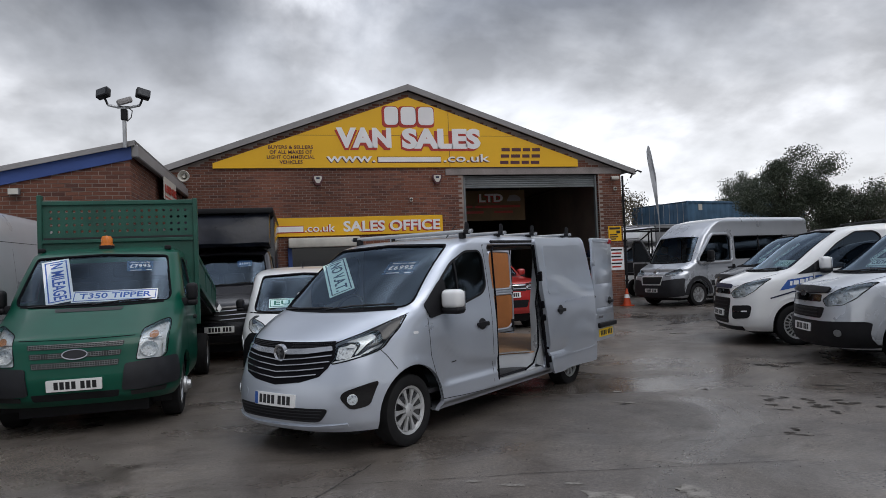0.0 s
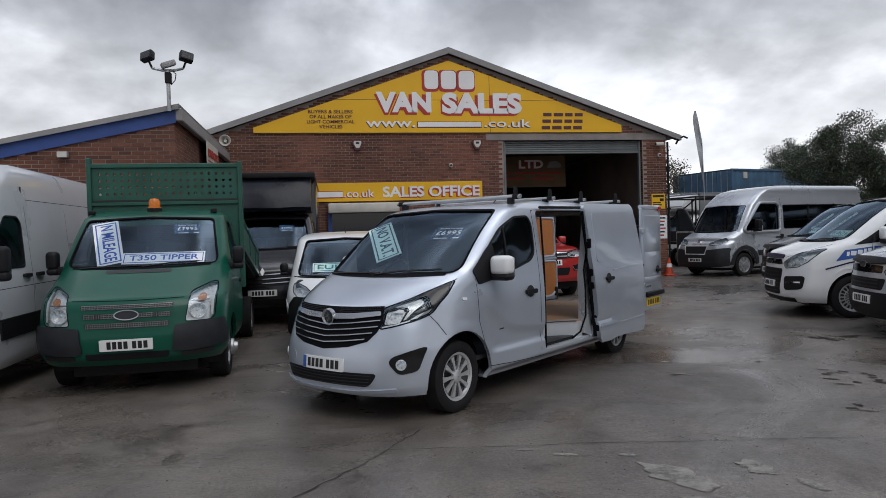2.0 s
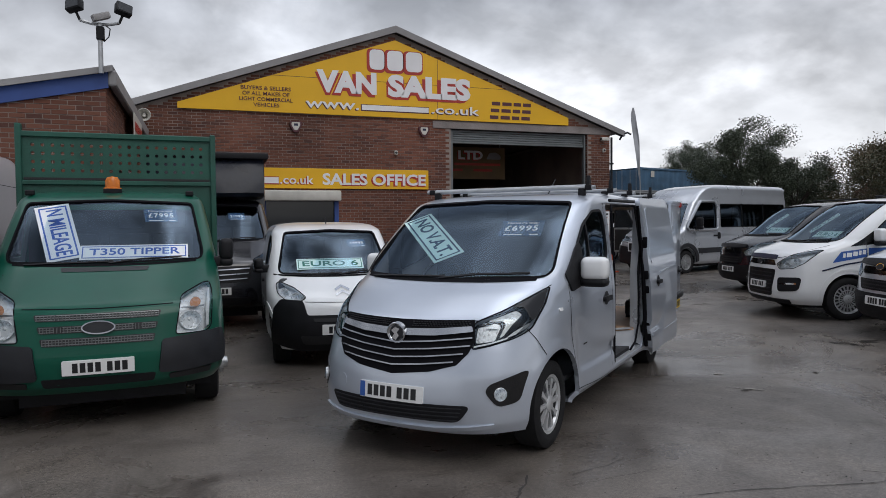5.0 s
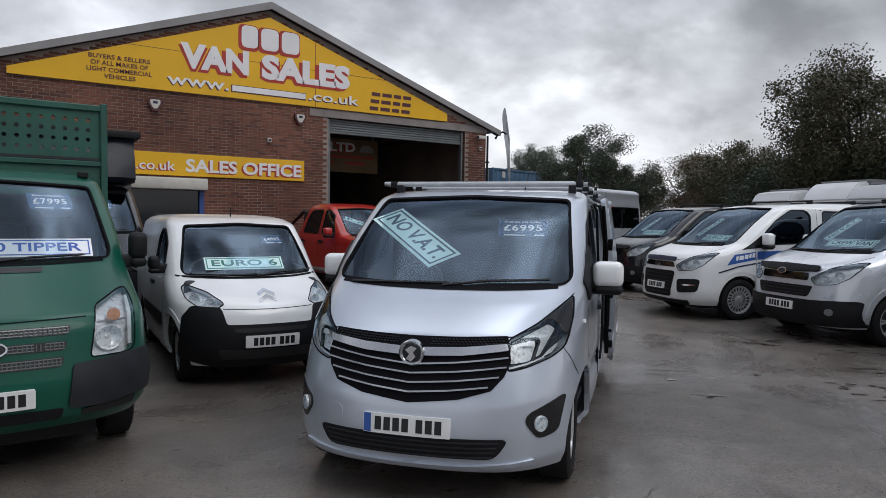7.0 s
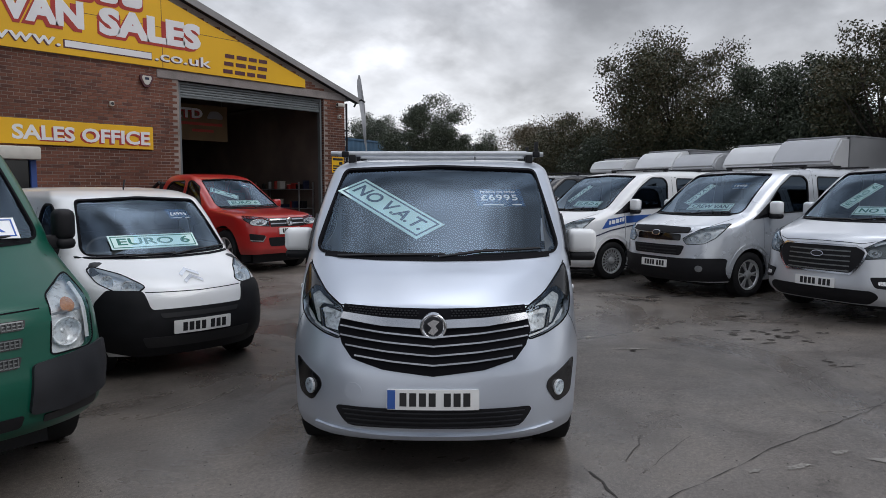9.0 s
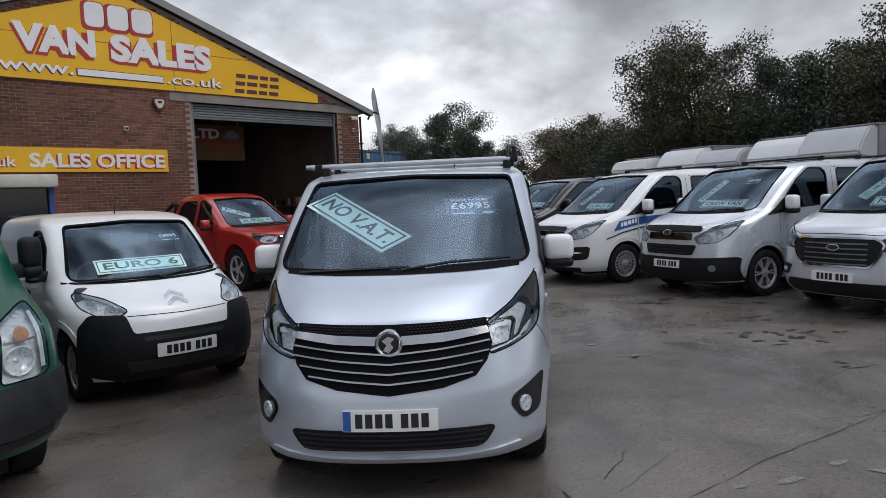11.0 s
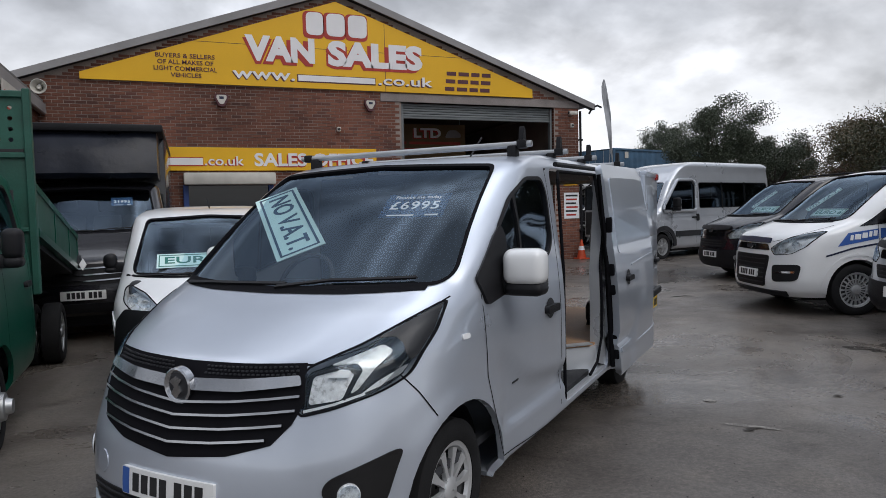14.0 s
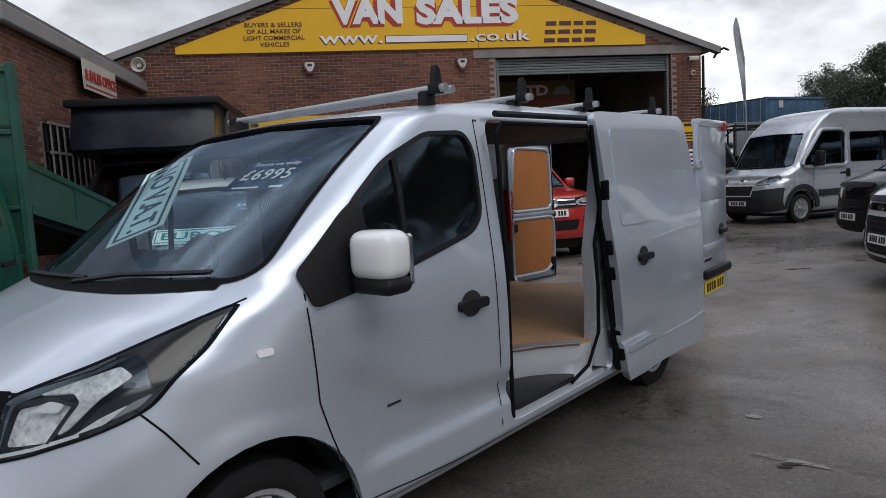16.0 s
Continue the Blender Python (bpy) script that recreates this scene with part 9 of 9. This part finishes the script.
def blotch(x, y, rx, ry, rot, seed, material, name, label, dz=0.005):
    rng = random.Random(seed)
    bm = bmesh.new()
    n = 34
    ph = [rng.uniform(0, 6.28) for _ in range(4)]
    vs = []
    for k in range(n):
        a = k * math.tau / n
        r = 1 + 0.16 * math.sin(2 * a + ph[0]) + 0.12 * math.sin(5 * a + ph[1]) + 0.09 * math.sin(9 * a + ph[2]) + rng.uniform(-0.09, 0.09)
        u, v = rx * r * math.cos(a), ry * r * math.sin(a)
        c, s = math.cos(rot), math.sin(rot)
        xx, yy = x + c * u - s * v, y + s * u + c * v
        vs.append(bm.verts.new((xx, yy, ground_z(xx, yy) + dz)))
    f = bm.faces.new(vs)
    bmesh.ops.triangulate(bm, faces=[f])
    bmesh.ops.recalc_face_normals(bm, faces=bm.faces[:])
    for f in bm.faces:
        if f.normal.z < 0:
            f.normal_flip()
    o = mesh_ob(name, bm, material)
    tagged(o, label, name.replace("_", " "), kind="structure")


# the repairs are worn through in places
pn = PATCH.node_tree
p_no = pn.nodes.new("ShaderNodeTexNoise")
p_no.inputs["Scale"].default_value, p_no.inputs["Detail"].default_value, p_no.inputs["Roughness"].default_value = 7.0, 9, 0.75
p_mr = pn.nodes.new("ShaderNodeMapRange")
p_mr.inputs["From Min"].default_value, p_mr.inputs["From Max"].default_value = 0.36, 0.54
p_mr.inputs["To Min"].default_value, p_mr.inputs["To Max"].default_value = 0.3, 1.0
p_co = pn.nodes.new("ShaderNodeTexCoord")
pn.links.new(p_co.outputs["Object"], p_no.inputs["Vector"])
pn.links.new(p_no.outputs["Fac"], p_mr.inputs["Value"])
pn.links.new(p_mr.outputs[0], pn.nodes["Principled BSDF"].inputs["Alpha"])
crack([(0.75, 4.35), (1.10, 4.77), (1.46, 5.17), (1.59, 5.32), (2.03, 5.92), (2.12, 6.04)], 0.019, 1)
crack([(1.45, 5.64), (2.31, 5.50), (2.79, 5.41), (3.22, 5.34), (4.04, 5.13), (4.46, 5.02), (4.89, 4.93), (5.25, 4.84)], 0.007, 2)
crack([(4.20, 5.30), (4.42, 5.10), (4.70, 4.95)], 0.008, 3)
crack([(2.2, 3.95), (2.77, 3.82), (3.12, 3.74), (3.5, 3.66)], 0.008, 4)
crack([(2.40, 5.95), (2.62, 6.0), (2.90, 6.08)], 0.005, 5)
crack([(2.26, 5.79), (2.69, 5.82), (3.10, 5.83)], 0.003, 6)
crack([(4.6, 5.70), (5.1, 5.60), (5.7, 5.47)], 0.004, 7)
crack([(5.7, 5.50), (6.0, 5.30)], 0.010, 8)
for i, (x, y, rx, ry, rot) in enumerate(((3.57, 4.52, 0.26, 0.14, -1.08), (4.14, 4.52, 0.13, 0.10, -1.3), (4.27, 4.16, 0.12, 0.04, -1.3), (3.52, 4.11, 0.14, 0.05, -0.85), (3.77, 3.93, 0.15, 0.05, -1.5),
                                         (3.03, 5.13, 0.08, 0.03, -0.4), (2.79, 5.31, 0.06, 0.02, -0.4), (3.45, 4.99, 0.06, 0.03, -0.3), (5.32, 7.88, 0.05, 0.03, -0.5), (5.12, 7.27, 0.18, 0.03, -0.9))):
    blotch(x, y, rx, ry, rot, 40 + i, PATCH, "cement_patch", "pale irregular cement repair in the yard")
rng_d = random.Random(77)
for i, (x, y, r) in enumerate(((7.93, 8.56, 0.18), (8.2, 8.5, 0.2), (8.6, 8.42, 0.2), (8.94, 8.35, 0.12), (6.48, 6.80, 0.12), (6.64, 6.66, 0.10), (6.40, 6.38, 0.12), (6.90, 6.50, 0.13), (6.70, 6.22, 0.13), (7.0, 6.25, 0.14), (6.62, 5.98, 0.08),
                               (5.85, 5.48, 0.10), (5.92, 5.62, 0.06), (5.05, 7.18, 0.08), (6.24, 7.53, 0.06), (8.4, 7.62, 0.14), (7.62, 6.95, 0.14), (7.2, 5.9, 0.09), (7.6, 6.37, 0.08), (8.2, 5.85, 0.12), (8.63, 7.32, 0.16), (10.65, 16.4, 0.36), (9.6, 9.9, 0.12), (9.2, 12.6, 0.15))):
    for k in range(3):
        blotch(x + rng_d.uniform(-r, r), y + rng_d.uniform(-r, r), r * rng_d.uniform(0.25, 0.7), r * rng_d.uniform(0.1, 0.25), rng_d.uniform(-1.2, -0.2), 100 + i * 5 + k, DEBRIS, "leaf_litter", "dark wet leaf litter on the concrete", 0.006)
# grit and small stones strewn over the yard
rng_g = np.random.default_rng(5)
gv_, gf_ = [], []
for i in range(2600):
    x, y = rng_g.uniform(-3, 10), rng_g.uniform(2.2, 13)
    r = rng_g.uniform(0.003, 0.009)
    z = ground_z(x, y)
    k = len(gv_)
    a0 = rng_g.uniform(0, 6.28)
    gv_ += [(x + r * math.cos(a0 + j * 2.09), y + r * math.sin(a0 + j * 2.09), z - 0.001) for j in range(3)] + [(x, y, z + r * 0.7)]
    gf_ += [(k, k + 1, k + 3), (k + 1, k + 2, k + 3), (k + 2, k, k + 3)]
gm = bpy.data.meshes.new("grit")
gm.from_pydata(gv_, [], gf_)
gm.materials.append(CRACK)
tagged(new("grit", gm), "dark grit and crumbs on the concrete", "grit", kind="stuff")
